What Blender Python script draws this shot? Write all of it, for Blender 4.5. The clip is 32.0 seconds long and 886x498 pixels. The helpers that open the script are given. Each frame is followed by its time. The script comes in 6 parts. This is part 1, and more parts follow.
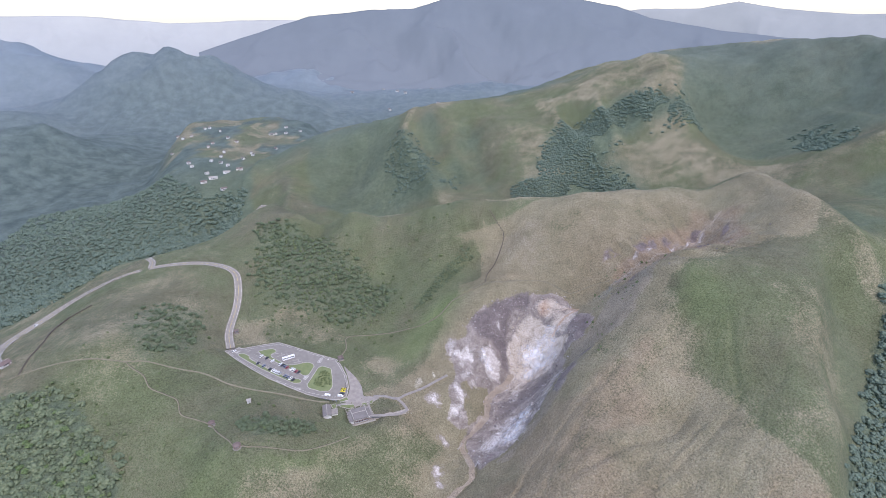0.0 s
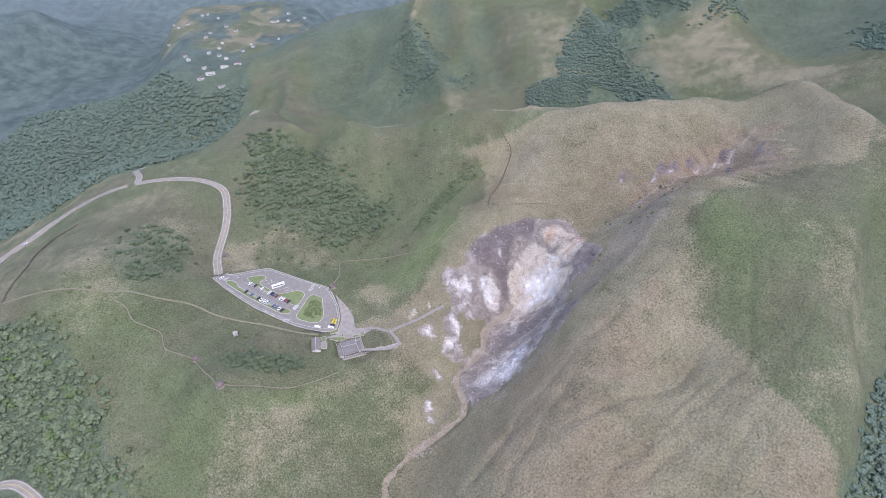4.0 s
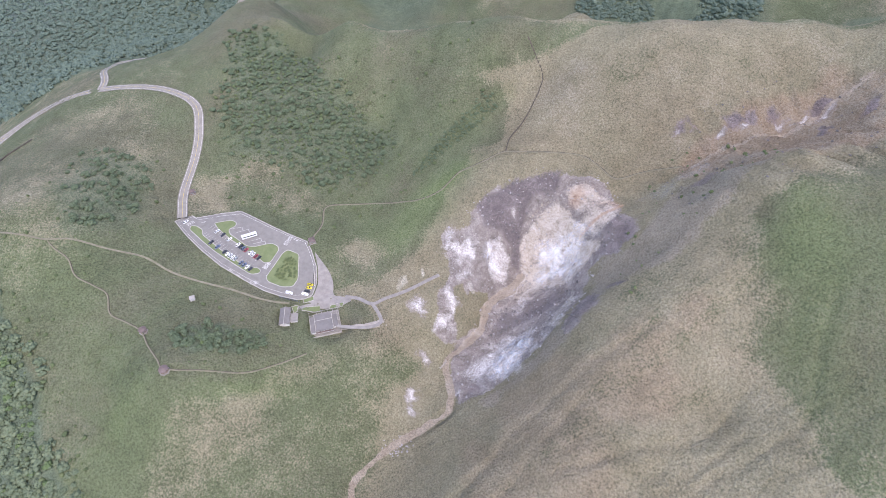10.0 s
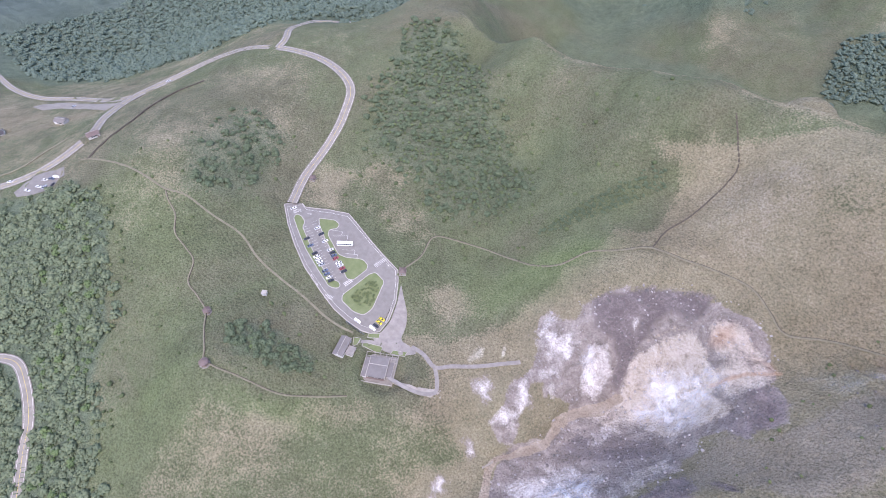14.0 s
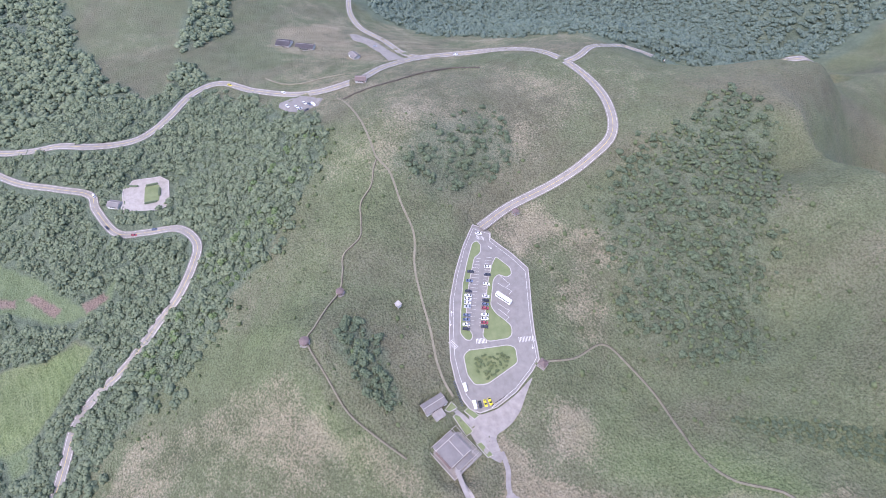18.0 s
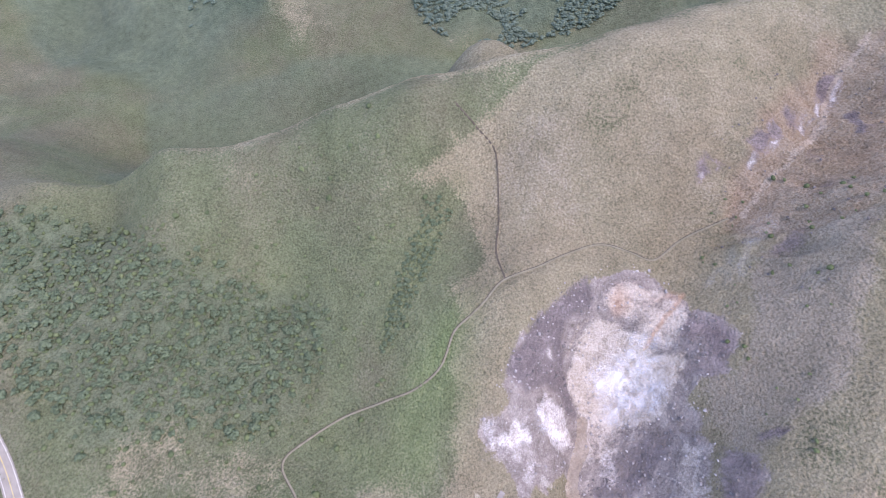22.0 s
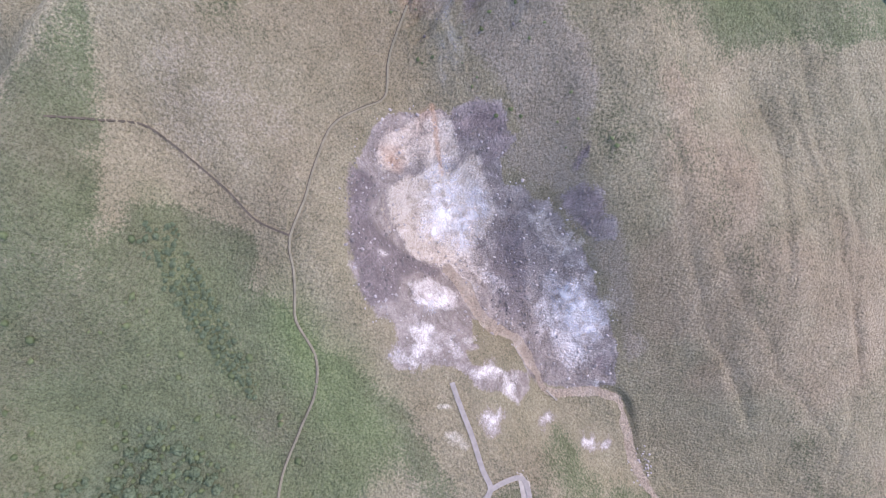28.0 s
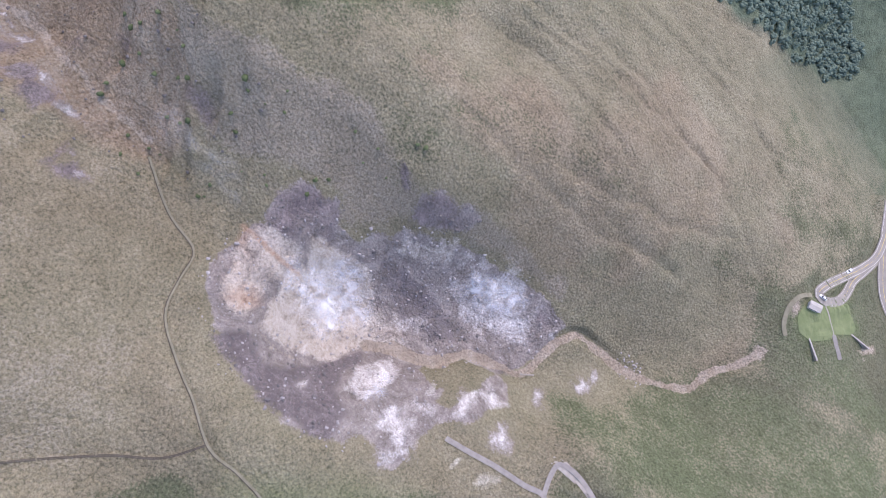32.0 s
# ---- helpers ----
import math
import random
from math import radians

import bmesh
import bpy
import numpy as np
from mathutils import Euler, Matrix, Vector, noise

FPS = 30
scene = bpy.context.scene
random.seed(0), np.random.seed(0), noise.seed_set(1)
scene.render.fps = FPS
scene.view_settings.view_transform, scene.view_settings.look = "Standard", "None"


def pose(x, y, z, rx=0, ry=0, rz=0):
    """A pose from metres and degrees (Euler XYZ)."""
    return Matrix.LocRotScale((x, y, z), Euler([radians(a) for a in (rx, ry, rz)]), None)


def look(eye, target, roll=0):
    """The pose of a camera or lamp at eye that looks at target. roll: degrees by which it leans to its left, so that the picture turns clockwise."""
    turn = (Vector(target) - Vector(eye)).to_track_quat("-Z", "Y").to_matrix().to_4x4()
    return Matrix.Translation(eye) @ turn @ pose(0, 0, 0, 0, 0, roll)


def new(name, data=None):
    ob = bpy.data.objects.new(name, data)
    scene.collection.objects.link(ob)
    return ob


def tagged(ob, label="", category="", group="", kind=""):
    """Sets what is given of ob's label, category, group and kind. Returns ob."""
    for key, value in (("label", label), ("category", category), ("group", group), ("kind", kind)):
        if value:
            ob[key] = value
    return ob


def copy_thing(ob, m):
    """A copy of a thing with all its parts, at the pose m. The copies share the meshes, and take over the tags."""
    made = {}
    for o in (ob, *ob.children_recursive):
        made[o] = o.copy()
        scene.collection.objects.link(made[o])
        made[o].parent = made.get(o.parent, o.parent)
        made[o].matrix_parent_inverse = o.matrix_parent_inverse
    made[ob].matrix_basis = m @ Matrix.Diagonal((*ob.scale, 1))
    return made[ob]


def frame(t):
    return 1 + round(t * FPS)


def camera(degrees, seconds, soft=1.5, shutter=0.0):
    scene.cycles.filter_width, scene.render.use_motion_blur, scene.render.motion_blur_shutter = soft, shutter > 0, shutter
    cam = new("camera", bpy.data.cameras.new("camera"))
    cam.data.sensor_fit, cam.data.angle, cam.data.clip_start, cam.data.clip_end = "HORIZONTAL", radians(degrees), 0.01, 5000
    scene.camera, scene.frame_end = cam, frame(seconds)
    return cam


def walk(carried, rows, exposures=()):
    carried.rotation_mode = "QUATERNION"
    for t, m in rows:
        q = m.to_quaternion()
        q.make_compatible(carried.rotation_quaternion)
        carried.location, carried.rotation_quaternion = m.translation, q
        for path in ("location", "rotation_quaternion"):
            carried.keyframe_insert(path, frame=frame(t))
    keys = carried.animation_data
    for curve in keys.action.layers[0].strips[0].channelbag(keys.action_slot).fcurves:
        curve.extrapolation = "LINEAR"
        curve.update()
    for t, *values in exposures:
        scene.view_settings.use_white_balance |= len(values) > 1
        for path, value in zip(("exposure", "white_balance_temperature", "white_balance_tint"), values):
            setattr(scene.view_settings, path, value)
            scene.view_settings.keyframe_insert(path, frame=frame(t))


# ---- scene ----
cam = camera(78.09, 32.0, 0.65, 0.15)


def shot(t, x, y, z, heading, tilt, lean):
    """A camera row: place, compass heading, tilt above level and lean."""
    return t, pose(x, y, z, 90 + tilt, 0, -heading) @ pose(0, 0, 0, 0, 0, lean)


FLIGHT = [
    (0, 133.64, -420.21, 297.82, 0.919, -24.068, 0.441),
    (0.5, 135.60, -415.46, 297.74, 0.165, -24.052, 0.461),
    (1, 137.69, -410.72, 297.76, -0.511, -24.018, 0.420),
    (1.5, 140.04, -405.77, 298.11, -0.680, -23.965, 0.264),
    (2, 142.75, -400.21, 299.16, -0.796, -24.033, 0.185),
    (2.5, 145.80, -393.73, 301.07, -1.122, -24.767, 0.083),
    (3, 149.05, -386.52, 303.21, -1.382, -28.355, -0.006),
    (3.5, 152.32, -378.50, 305.15, -1.495, -33.370, -0.178),
    (5.5, 164.82, -342.20, 310.72, -2.372, -37.757, -0.598),
    (6, 167.35, -333.07, 311.25, -2.644, -39.973, -0.642),
    (6.5, 169.28, -324.13, 311.17, -3.010, -42.334, -0.663),
    (7, 170.82, -315.26, 310.66, -3.252, -44.736, -0.623),
    (7.5, 172.17, -306.43, 309.79, -3.526, -47.904, -0.611),
    (8, 173.46, -297.57, 308.62, -3.768, -48.682, -0.521),
    (8.5, 174.71, -288.66, 307.30, -4.295, -48.608, -0.381),
    (9, 175.91, -279.65, 305.97, -4.848, -48.545, -0.274),
    (9.5, 177.07, -270.60, 304.70, -5.809, -48.511, -0.076),
    (10, 178.25, -261.31, 303.54, -6.881, -48.518, 0.093),
    (10.5, 179.45, -251.74, 302.57, -8.029, -48.576, 0.142),
    (11, 180.73, -241.86, 301.77, -9.463, -48.712, 0.227),
    (11.5, 182.11, -231.64, 301.07, -11.060, -48.870, 0.249),
    (12, 183.48, -221.17, 300.44, -12.734, -49.087, 0.230),
    (12.5, 184.83, -210.46, 299.94, -14.528, -49.332, 0.204),
    (13, 186.09, -199.30, 299.45, -16.983, -49.635, 0.191),
    (13.5, 187.13, -187.68, 298.62, -24.291, -50.061, 0.606),
    (14, 187.71, -176.13, 297.63, -31.269, -50.471, 0.851),
    (14.5, 187.46, -164.95, 296.28, -37.987, -50.768, 1.009),
    (15, 186.12, -154.48, 294.61, -44.228, -50.926, 1.023),
    (15.5, 183.48, -144.91, 292.56, -48.710, -50.963, 1.200),
    (17.5, 167.05, -110.57, 282.35, -65.869, -50.930, 0.891),
    (18, 161.80, -103.38, 280.40, -68.741, -50.883, 0.851),
    (18.5, 155.50, -97.24, 279.18, -71.307, -50.928, 0.939),
    (19, 148.31, -91.67, 278.77, -74.032, -51.128, 0.977),
    (19.5, 140.16, -86.35, 279.12, -75.495, -51.428, 0.960),
    (20, 130.99, -81.24, 280.26, -72.110, -51.817, 0.633),
    (20.5, 120.78, -76.40, 281.94, -52.305, -52.129, -0.029),
    (21, 110.34, -71.48, 283.86, -24.971, -52.775, -0.990),
    (21.5, 100.84, -65.84, 285.05, 3.373, -53.620, -1.005),
    (22, 93.59, -59.55, 285.14, 22.070, -53.584, -0.678),
    (22.5, 89.13, -52.90, 284.39, 27.194, -53.439, -0.222),
    (23, 87.32, -46.04, 282.99, 37.082, -53.236, -0.177),
    (23.5, 87.64, -39.28, 281.42, 59.574, -52.992, -0.654),
    (24, 89.40, -33.30, 280.41, 68.303, -52.918, -0.815),
    (24.5, 92.24, -28.63, 279.96, 70.772, -52.909, -0.726),
    (26.5, 108.52, -15.39, 278.18, 73.584, -55.253, -0.130),
    (27, 113.79, -12.91, 277.13, 74.223, -60.906, 0.049),
    (27.5, 119.81, -11.15, 275.72, 74.608, -66.638, 0.087),
    (28, 126.14, -9.89, 274.16, 75.196, -72.616, 0.300),
    (28.5, 132.38, -8.82, 272.42, 75.777, -72.444, 0.438),
    (29, 138.18, -7.83, 271.12, 76.550, -72.394, 0.303),
    (29.5, 143.30, -7.03, 270.68, 83.699, -72.443, -0.090),
    (30, 147.54, -6.83, 270.75, 101.147, -72.406, -0.420),
    (30.5, 150.52, -7.26, 271.27, 113.160, -72.398, -0.568),
    (31, 152.22, -8.19, 271.85, 115.389, -72.467, -0.247),
    (31.5, 153.01, -9.47, 272.18, 115.855, -72.517, 0.319),
    (32, 153.41, -10.87, 272.49, 116.445, -72.496, 0.975),
]
walk(cam, [shot(*row) for row in FLIGHT], [(0, 0.92, 6650, 19), (3.5, 1.03, 6620, 19), (6, 1.16, 6780, 18), (12, 1.21, 6700, 22), (19, 1.38, 6380, 27), (22, 1.34, 6600, 27), (24, 1.31, 6720, 26), (28, 1.24, 6720, 25), (32, 1.1, 6720, 23)])

# ---- daylight: bright, hazy sky with a soft sun behind the start of the flight ----
SUN_HEADING, SUN_HEIGHT = 150.0, 60.0
world = bpy.data.worlds.new("sky")
scene.world = world
world.use_nodes = True
wn, wl = world.node_tree.nodes, world.node_tree.links
sky = wn.new("ShaderNodeTexSky")
sky.sky_type, sky.sun_disc = "NISHITA", False
sky.sun_elevation, sky.sun_rotation = radians(SUN_HEIGHT), radians(SUN_HEADING)
sky.altitude, sky.air_density, sky.dust_density = 800, 1.0, 2.0
wl.new(sky.outputs[0], wn["Background"].inputs[0])
wn["Background"].inputs[1].default_value = 0.22
sun = new("sun", bpy.data.lights.new("sun", "SUN"))
sun.data.energy, sun.data.angle, sun.data.color = 0.95, radians(20), (1.0, 0.93, 0.82)
a, h = radians(SUN_HEADING), radians(SUN_HEIGHT)
sun.matrix_world = look((0, 0, 0), (-math.sin(a) * math.cos(h), -math.cos(a) * math.cos(h), -math.sin(h)))

# ---- the lie of the land: heights of the landforms, in metres above the car park ----
CARPARK = [(0, 0, -3), (46, 2, -3), (54, -33, -13), (74, -45, -17), (42, -61, -8), (-60, 36, 2), (-17, -63, 1), (-31, -93, 5), (-6, -120, 10),
    (26, -120, -6), (101, -74, -14), (113, -54, -15), (133, -8, -12), (145, -8, -14), (81, 51, -15), (-30, 25, 1), (25, -30, -5)]
CRATER = [(230, 13, -22), (184, 11, -11), (195, 8, -25), (207, 36, -4), (199, 55, 30), (215, 61, 33), (227, 61, 34), (238, 58, 36), (249, 50, 33), (175, 44, 24), (162, 38, 16), (157, 21, 8), (180, -16, -27), (197, -57, -34), (157, -57, -43), (164, -88, -40), (154, -25, -12),
    (138, -62, -36), (136, -87, -44), (140, -100, -48), (133, -118, -56), (106, -153, -58), (236, 48, 22), (262, 30, 32), (272, 40, 26),
    (262, 2, 26), (238, -35, 2), (278, -28, 47), (118, -233, -45)]
RIDGE_EAST = [(248, -51, 32), (237, -64, 25), (248, -108, 37), (294, -51, 72), (270, -92, 47), (309, -138, 41), (229, -159, 20), (304, -126, 32),
    (340, -83, 69), (354, -91, 77), (317, -22, 82), (176, -221, -29), (208, -102, -5), (236, -178, 11), (425, -60, 100), (170, -160, -25),
    (140, -190, -50)]
SLOPE_NORTH = [(328, 15, 88), (336, -5, 105), (364, 73, 74), (318, 23, 71), (411, 104, 81), (374, 82, 69), (474, 63, 130), (315, 102, 80),
    (320, 61, 54), (301, 45, 47), (268, 57, 33), (240, 75, 36), (213, 140, 52), (191, 77, 39), (162, 161, 84), (77, 146, 12), (172, 125, 34),
    (-14, 185, 41), (-15, 206, 22), (209, 85, 40), (224, 132, 66)]
SHOULDER_WEST = [(-118, -44, 26), (-207, 175, 19), (-235, -31, 11), (-201, -201, -28), (-273, -272, -18), (-100, 250, 44), (-190, 262, -12), (-172, 302, -24), (-130, 60, 22),
    (-150, -20, 36), (-60, -150, -15), (-120, -120, 0), (-180, 80, 20)]
CREST = [(-40, 230, 56), (30, 225, 64), (85, 212, 63), (127, 205, 76), (184, 195, 92), (232, 185, 94), (303, 170, 108), (350, 166, 113), (399, 165, 117), (454, 158, 119), (488, 145, 127), (502, 115, 132),
         (135, 238, 42), (85, 245, 30), (198, 228, 52), (240, 226, 84), (232, 244, 76), (315, 204, 66), (365, 199, 72), (420, 196, 78), (30, 258, 34), (400, -80, 92), (380, -115, 76), (375, -150, 64), (358, -186, 48), (430, -20, 112), (330, -215, 20)]
VALLEY_NORTH = [(150, 330, -30), (300, 320, -18), (430, 300, -5), (-30, 350, -30), (20, 430, -35), (200, 420, -5), (400, 400, 15), (600, 330, 70), (-110, 265, 44), (-105, 320, 40), (590, 200, 75), (60, 300, -5), (370, 260, 20)]
GREAT_HILL = [(49, 760, 82), (231, 780, 109), (405, 760, 148), (559, 720, 213), (735, 640, 235), (826, 560, 267), (950, 450, 290), (-112, 700, 29), (-200, 640, -50), (300, 1100, 40), (800, 1000, 150),
              (130, 520, 5), (330, 520, 45), (560, 480, 110), (150, 630, 45), (350, 640, 95), (-60, 560, -10)]
LOW_GROUND = [(-300, 560, -90), (-400, 750, -40), (-500, 450, -150), (-600, 200, -150), (-470, 100, -90), (-430, -70, -45), (-620, -200, -30), (-420, -420, -60), (-200, -380, -75), (-91, -314, -72),
              (100, -520, -110), (420, -520, -90), (470, -170, 25), (560, -60, 70), (450, -280, -20), (620, 60, 120), (760, 160, 190), (60, -260, -66), (-700, 900, -160), (0, 1300, -100),
              (-700, -700, -60), (800, -700, 0), (-300, 250, -20), (-330, 120, -40), (215, -348, -62), (110, -290, -68), (-100, 450, -30)]
LAND = np.array(CARPARK + CRATER + RIDGE_EAST + SLOPE_NORTH + SHOULDER_WEST + CREST + VALLEY_NORTH + GREAT_HILL + LOW_GROUND, float)


def spread(xy, span=14.0, ease=4.0):
    """Weights of a smooth sheet through the landforms."""
    r = np.sqrt(((xy[:, None] - xy[None]) ** 2).sum(-1) + span ** 2)
    n = len(xy)
    m = np.zeros((n + 1, n + 1))
    m[:n, :n] = r - ease * np.eye(n)
    m[n, :n] = m[:n, n] = 1
    return np.linalg.solve(m, np.append(LAND[:, 2], 0))


SHEET = spread(LAND[:, :2])


def base_height(x, y, span=14.0):
    x, y = np.asarray(x, float), np.asarray(y, float)
    z = np.full(x.shape, SHEET[-1])
    for (px, py, _), w in zip(LAND, SHEET):
        z += w * np.sqrt((x - px) ** 2 + (y - py) ** 2 + span ** 2)
    return z


def lattice(i, j, seed):
    """A repeatable number from 0 to 1 for every lattice point."""
    n = (i * 374761393 + j * 668265263 + seed * 974711) & 0x7FFFFFFF
    n = ((n ^ (n >> 13)) * 1274126177) & 0x7FFFFFFF
    return ((n ^ (n >> 16)) & 0xFFFF) / 65535.0


def value_noise(x, y, seed=0):
    i, j = np.floor(x).astype(np.int64), np.floor(y).astype(np.int64)
    u, v = x - i, y - j
    u, v = u * u * (3 - 2 * u), v * v * (3 - 2 * v)
    a, b = lattice(i, j, seed), lattice(i + 1, j, seed)
    c, d = lattice(i, j + 1, seed), lattice(i + 1, j + 1, seed)
    return (a * (1 - u) + b * u) * (1 - v) + (c * (1 - u) + d * u) * v


def fbm(x, y, size, octaves=4, seed=0, gain=0.5):
    """Layered noise from -1 to 1 with its largest waves of that size in metres."""
    x, y = np.asarray(x, float), np.asarray(y, float)
    total, amp, norm = np.zeros(x.shape), 1.0, 0.0
    for k in range(octaves):
        total += amp * (value_noise(x / size + 17.3 * k, y / size - 9.1 * k, seed + k) * 2 - 1)
        norm += amp
        amp, size = amp * gain, size / 2
    return total / norm


def smooth(v, lo, hi):
    t = np.clip((np.asarray(v, float) - lo) / (hi - lo), 0, 1)
    return t * t * (3 - 2 * t)


def inside(x, y, outline, edge=4.0, rough=0.0, seed=0):
    """1 within an outline, 0 without, with an edge of that many metres, ragged by rough metres."""
    x, y = np.asarray(x, float), np.asarray(y, float)
    flag, near = np.zeros(x.shape, bool), np.full(x.shape, 1e9)
    n = len(outline)
    for k in range(n):
        (x0, y0), (x1, y1) = outline[k], outline[(k + 1) % n]
        if y0 != y1:
            flag ^= ((y0 > y) != (y1 > y)) & (x < (x1 - x0) * (y - y0) / (y1 - y0) + x0)
        dx, dy = x1 - x0, y1 - y0
        s = np.clip(((x - x0) * dx + (y - y0) * dy) / (dx * dx + dy * dy + 1e-9), 0, 1)
        near = np.minimum(near, np.hypot(x - x0 - s * dx, y - y0 - s * dy))
    signed = np.where(flag, near, -near)
    if rough:
        signed = signed + rough * fbm(x, y, 3.2 * rough, 3, seed)
    return smooth(signed, -edge / 2, edge / 2)


def blob(x, y, cx, cy, rx, ry=None, turn=0.0):
    c, s = math.cos(radians(turn)), math.sin(radians(turn))
    u, v = (x - cx) * c + (y - cy) * s, -(x - cx) * s + (y - cy) * c
    return np.exp(-((u / rx) ** 2 + (v / (ry or rx)) ** 2))


def curve_through(points, step=2.0):
    """Points at even steps on a smooth line through the given plan points."""
    p = [Vector((*q[:2], 0)) for q in points]
    p = [2 * p[0] - p[1]] + p + [2 * p[-1] - p[-2]]
    out = []
    for k in range(1, len(p) - 2):
        n = max(2, int((p[k + 1] - p[k]).length / step))
        for i in range(n):
            t = i / n
            q = 0.5 * ((2 * p[k]) + (p[k + 1] - p[k - 1]) * t + (2 * p[k - 1] - 5 * p[k] + 4 * p[k + 1] - p[k + 2]) * t * t
                       + (3 * p[k] - p[k - 1] - 3 * p[k + 1] + p[k + 2]) * t ** 3)
            out.append((q.x, q.y))
    out.append((p[-2].x, p[-2].y))
    return np.array(out)


# far hills: place, length, breadth, turn and height above the plain
FAR_HILLS = [(-932, 1951, 470, 250, 8, 250), (-1852, 2215, 640, 300, 20, 255), (-1060, 1120, 330, 150, 62, 105), (-1500, 760, 420, 220, 60, 110), (-1350, -300, 500, 300, 80, 120), (-1420, 1520, 300, 170, 30, 90),
             (-520, 2750, 420, 190, 5, 95), (300, 2350, 700, 260, 10, 70), (1500, 2200, 900, 420, 20, 120), (620, 1500, 420, 260, 20, 150), (1800, 900, 700, 380, 70, 330), (-2600, 1500, 600, 420, 40, 190), (1500, -600, 800, 420, 80, 160),
             (-300, -1700, 1000, 450, 0, 90)]
PLATEAU = [(-345, 665), (-262, 690), (-215, 860), (-190, 1080), (-215, 1290), (-420, 1340), (-640, 1230), (-600, 1040), (-500, 850), (-420, 740)]


def wide_height(x, y):
    """The hill near the flight and the broad plain and hills beyond it."""
    r = np.hypot(np.asarray(x) - 50, np.asarray(y) - 100)
    near = base_height(x, y)
    far = np.full(np.shape(x), -150.0) + 28 * fbm(x, y, 600, 4, 5) + smooth(r, 2600, 4300) * 40
    hills = np.zeros(np.shape(x))
    for cx, cy, a, b, turn, h in FAR_HILLS:
        hills = np.maximum(hills, h * blob(x, y, cx, cy, a, b, turn))
    # spurs and ravines run down the far hills
    far = far + hills * (0.86 + 0.75 * (0.3 - np.abs(fbm(x, y, 330, 5, 8)))) + 34 * (0.3 - np.abs(fbm(x, y, 420, 4, 9)))
    w = smooth(r, 880, 1400)
    woods = smooth(r, 600, 950)
    z = near * (1 - w) + far * w + woods * (14 * fbm(x, y, 150, 4, 12) + 10 * (1 - 2 * np.abs(fbm(x, y, 220, 4, 31))))
    shelf = inside(x, y, PLATEAU, 130)
    return z * (1 - shelf) + shelf * (-44 + 9 * fbm(x, y, 200, 4, 33) + 24 * smooth(y, 760, 1250))


ROADS = {
    "summit_road": (7.0, [(-56, 8), (-67, 36), (-71, 74), (-77, 100), (-88, 123), (-112, 136), (-147, 143), (-197, 143), (-250, 136), (-284, 110), (-294, 54), (-273, 7), (-245, -27), (-246, -68), (-286, -111),
                          (-318, -138), (-311, -164), (-280, -188), (-263, -212), (-265, -245), (-276, -272), (-300, -315), (-350, -380)]),
    "loop_road": (5.0, [(140, -345), (124, -318), (121, -300), (122, -279), (123, -263), (122, -252), (117, -251), (113, -256), (111.5, -265), (113.5, -275), (117, -284), (118.5, -296), (121, -312)]),
    "side_road": (6.0, [(-296, 46), (-330, 40), (-408, 40), (-471, 29), (-537, 31), (-610, 45)]),
    "north_road": (6.0, [(-190, 143), (-196, 160), (-214, 184), (-226, 207), (-236, 242), (-214, 288), (-172, 312), (-136, 300), (-114, 296), (-107, 308), (-108, 330), (-125, 380), (-135, 420)]),
    "valley_road": (6.0, [(-300, -345), (-261, -311), (-238, -280), (-222, -255), (-206, -251), (-178, -237), (-167, -214), (-156, -190), (-134, -178), (-116, -183), (-97, -196), (-85, -211),
                          (-66, -235), (-55, -259), (-41, -273), (-16, -281), (40, -300), (89, -300), (118, -318), (150, -352)]),
}
TRAILS = {
    "ridge_trail": (1.3, [(-216, -50), (-202, -46), (-164, -43), (-137, -43), (-123, -43), (-108, -38), (-86, -38), (-62, -37), (-40, -44), (-19, -47), (3, -49), (22, -52), (35, -52), (44, -50)]),
    "shelter_trail": (0.7, [(-121, -44), (-115, -48), (-104, -53), (-95, -63), (-82, -67), (-71, -71), (-63, -84), (-51, -88), (-38, -93), (-28, -103), (-16, -113), (-8, -119), (12, -114), (33, -108), (47, -99), (66, -85)]),
    "crater_trail": (0.9, [(44, 3), (48, 24), (45, 45), (59, 53), (81, 58), (105, 55), (122, 52), (138, 55), (151, 67), (162, 70), (172, 73), (184, 78), (204, 77), (220, 78), (243, 77), (257, 67), (268, 58), (287, 61), (311, 58)]),
    "upper_trail": (0.5, [(186, 79), (189, 96), (198, 112), (205, 128), (210, 141), (211, 149), (205, 159), (196, 172)]),
    "contour_trail": (0.8, [(-209, -48), (-212, -38), (-216, -23), (-221, 1), (-231, 27), (-233, 54), (-222, 78)]),
    "terrace_trail": (1.2, [(-307, -99), (-285, -86), (-275, -71), (-274, -53), (-271, -32)]),
    "vent_path": (2.6, [(80, -36), (90, -37), (101, -41), (109, -35), (123, -26), (135, -17), (145, -10)]),
    "terrace_path": (2.4, [(101, -41), (107, -48), (110, -55), (103, -60), (92, -62), (80, -62)]),
}
STREAM = [(206, 8), (198, -5), (190, -12), (182, -22), (180, -38), (169, -51), (158, -61), (158, -72), (163, -88), (162, -102), (149, -111), (133, -120), (119, -133), (107, -151), (110, -165), (107, -180), (106, -196)]
LINES = {k: curve_through(v[1], 2.5) for k, v in {**ROADS, **TRAILS}.items()}
LINES["stream"] = curve_through(STREAM, 2.0)
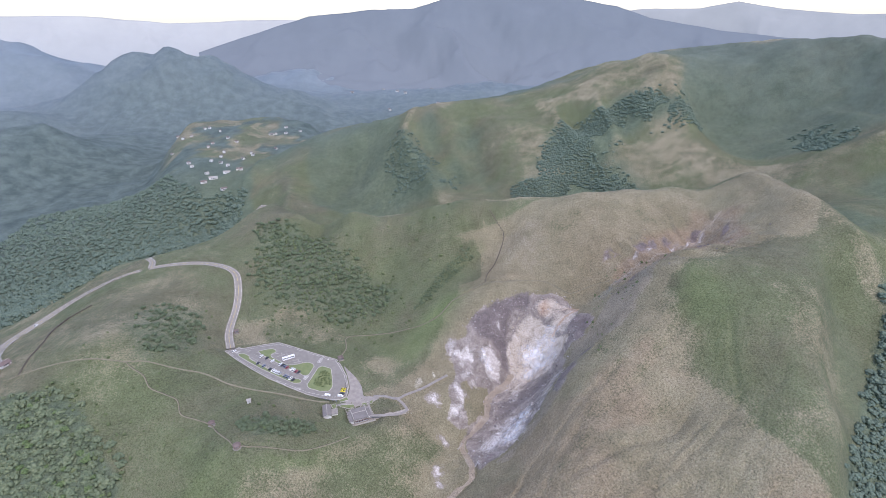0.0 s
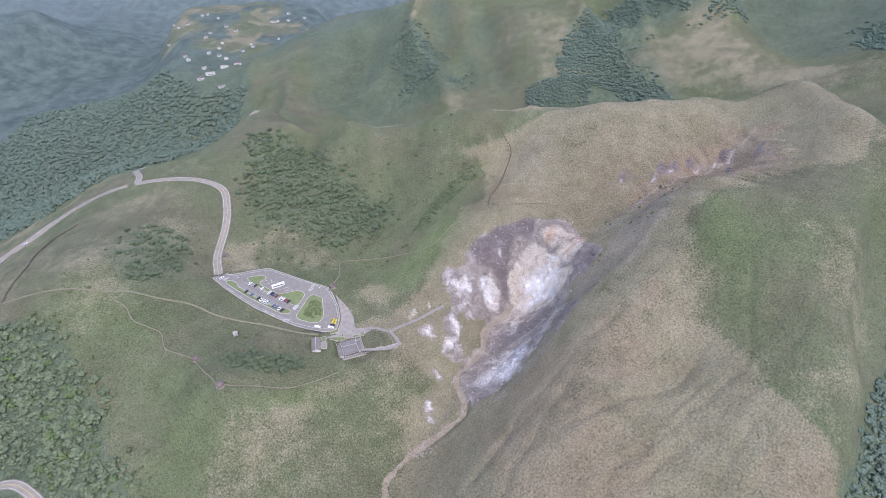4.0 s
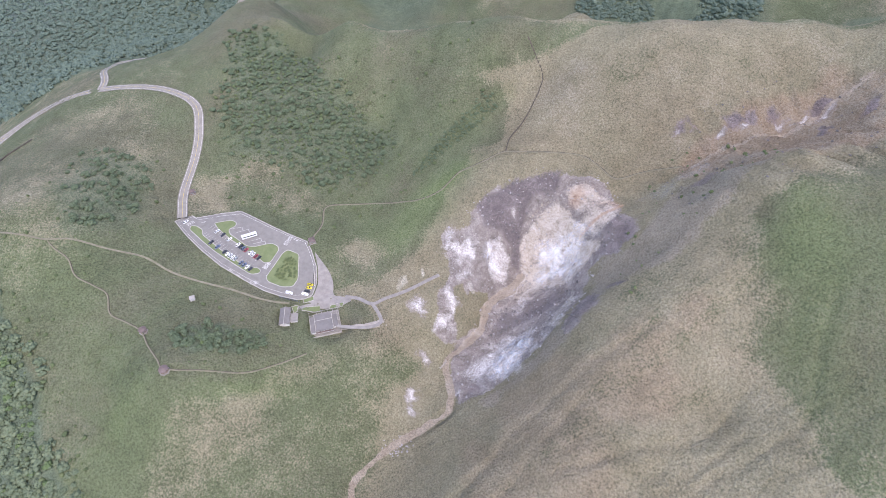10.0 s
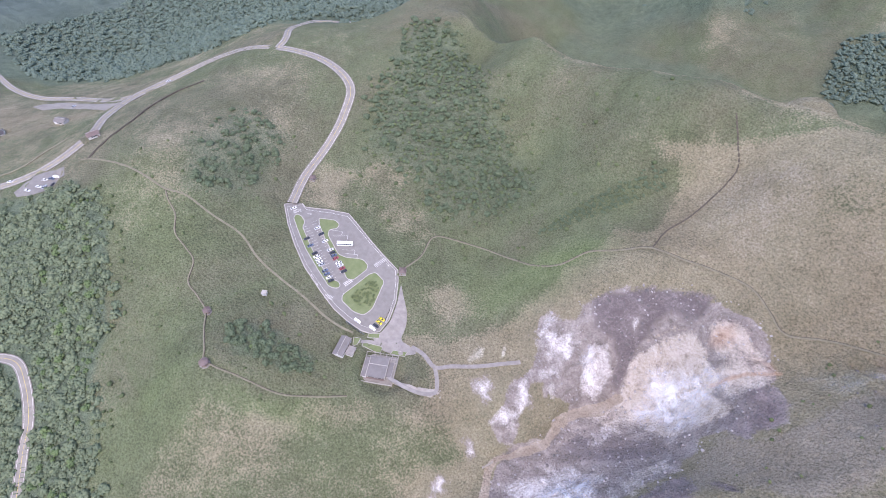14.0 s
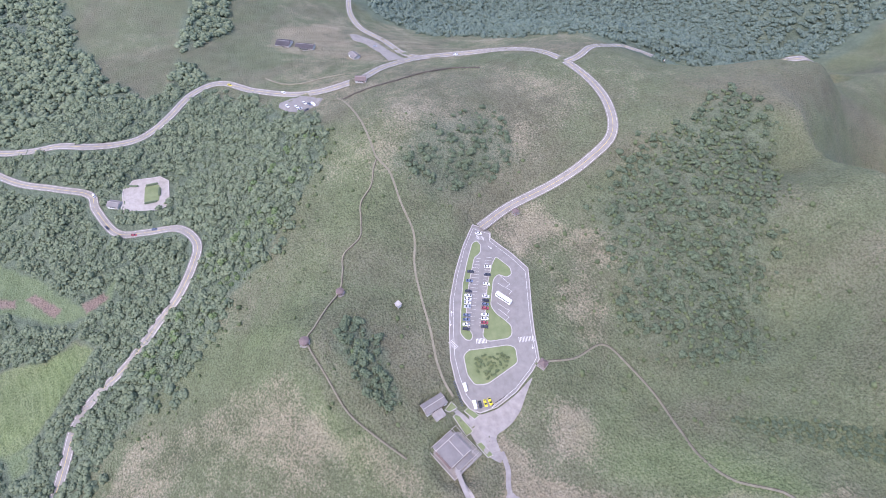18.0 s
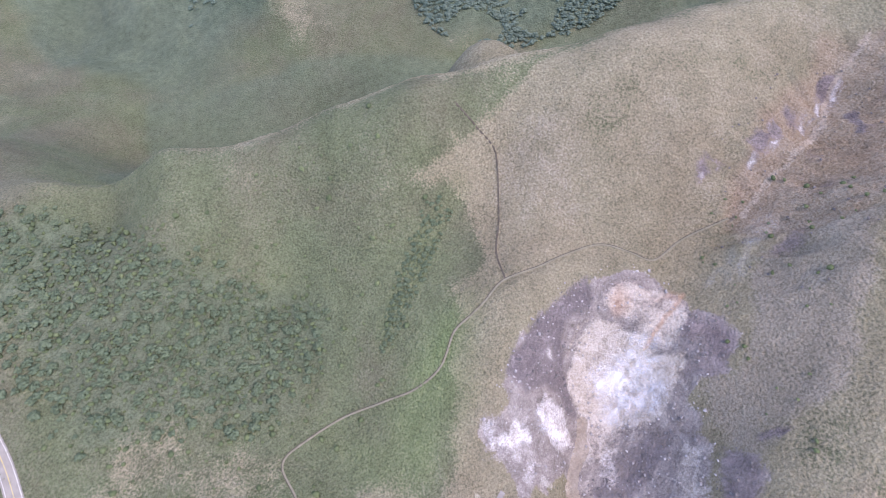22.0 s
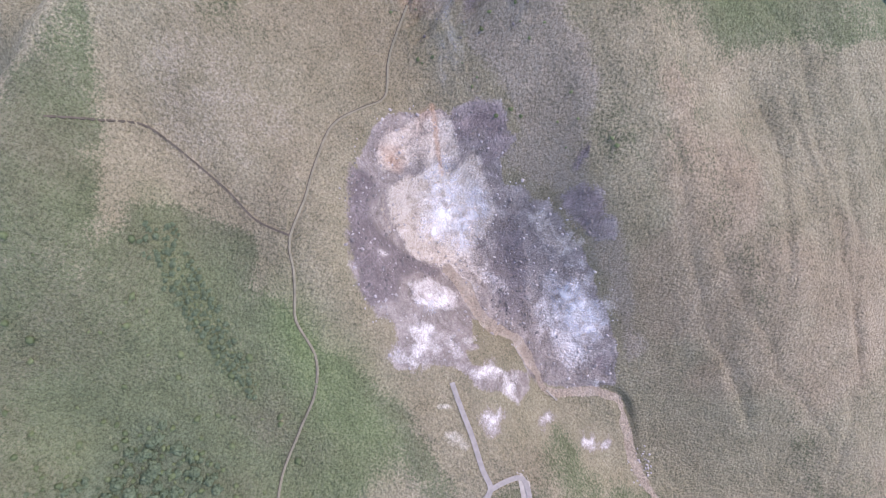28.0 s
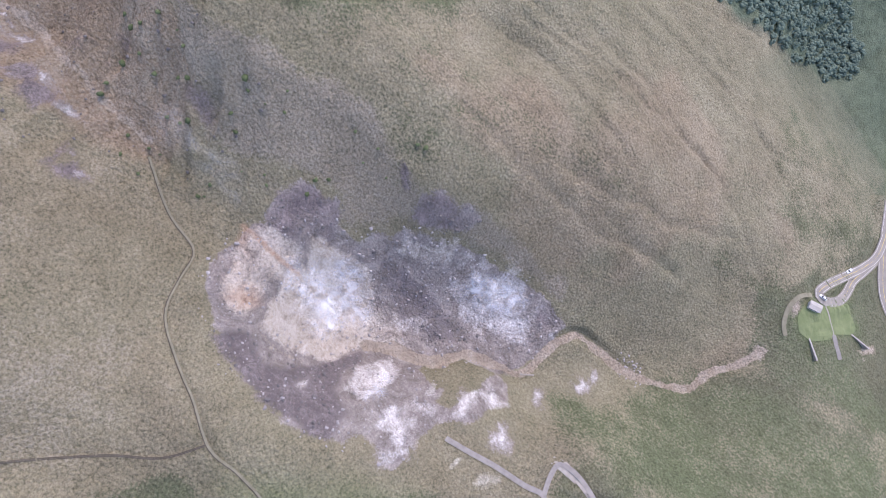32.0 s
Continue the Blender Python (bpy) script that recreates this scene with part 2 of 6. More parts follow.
LOT_EDGE = [(-60, 4), (-45, -9), (-28, -21), (-11, -31), (9, -39), (24, -44), (36, -45.5), (47, -45.5), (53, -43.5), (57, -39), (57.5, -29), (54, -16), (47, -3), (42, 4), (25, 9), (11, 14), (-9, 22),
            (-17, 25), (-31, 20), (-47, 11.5), (-53, 14)]
PAD = (-1.79, -0.0986, 0.0247, 0.00029, 0.00305, 0.0011)


def pad_height(x, y):
    return PAD[0] + PAD[1] * x + PAD[2] * y + PAD[3] * x * x + PAD[4] * x * y + PAD[5] * y * y


def near_line(x, y, line):
    """Distance to a line and the index of its nearest point."""
    d = np.full(x.shape, 1e9)
    k = np.zeros(x.shape, int)
    for i, (px, py) in enumerate(line):
        e = (x - px) ** 2 + (y - py) ** 2
        m = e < d
        d[m], k[m] = e[m], i
    return np.sqrt(d), k


def profile(name):
    """Heights along a road, evened out."""
    line = LINES[name]
    z = wide_height(line[:, 0], line[:, 1])
    for _ in range(14):
        z[1:-1] = (z[:-2] + 2 * z[1:-1] + z[2:]) / 4
    return z


GRADE = {k: profile(k) for k in LINES}


def folds_of(x, y):
    """0 on the spurs of the great hill, growing towards the ravines between them."""
    u, v = 0.97 * x - 0.23 * y, 0.23 * x + 0.97 * y
    return np.sqrt(fbm(u + 0.3 * v + 70 * fbm(x, y, 260, 2, 92), 0.42 * v + 300, 190, 3, 90, 0.4) ** 2 + 0.002)


def spurs(x, y):
    return 130 * (0.2 - folds_of(x, y)) * (1 - 0.7 * smooth(0.23 * x + 0.97 * y, 640, 760))


def land_height(x, y, fine=True):
    """The finished ground: landforms, gullies, cut-and-fill for roads and the car park, and rough crater ground."""
    x, y = np.asarray(x, float), np.asarray(y, float)
    shape = x.shape
    x, y = x.ravel(), y.ravel()
    z = wide_height(x, y)
    # gullies that run down the grass flank east of the crater
    flank = inside(x, y, FLANK, 50)
    u, v = -0.77 * x - 0.63 * y, 0.63 * x - 0.77 * y
    gully = np.abs(fbm(u * 0.22 + 40, v + 6 * fbm(x, y, 40, 2, 3), 30, 3, 21))
    z = z + flank * (4.5 * np.minimum(gully, 0.32) - 0.9)
    for line in GULLIES:
        box = (x > line[:, 0].min() - 14) & (x < line[:, 0].max() + 14) & (y > line[:, 1].min() - 14) & (y < line[:, 1].max() + 14)
        if box.any():
            d, _ = near_line(x[box] + 2.5 * fbm(x[box], y[box], 12, 2, 47), y[box] + 2.5 * fbm(x[box], y[box], 12, 2, 48), line)
            z[box] -= 1.1 * np.exp(-(d / 2.2) ** 2) - 0.4 * np.exp(-((d - 6) / 4) ** 2)
    # ribs on the north slope and along the fumarole gully
    rib = inside(x, y, FUMAROLE_GULLY, 30)
    along, across = 0.82 * x + 0.57 * y, -0.57 * x + 0.82 * y
    z = z + rib * 13.0 * (0.25 - np.abs(fbm(along + 3 * fbm(x, y, 20, 2, 95), 0.28 * across, 15, 4, 9, 0.55)))
    # a sharp edge parts the brown hollow from the straw flank
    keep = (x > 190) & (x < 450) & (y > -130) & (y < 70)
    d, _ = near_line(x[keep], y[keep], ARETE)
    z[keep] += 2.2 * np.exp(-d / 9) * smooth(x[keep], 205, 260) * (1 - smooth(x[keep], 400, 440))
    keep = (x > 295) & (x < 425) & (y > 35) & (y < 130)
    d, _ = near_line(x[keep], y[keep], GULLY_BED)
    z[keep] -= 2.0 * np.exp(-(d / 9) ** 2)
    z = z + 2.2 * fbm(x, y, 60, 3, 2) * smooth(np.hypot(x - 5, y + 10), 80, 150)
    # the land falls away sharply behind the northern and the eastern crest
    behind = y - np.interp(x, *zip(*NORTH_CREST))
    spur = blob(x, y, 238, 222, 42, 34)
    z = z - 38 * (1 - 0.9 * spur) * smooth(behind, 2, 26) * (1 - smooth(behind, 80, 190)) * smooth(x, -90, 40) * (1 - smooth(x, 470, 520))
    beyond = x - np.interp(y, *zip(*EAST_CREST))
    z = z - 26 * smooth(beyond, 4, 34) * (1 - smooth(beyond, 90, 220)) * smooth(y, -330, -230) * (1 - smooth(y, -30, 10))
    # spurs and gullies of the great hill and the valley sides
    hill = smooth(np.hypot(x - 60, y - 20), 330, 520) * (1 - smooth(np.hypot(x, y), 1300, 1700)) * (1 - smooth(-x - y * 0.2, 150, 260))
    z = z + hill * (spurs(x, y) + 6 * (0.3 - np.abs(fbm(x, y, 60, 3, 91))))
    bare = inside(x, y, CRATER_EDGE, 6, 5, 4)
    if fine:
        z = z + bare * (2.0 * fbm(x, y, 11, 4, 6, 0.62) - 1.6 * np.abs(fbm(x, y, 16, 3, 16)))
    for name, line in LINES.items():
        box = (x > line[:, 0].min() - 20) & (x < line[:, 0].max() + 20) & (y > line[:, 1].min() - 20) & (y < line[:, 1].max() + 20)
        if not box.any():
            continue
        d, k = near_line(x[box], y[box], line)
        half = (ROADS.get(name) or TRAILS.get(name) or (5.0,))[0] / 2
        bank = 7.0 if name in ROADS else 2.0
        w = 1 - smooth(d, half + 0.8, half + 0.8 + bank)
        z[box] = z[box] * (1 - w) + (GRADE[name][k] - (1.6 if name == "stream" else 0.0)) * w
    step = inside(x, y, FIELDS_LIME, 8.0)
    bench = z / 1.6 + 0.5 * fbm(x, y, 30, 2, 86)
    z = z * (1 - step) + step * (z + 1.6 * (np.floor(bench) + smooth(bench - np.floor(bench), 0.72, 1.0) - bench))
    pad = inside(x, y, LOT_EDGE, 2.0)
    soft = inside(x, y, [(p * 1.12 - 0.6, q * 1.12 + 1.2) for p, q in LOT_EDGE], 9.0)
    w = np.maximum(pad, soft)
    z = z * (1 - w) + pad_height(x, y) * w
    for cx, cy, r, hz in LEVELS:
        w = 1 - smooth(np.hypot(x - cx, y - cy), r, r * 1.5)
        z = z * (1 - w) + hz * w
    return z.reshape(shape)


FIELDS_LIME = [(-104, -343), (-108, -327), (-100, -301), (-101, -289), (-104, -272), (-91, -259), (-80, -270), (-68, -281), (-57, -292), (-46, -304), (-43, -316), (-49, -333)]
FIELDS_SOIL = [[(-187, -356), (-172, -341), (-159, -316), (-152, -317), (-163, -340), (-163, -353)],
               [(-156, -310), (-157, -302), (-135, -282), (-130, -288)], [(-131, -267), (-131, -250), (-125, -246), (-121, -264)]]
FIELDS_GREEN = [[(-200, -360), (-196, -330), (-168, -300), (-150, -286), (-124, -262), (-122, -244), (-138, -240), (-118, -262), (-126, -290), (-148, -318), (-160, -350)], [(-158, -301), (-151, -288), (-124, -276), (-126, -281)], [(-45, -322), (-43, -303), (-28, -304), (-27, -314)]]
ARETE = curve_through([(192, -104), (214, -90), (233, -74), (250, -51), (280, -38), (301, -20), (319, 0), (363, 20), (412, 31), (445, 45)], 4.0)
GULLY_BED = curve_through([(304, 46), (317, 52), (340, 64), (362, 74), (384, 84), (406, 103), (425, 118)], 4.0)
NORTH_CREST = [(-60, 232), (-40, 230), (30, 225), (85, 212), (127, 205), (184, 195), (232, 185), (303, 170), (350, 166), (399, 165), (454, 158), (520, 150)]
EAST_CREST = [(-330, 290), (-270, 315), (-215, 338), (-186, 362), (-150, 380), (-115, 388), (-80, 406), (-20, 440), (10, 470)]
FLANK = [(220, -75), (262, -30), (318, -40), (400, -80), (372, -180), (300, -280), (180, -300), (120, -215), (120, -150), (170, -115)]
FUMAROLE_GULLY = [(300, 0), (350, -10), (440, 20), (450, 110), (380, 120), (320, 95), (290, 50)]
CRATER_EDGE = [(268, 53), (274, 31), (267, 13), (263, -2), (254, -12), (253, -22), (247, -32), (240, -45), (227, -61), (206, -82), (183, -97), (168, -102), (162, -89), (157, -66), (159, -55), (167, -46), (176, -34), (169, -19),
               (157, -9), (148, 3), (143, 19), (158, 25), (162, 36), (172, 46), (186, 54), (204, 61), (218, 65), (236, 65), (255, 62)]
GULLIES = [curve_through(g, 3.0) for g in ([(93, -79), (98, -85), (103, -90), (107, -96)], [(356, -71), (347, -99), (339, -128), (321, -142), (291, -159), (261, -178)], [(313, -136), (290, -151), (266, -171), (240, -190), (215, -208), (183, -216), (142, -218)], [(298, -170), (277, -182), (236, -197), (215, -208)],
           [(314, -250), (293, -293), (267, -336), (220, -349), (178, -340)], [(235, -119), (213, -144), (190, -175), (173, -207)], [(318, -111), (297, -134), (255, -145), (225, -155)], [(330, -190), (300, -215), (262, -246), (225, -262), (180, -266)], [(275, -80), (240, -100), (205, -128), (170, -165)])]
LEVELS = [(-18, -62, 3, 0.4), (-36, -93, 4, 4.6), (-7.5, -120, 4, 8.0), (-60, 36, 4, 4.2), (46, 4, 3, -4.6), (74, -58.5, 13, -16.5), (49, -61, 8, -11.5), (104, -58, 5, -14.6), (-240, -26, 6, 9.5), (-206, -211, 19, -29.0),
          (-203, -236, 5, -31.5), (-232, -77, 11, 4.5), (116, -240, 5, -48.5), (-403, -62, 9, -39.0), (-386, -46, 8, -39.0), (-330, -10, 7, -23.0)]


# ---- materials ----
def material(name, rough=0.8, metal=0.0):
    m = bpy.data.materials.new(name)
    m.use_nodes = True
    b = m.node_tree.nodes["Principled BSDF"]
    b.inputs["Roughness"].default_value, b.inputs["Metallic"].default_value = rough, metal
    b.inputs["Specular IOR Level"].default_value = 0.25
    return m, m.node_tree.nodes, m.node_tree.links, b


def place(n, l, scale=1.0):
    c = n.new("ShaderNodeNewGeometry")
    return c.outputs["Position"]


def tex(n, l, where, scale, detail=4.0, rough=0.55, warp=0.0):
    t = n.new("ShaderNodeTexNoise")
    t.inputs["Scale"].default_value, t.inputs["Detail"].default_value = scale, detail
    t.inputs["Roughness"].default_value, t.inputs["Distortion"].default_value = rough, warp
    l.new(where, t.inputs["Vector"])
    return t.outputs["Fac"]


def cells(n, l, where, scale, feature="F1"):
    t = n.new("ShaderNodeTexVoronoi")
    t.feature = feature
    t.inputs["Scale"].default_value = scale
    l.new(where, t.inputs["Vector"])
    return t.outputs["Distance"]


def ramp(n, l, fac, stops):
    r = n.new("ShaderNodeValToRGB")
    e = r.color_ramp.elements
    while len(e) < len(stops):
        e.new(0.5)
    for k, (p, c) in enumerate(stops):
        e[k].position = p
        e[k].color = (*c, 1) if len(c) == 3 else c
    l.new(fac, r.inputs[0])
    return r.outputs[0]


def blend(n, l, fac, a, b, mode="MIX"):
    m = n.new("ShaderNodeMix")
    m.data_type, m.blend_type = "RGBA", mode
    for sock, v in ((m.inputs[0], fac), (m.inputs[6], a), (m.inputs[7], b)):
        if hasattr(v, "is_output"):
            l.new(v, sock)
        elif isinstance(v, (int, float)):
            sock.default_value = v
        else:
            sock.default_value = (*v, 1)
    return m.outputs[2]


def calc(n, l, op, a, b=0.0, clamp=False):
    m = n.new("ShaderNodeMath")
    m.operation, m.use_clamp = op, clamp
    for sock, v in ((m.inputs[0], a), (m.inputs[1], b)):
        if hasattr(v, "is_output"):
            l.new(v, sock)
        else:
            sock.default_value = v
    return m.outputs[0]


def relief(n, l, bsdf, height, strength=0.5, distance=0.3):
    b = n.new("ShaderNodeBump")
    b.inputs["Strength"].default_value, b.inputs["Distance"].default_value = strength, distance
    l.new(height, b.inputs["Height"])
    l.new(b.outputs[0], bsdf.inputs["Normal"])


def plain(name, low, high, scale=3.0, rough=0.8, metal=0.0, bump=0.1, fine=8.0):
    """A worn surface whose colour wanders between two tones at two sizes."""
    m, n, l, b = material(name, rough, metal)
    p = place(n, l)
    f = calc(n, l, "ADD", calc(n, l, "MULTIPLY", tex(n, l, p, scale * 0.15, 3), 0.6), calc(n, l, "MULTIPLY", tex(n, l, p, scale * fine, 4), 0.4))
    l.new(ramp(n, l, f, [(0.32, low), (0.68, high)]), b.inputs["Base Color"])
    if bump:
        relief(n, l, b, tex(n, l, p, scale * fine, 3), bump, 0.05)
    return m


def ground_material():
    m, n, l, b = material("hillside", 0.95)
    p = place(n, l)
    za, zb, zc, zd, ze = (n.new("ShaderNodeAttribute") for _ in range(5))
    za.attribute_name, zb.attribute_name, zc.attribute_name, zd.attribute_name, ze.attribute_name = "zone_a", "zone_b", "zone_c", "zone_d", "zone_e"
    sa, sb, sc, sd, se = (n.new("ShaderNodeSeparateColor") for _ in range(5))
    for a, s in ((za, sa), (zb, sb), (zc, sc), (zd, sd), (ze, se)):
        l.new(a.outputs["Color"], s.inputs[0])
    tan, bare, white = sa.outputs
    ochre, rust, forest = sb.outputs
    lime, mauve, soil = sc.outputs
    cream, heath, haze_veil = sd.outputs
    dusk, blush, gravel = se.outputs
    distant = zc.outputs["Alpha"]
    clump, patch, broad, speck = tex(n, l, p, 0.8, 3, 0.6), tex(n, l, p, 0.07, 5), tex(n, l, p, 0.016, 4), tex(n, l, p, 2.6, 3, 0.7)
    tuft = cells(n, l, p, 0.62)
    mix1 = calc(n, l, "ADD", calc(n, l, "MULTIPLY", clump, 0.40), calc(n, l, "ADD", calc(n, l, "MULTIPLY", patch, 0.30), calc(n, l, "MULTIPLY", broad, 0.30)))
    green = ramp(n, l, mix1, [(0.36, GREEN[0]), (0.46, GREEN[1]), (0.54, GREEN[2]), (0.64, GREEN[3])])
    # russet stems show through the green in wide drifts
    drift = ramp(n, l, calc(n, l, "ADD", calc(n, l, "MULTIPLY", tex(n, l, p, 0.011, 5, 0.6, 0.6), 0.7), calc(n, l, "MULTIPLY", clump, 0.3)), [(0.44, (0, 0, 0)), (0.58, (1, 1, 1))])
    green = blend(n, l, calc(n, l, "MULTIPLY", drift, 0.75), green, ramp(n, l, mix1, [(0.36, (0.11, 0.1, 0.066)), (0.5, (0.145, 0.134, 0.09)), (0.64, (0.18, 0.166, 0.114))]))
    straw = ramp(n, l, mix1, [(0.36, STRAW[0]), (0.46, STRAW[1]), (0.54, STRAW[2]), (0.66, STRAW[3])])
    straw = blend(n, l, calc(n, l, "MULTIPLY", calc(n, l, "ADD", blush, calc(n, l, "MULTIPLY", drift, 0.2)), 0.8, True), straw, ramp(n, l, mix1, [(0.36, (0.185, 0.128, 0.086)), (0.5, (0.268, 0.2, 0.143)), (0.64, (0.33, 0.255, 0.188))]))
    woods = ramp(n, l, calc(n, l, "ADD", calc(n, l, "MULTIPLY", tex(n, l, p, 0.16, 4, 0.65), 0.6), calc(n, l, "MULTIPLY", broad, 0.4)), [(0.38, WOODS[0]), (0.5, WOODS[1]), (0.62, WOODS[2])])
    rockf = calc(n, l, "ADD", calc(n, l, "MULTIPLY", tex(n, l, p, 0.1, 8, 0.72, 0.8), 0.5), calc(n, l, "ADD", calc(n, l, "MULTIPLY", tex(n, l, p, 0.7, 5, 0.85), 0.36), calc(n, l, "MULTIPLY", speck, 0.14)))
    rock = ramp(n, l, rockf, [(0.39, ROCK[0]), (0.47, ROCK[1]), (0.55, ROCK[2]), (0.64, ROCK[3])])
    crust = ramp(n, l, calc(n, l, "ADD", calc(n, l, "MULTIPLY", tex(n, l, p, 0.12, 7, 0.72, 1.0), 0.62), calc(n, l, "MULTIPLY", tex(n, l, p, 1.1, 4, 0.8), 0.38)), [(0.38, (0.26, 0.222, 0.195)), (0.45, CRUST[0]), (0.53, CRUST[1]), (0.62, CRUST[2])])
    edge = lambda v, k=0.55, soft=0.2: calc(n, l, "MULTIPLY", calc(n, l, "SUBTRACT", calc(n, l, "ADD", v, calc(n, l, "MULTIPLY", calc(n, l, "SUBTRACT", rockf, 0.5), 2.2)), k), 1 / soft, True)
    edgeg = lambda v, k=0.5, soft=0.35: calc(n, l, "MULTIPLY", calc(n, l, "SUBTRACT", calc(n, l, "ADD", v, calc(n, l, "MULTIPLY", calc(n, l, "SUBTRACT", mix1, 0.5), 2.4)), k - soft / 2), 1 / soft, True)
    c = blend(n, l, edgeg(tan), green, straw)
    # air haze painted into the base colour: woods turn bluer and paler with distance
    far = blend(n, l, haze_veil, ramp(n, l, tex(n, l, p, 0.03, 6, 0.68), [(0.38, HAZY_WOODS[0]), (0.5, HAZY_WOODS[1]), (0.62, HAZY_WOODS[2])]), ramp(n, l, tex(n, l, p, 0.008, 5, 0.6), [(0.35, HAZY_WOODS[3]), (0.65, HAZY_WOODS[4])]))
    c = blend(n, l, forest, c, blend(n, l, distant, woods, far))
    c = blend(n, l, calc(n, l, "MULTIPLY", soil, 0.8), c, ramp(n, l, mix1, [(0.36, (0.15, 0.1, 0.085)), (0.62, (0.27, 0.19, 0.16))]))
    c = blend(n, l, lime, c, ramp(n, l, mix1, [(0.36, (0.105, 0.145, 0.058)), (0.5, (0.15, 0.192, 0.082)), (0.64, (0.205, 0.25, 0.115))]))
    c = blend(n, l, edgeg(heath, 0.55, 0.5), c, ramp(n, l, mix1, [(0.36, (0.196, 0.168, 0.126)), (0.48, (0.246, 0.21, 0.16)), (0.62, (0.3, 0.26, 0.204))]))
    c = blend(n, l, edge(bare, 0.5), c, rock)
    c = blend(n, l, edge(dusk, 0.5, 0.35), c, ramp(n, l, rockf, [(0.38, (0.09, 0.074, 0.072)), (0.5, (0.165, 0.138, 0.135)), (0.58, (0.25, 0.215, 0.208)), (0.66, (0.42, 0.38, 0.36))]))
    c = blend(n, l, calc(n, l, "MULTIPLY", edge(mauve, 0.55, 0.6), 0.85), c, ramp(n, l, rockf, [(0.38, (0.1, 0.078, 0.078)), (0.5, (0.19, 0.15, 0.145)), (0.62, (0.31, 0.25, 0.24))]))
    c = blend(n, l, edge(cream, 0.5, 0.4), c, ramp(n, l, rockf, [(0.36, (0.31, 0.245, 0.19)), (0.45, (0.41, 0.345, 0.28)), (0.54, (0.53, 0.465, 0.4)), (0.66, (0.7, 0.645, 0.58))]))
    c = blend(n, l, edge(white, 0.5, 0.4), c, crust)
    c = blend(n, l, calc(n, l, "MULTIPLY", edge(rust, 0.5, 0.9), 0.7), c, ramp(n, l, rockf, [(0.36, (0.3, 0.14, 0.075)), (0.45, (0.38, 0.215, 0.13)), (0.54, (0.45, 0.3, 0.2)), (0.66, (0.54, 0.42, 0.32))]))
    c = blend(n, l, edge(ochre, 0.55), c, ramp(n, l, rockf, [(0.36, (0.24, 0.188, 0.138)), (0.52, (0.34, 0.282, 0.222)), (0.64, (0.46, 0.4, 0.335))]))
    c = blend(n, l, edge(gravel, 0.5, 0.5), c, ramp(n, l, rockf, [(0.38, (0.3, 0.27, 0.215)), (0.5, (0.46, 0.42, 0.345)), (0.62, (0.62, 0.57, 0.485))]))
    # shade between the tufts is painted as thin dark gaps, with lighter tops
    tuss = tex(n, l, p, 1.5, 3, 0.66, 0.6)
    gaps = ramp(n, l, calc(n, l, "SUBTRACT", calc(n, l, "ADD", tuss, calc(n, l, "MULTIPLY", clump, 0.3)), calc(n, l, "MULTIPLY", tuft, 0.16)), [(0.4, (0.62, 0.63, 0.58)), (0.54, (0.97, 0.97, 0.95)), (0.68, (1.2, 1.19, 1.15))])
    c = blend(n, l, calc(n, l, "SUBTRACT", 1.0, calc(n, l, "ADD", bare, haze_veil), True), c, blend(n, l, 1.0, c, gaps, "MULTIPLY"))
    l.new(c, b.inputs["Base Color"])
    h = calc(n, l, "ADD", calc(n, l, "MULTIPLY", tuft, -0.7), calc(n, l, "ADD", calc(n, l, "MULTIPLY", clump, 1.2), calc(n, l, "MULTIPLY", speck, 0.5)))
    relief(n, l, b, h, 0.9, 1.1)
    return m


GREEN = [(0.086, 0.1, 0.054), (0.112, 0.129, 0.07), (0.132, 0.149, 0.083), (0.162, 0.177, 0.102)]
STRAW = [(0.154, 0.14, 0.089), (0.199, 0.18, 0.118), (0.237, 0.215, 0.144), (0.294, 0.268, 0.186)]
WOODS = [(0.08, 0.104, 0.068), (0.108, 0.136, 0.09), (0.14, 0.17, 0.112)]
# tones of far woods, blued by painted haze, palest last
HAZY_WOODS = [(0.068, 0.094, 0.085), (0.092, 0.122, 0.112), (0.122, 0.156, 0.142), (0.165, 0.205, 0.235), (0.205, 0.248, 0.28)]
ROCK = [(0.135, 0.113, 0.1), (0.225, 0.193, 0.173), (0.32, 0.28, 0.252), (0.47, 0.425, 0.385)]
CRUST = [(0.4, 0.355, 0.325), (0.6, 0.56, 0.535), (0.79, 0.765, 0.75)]
MAT_GROUND = ground_material()
MAT_ASPHALT = plain("asphalt", (0.178, 0.164, 0.146), (0.253, 0.233, 0.208), 2.0, 0.9, bump=0.1)
MAT_ROAD = plain("worn road asphalt", (0.195, 0.175, 0.15), (0.3, 0.27, 0.232), 1.6, 0.9, bump=0.1)
MAT_CONCRETE = plain("concrete", (0.27, 0.24, 0.203), (0.4, 0.36, 0.31), 2.0, 0.9)
MAT_VERGE = plain("dusty road verge", (0.19, 0.172, 0.145), (0.29, 0.265, 0.225), 2.0, 0.95)
MAT_KERB = plain("kerb concrete", (0.31, 0.284, 0.252), (0.44, 0.405, 0.36), 2.0, 0.9)
MAT_PAINT = plain("road paint", (0.48, 0.455, 0.415), (0.65, 0.62, 0.57), 3.0, 0.7)
MAT_YELLOW = plain("yellow road paint", (0.5, 0.38, 0.1), (0.66, 0.5, 0.16), 3.0, 0.7)
MAT_LAWN = plain("mown lawn", (0.125, 0.155, 0.068), (0.2, 0.228, 0.11), 1.2, 0.95, bump=0.4)
MAT_EARTH = plain("dark trodden earth", (0.07, 0.06, 0.045), (0.13, 0.11, 0.085), 2.0, 0.95, bump=0.3)
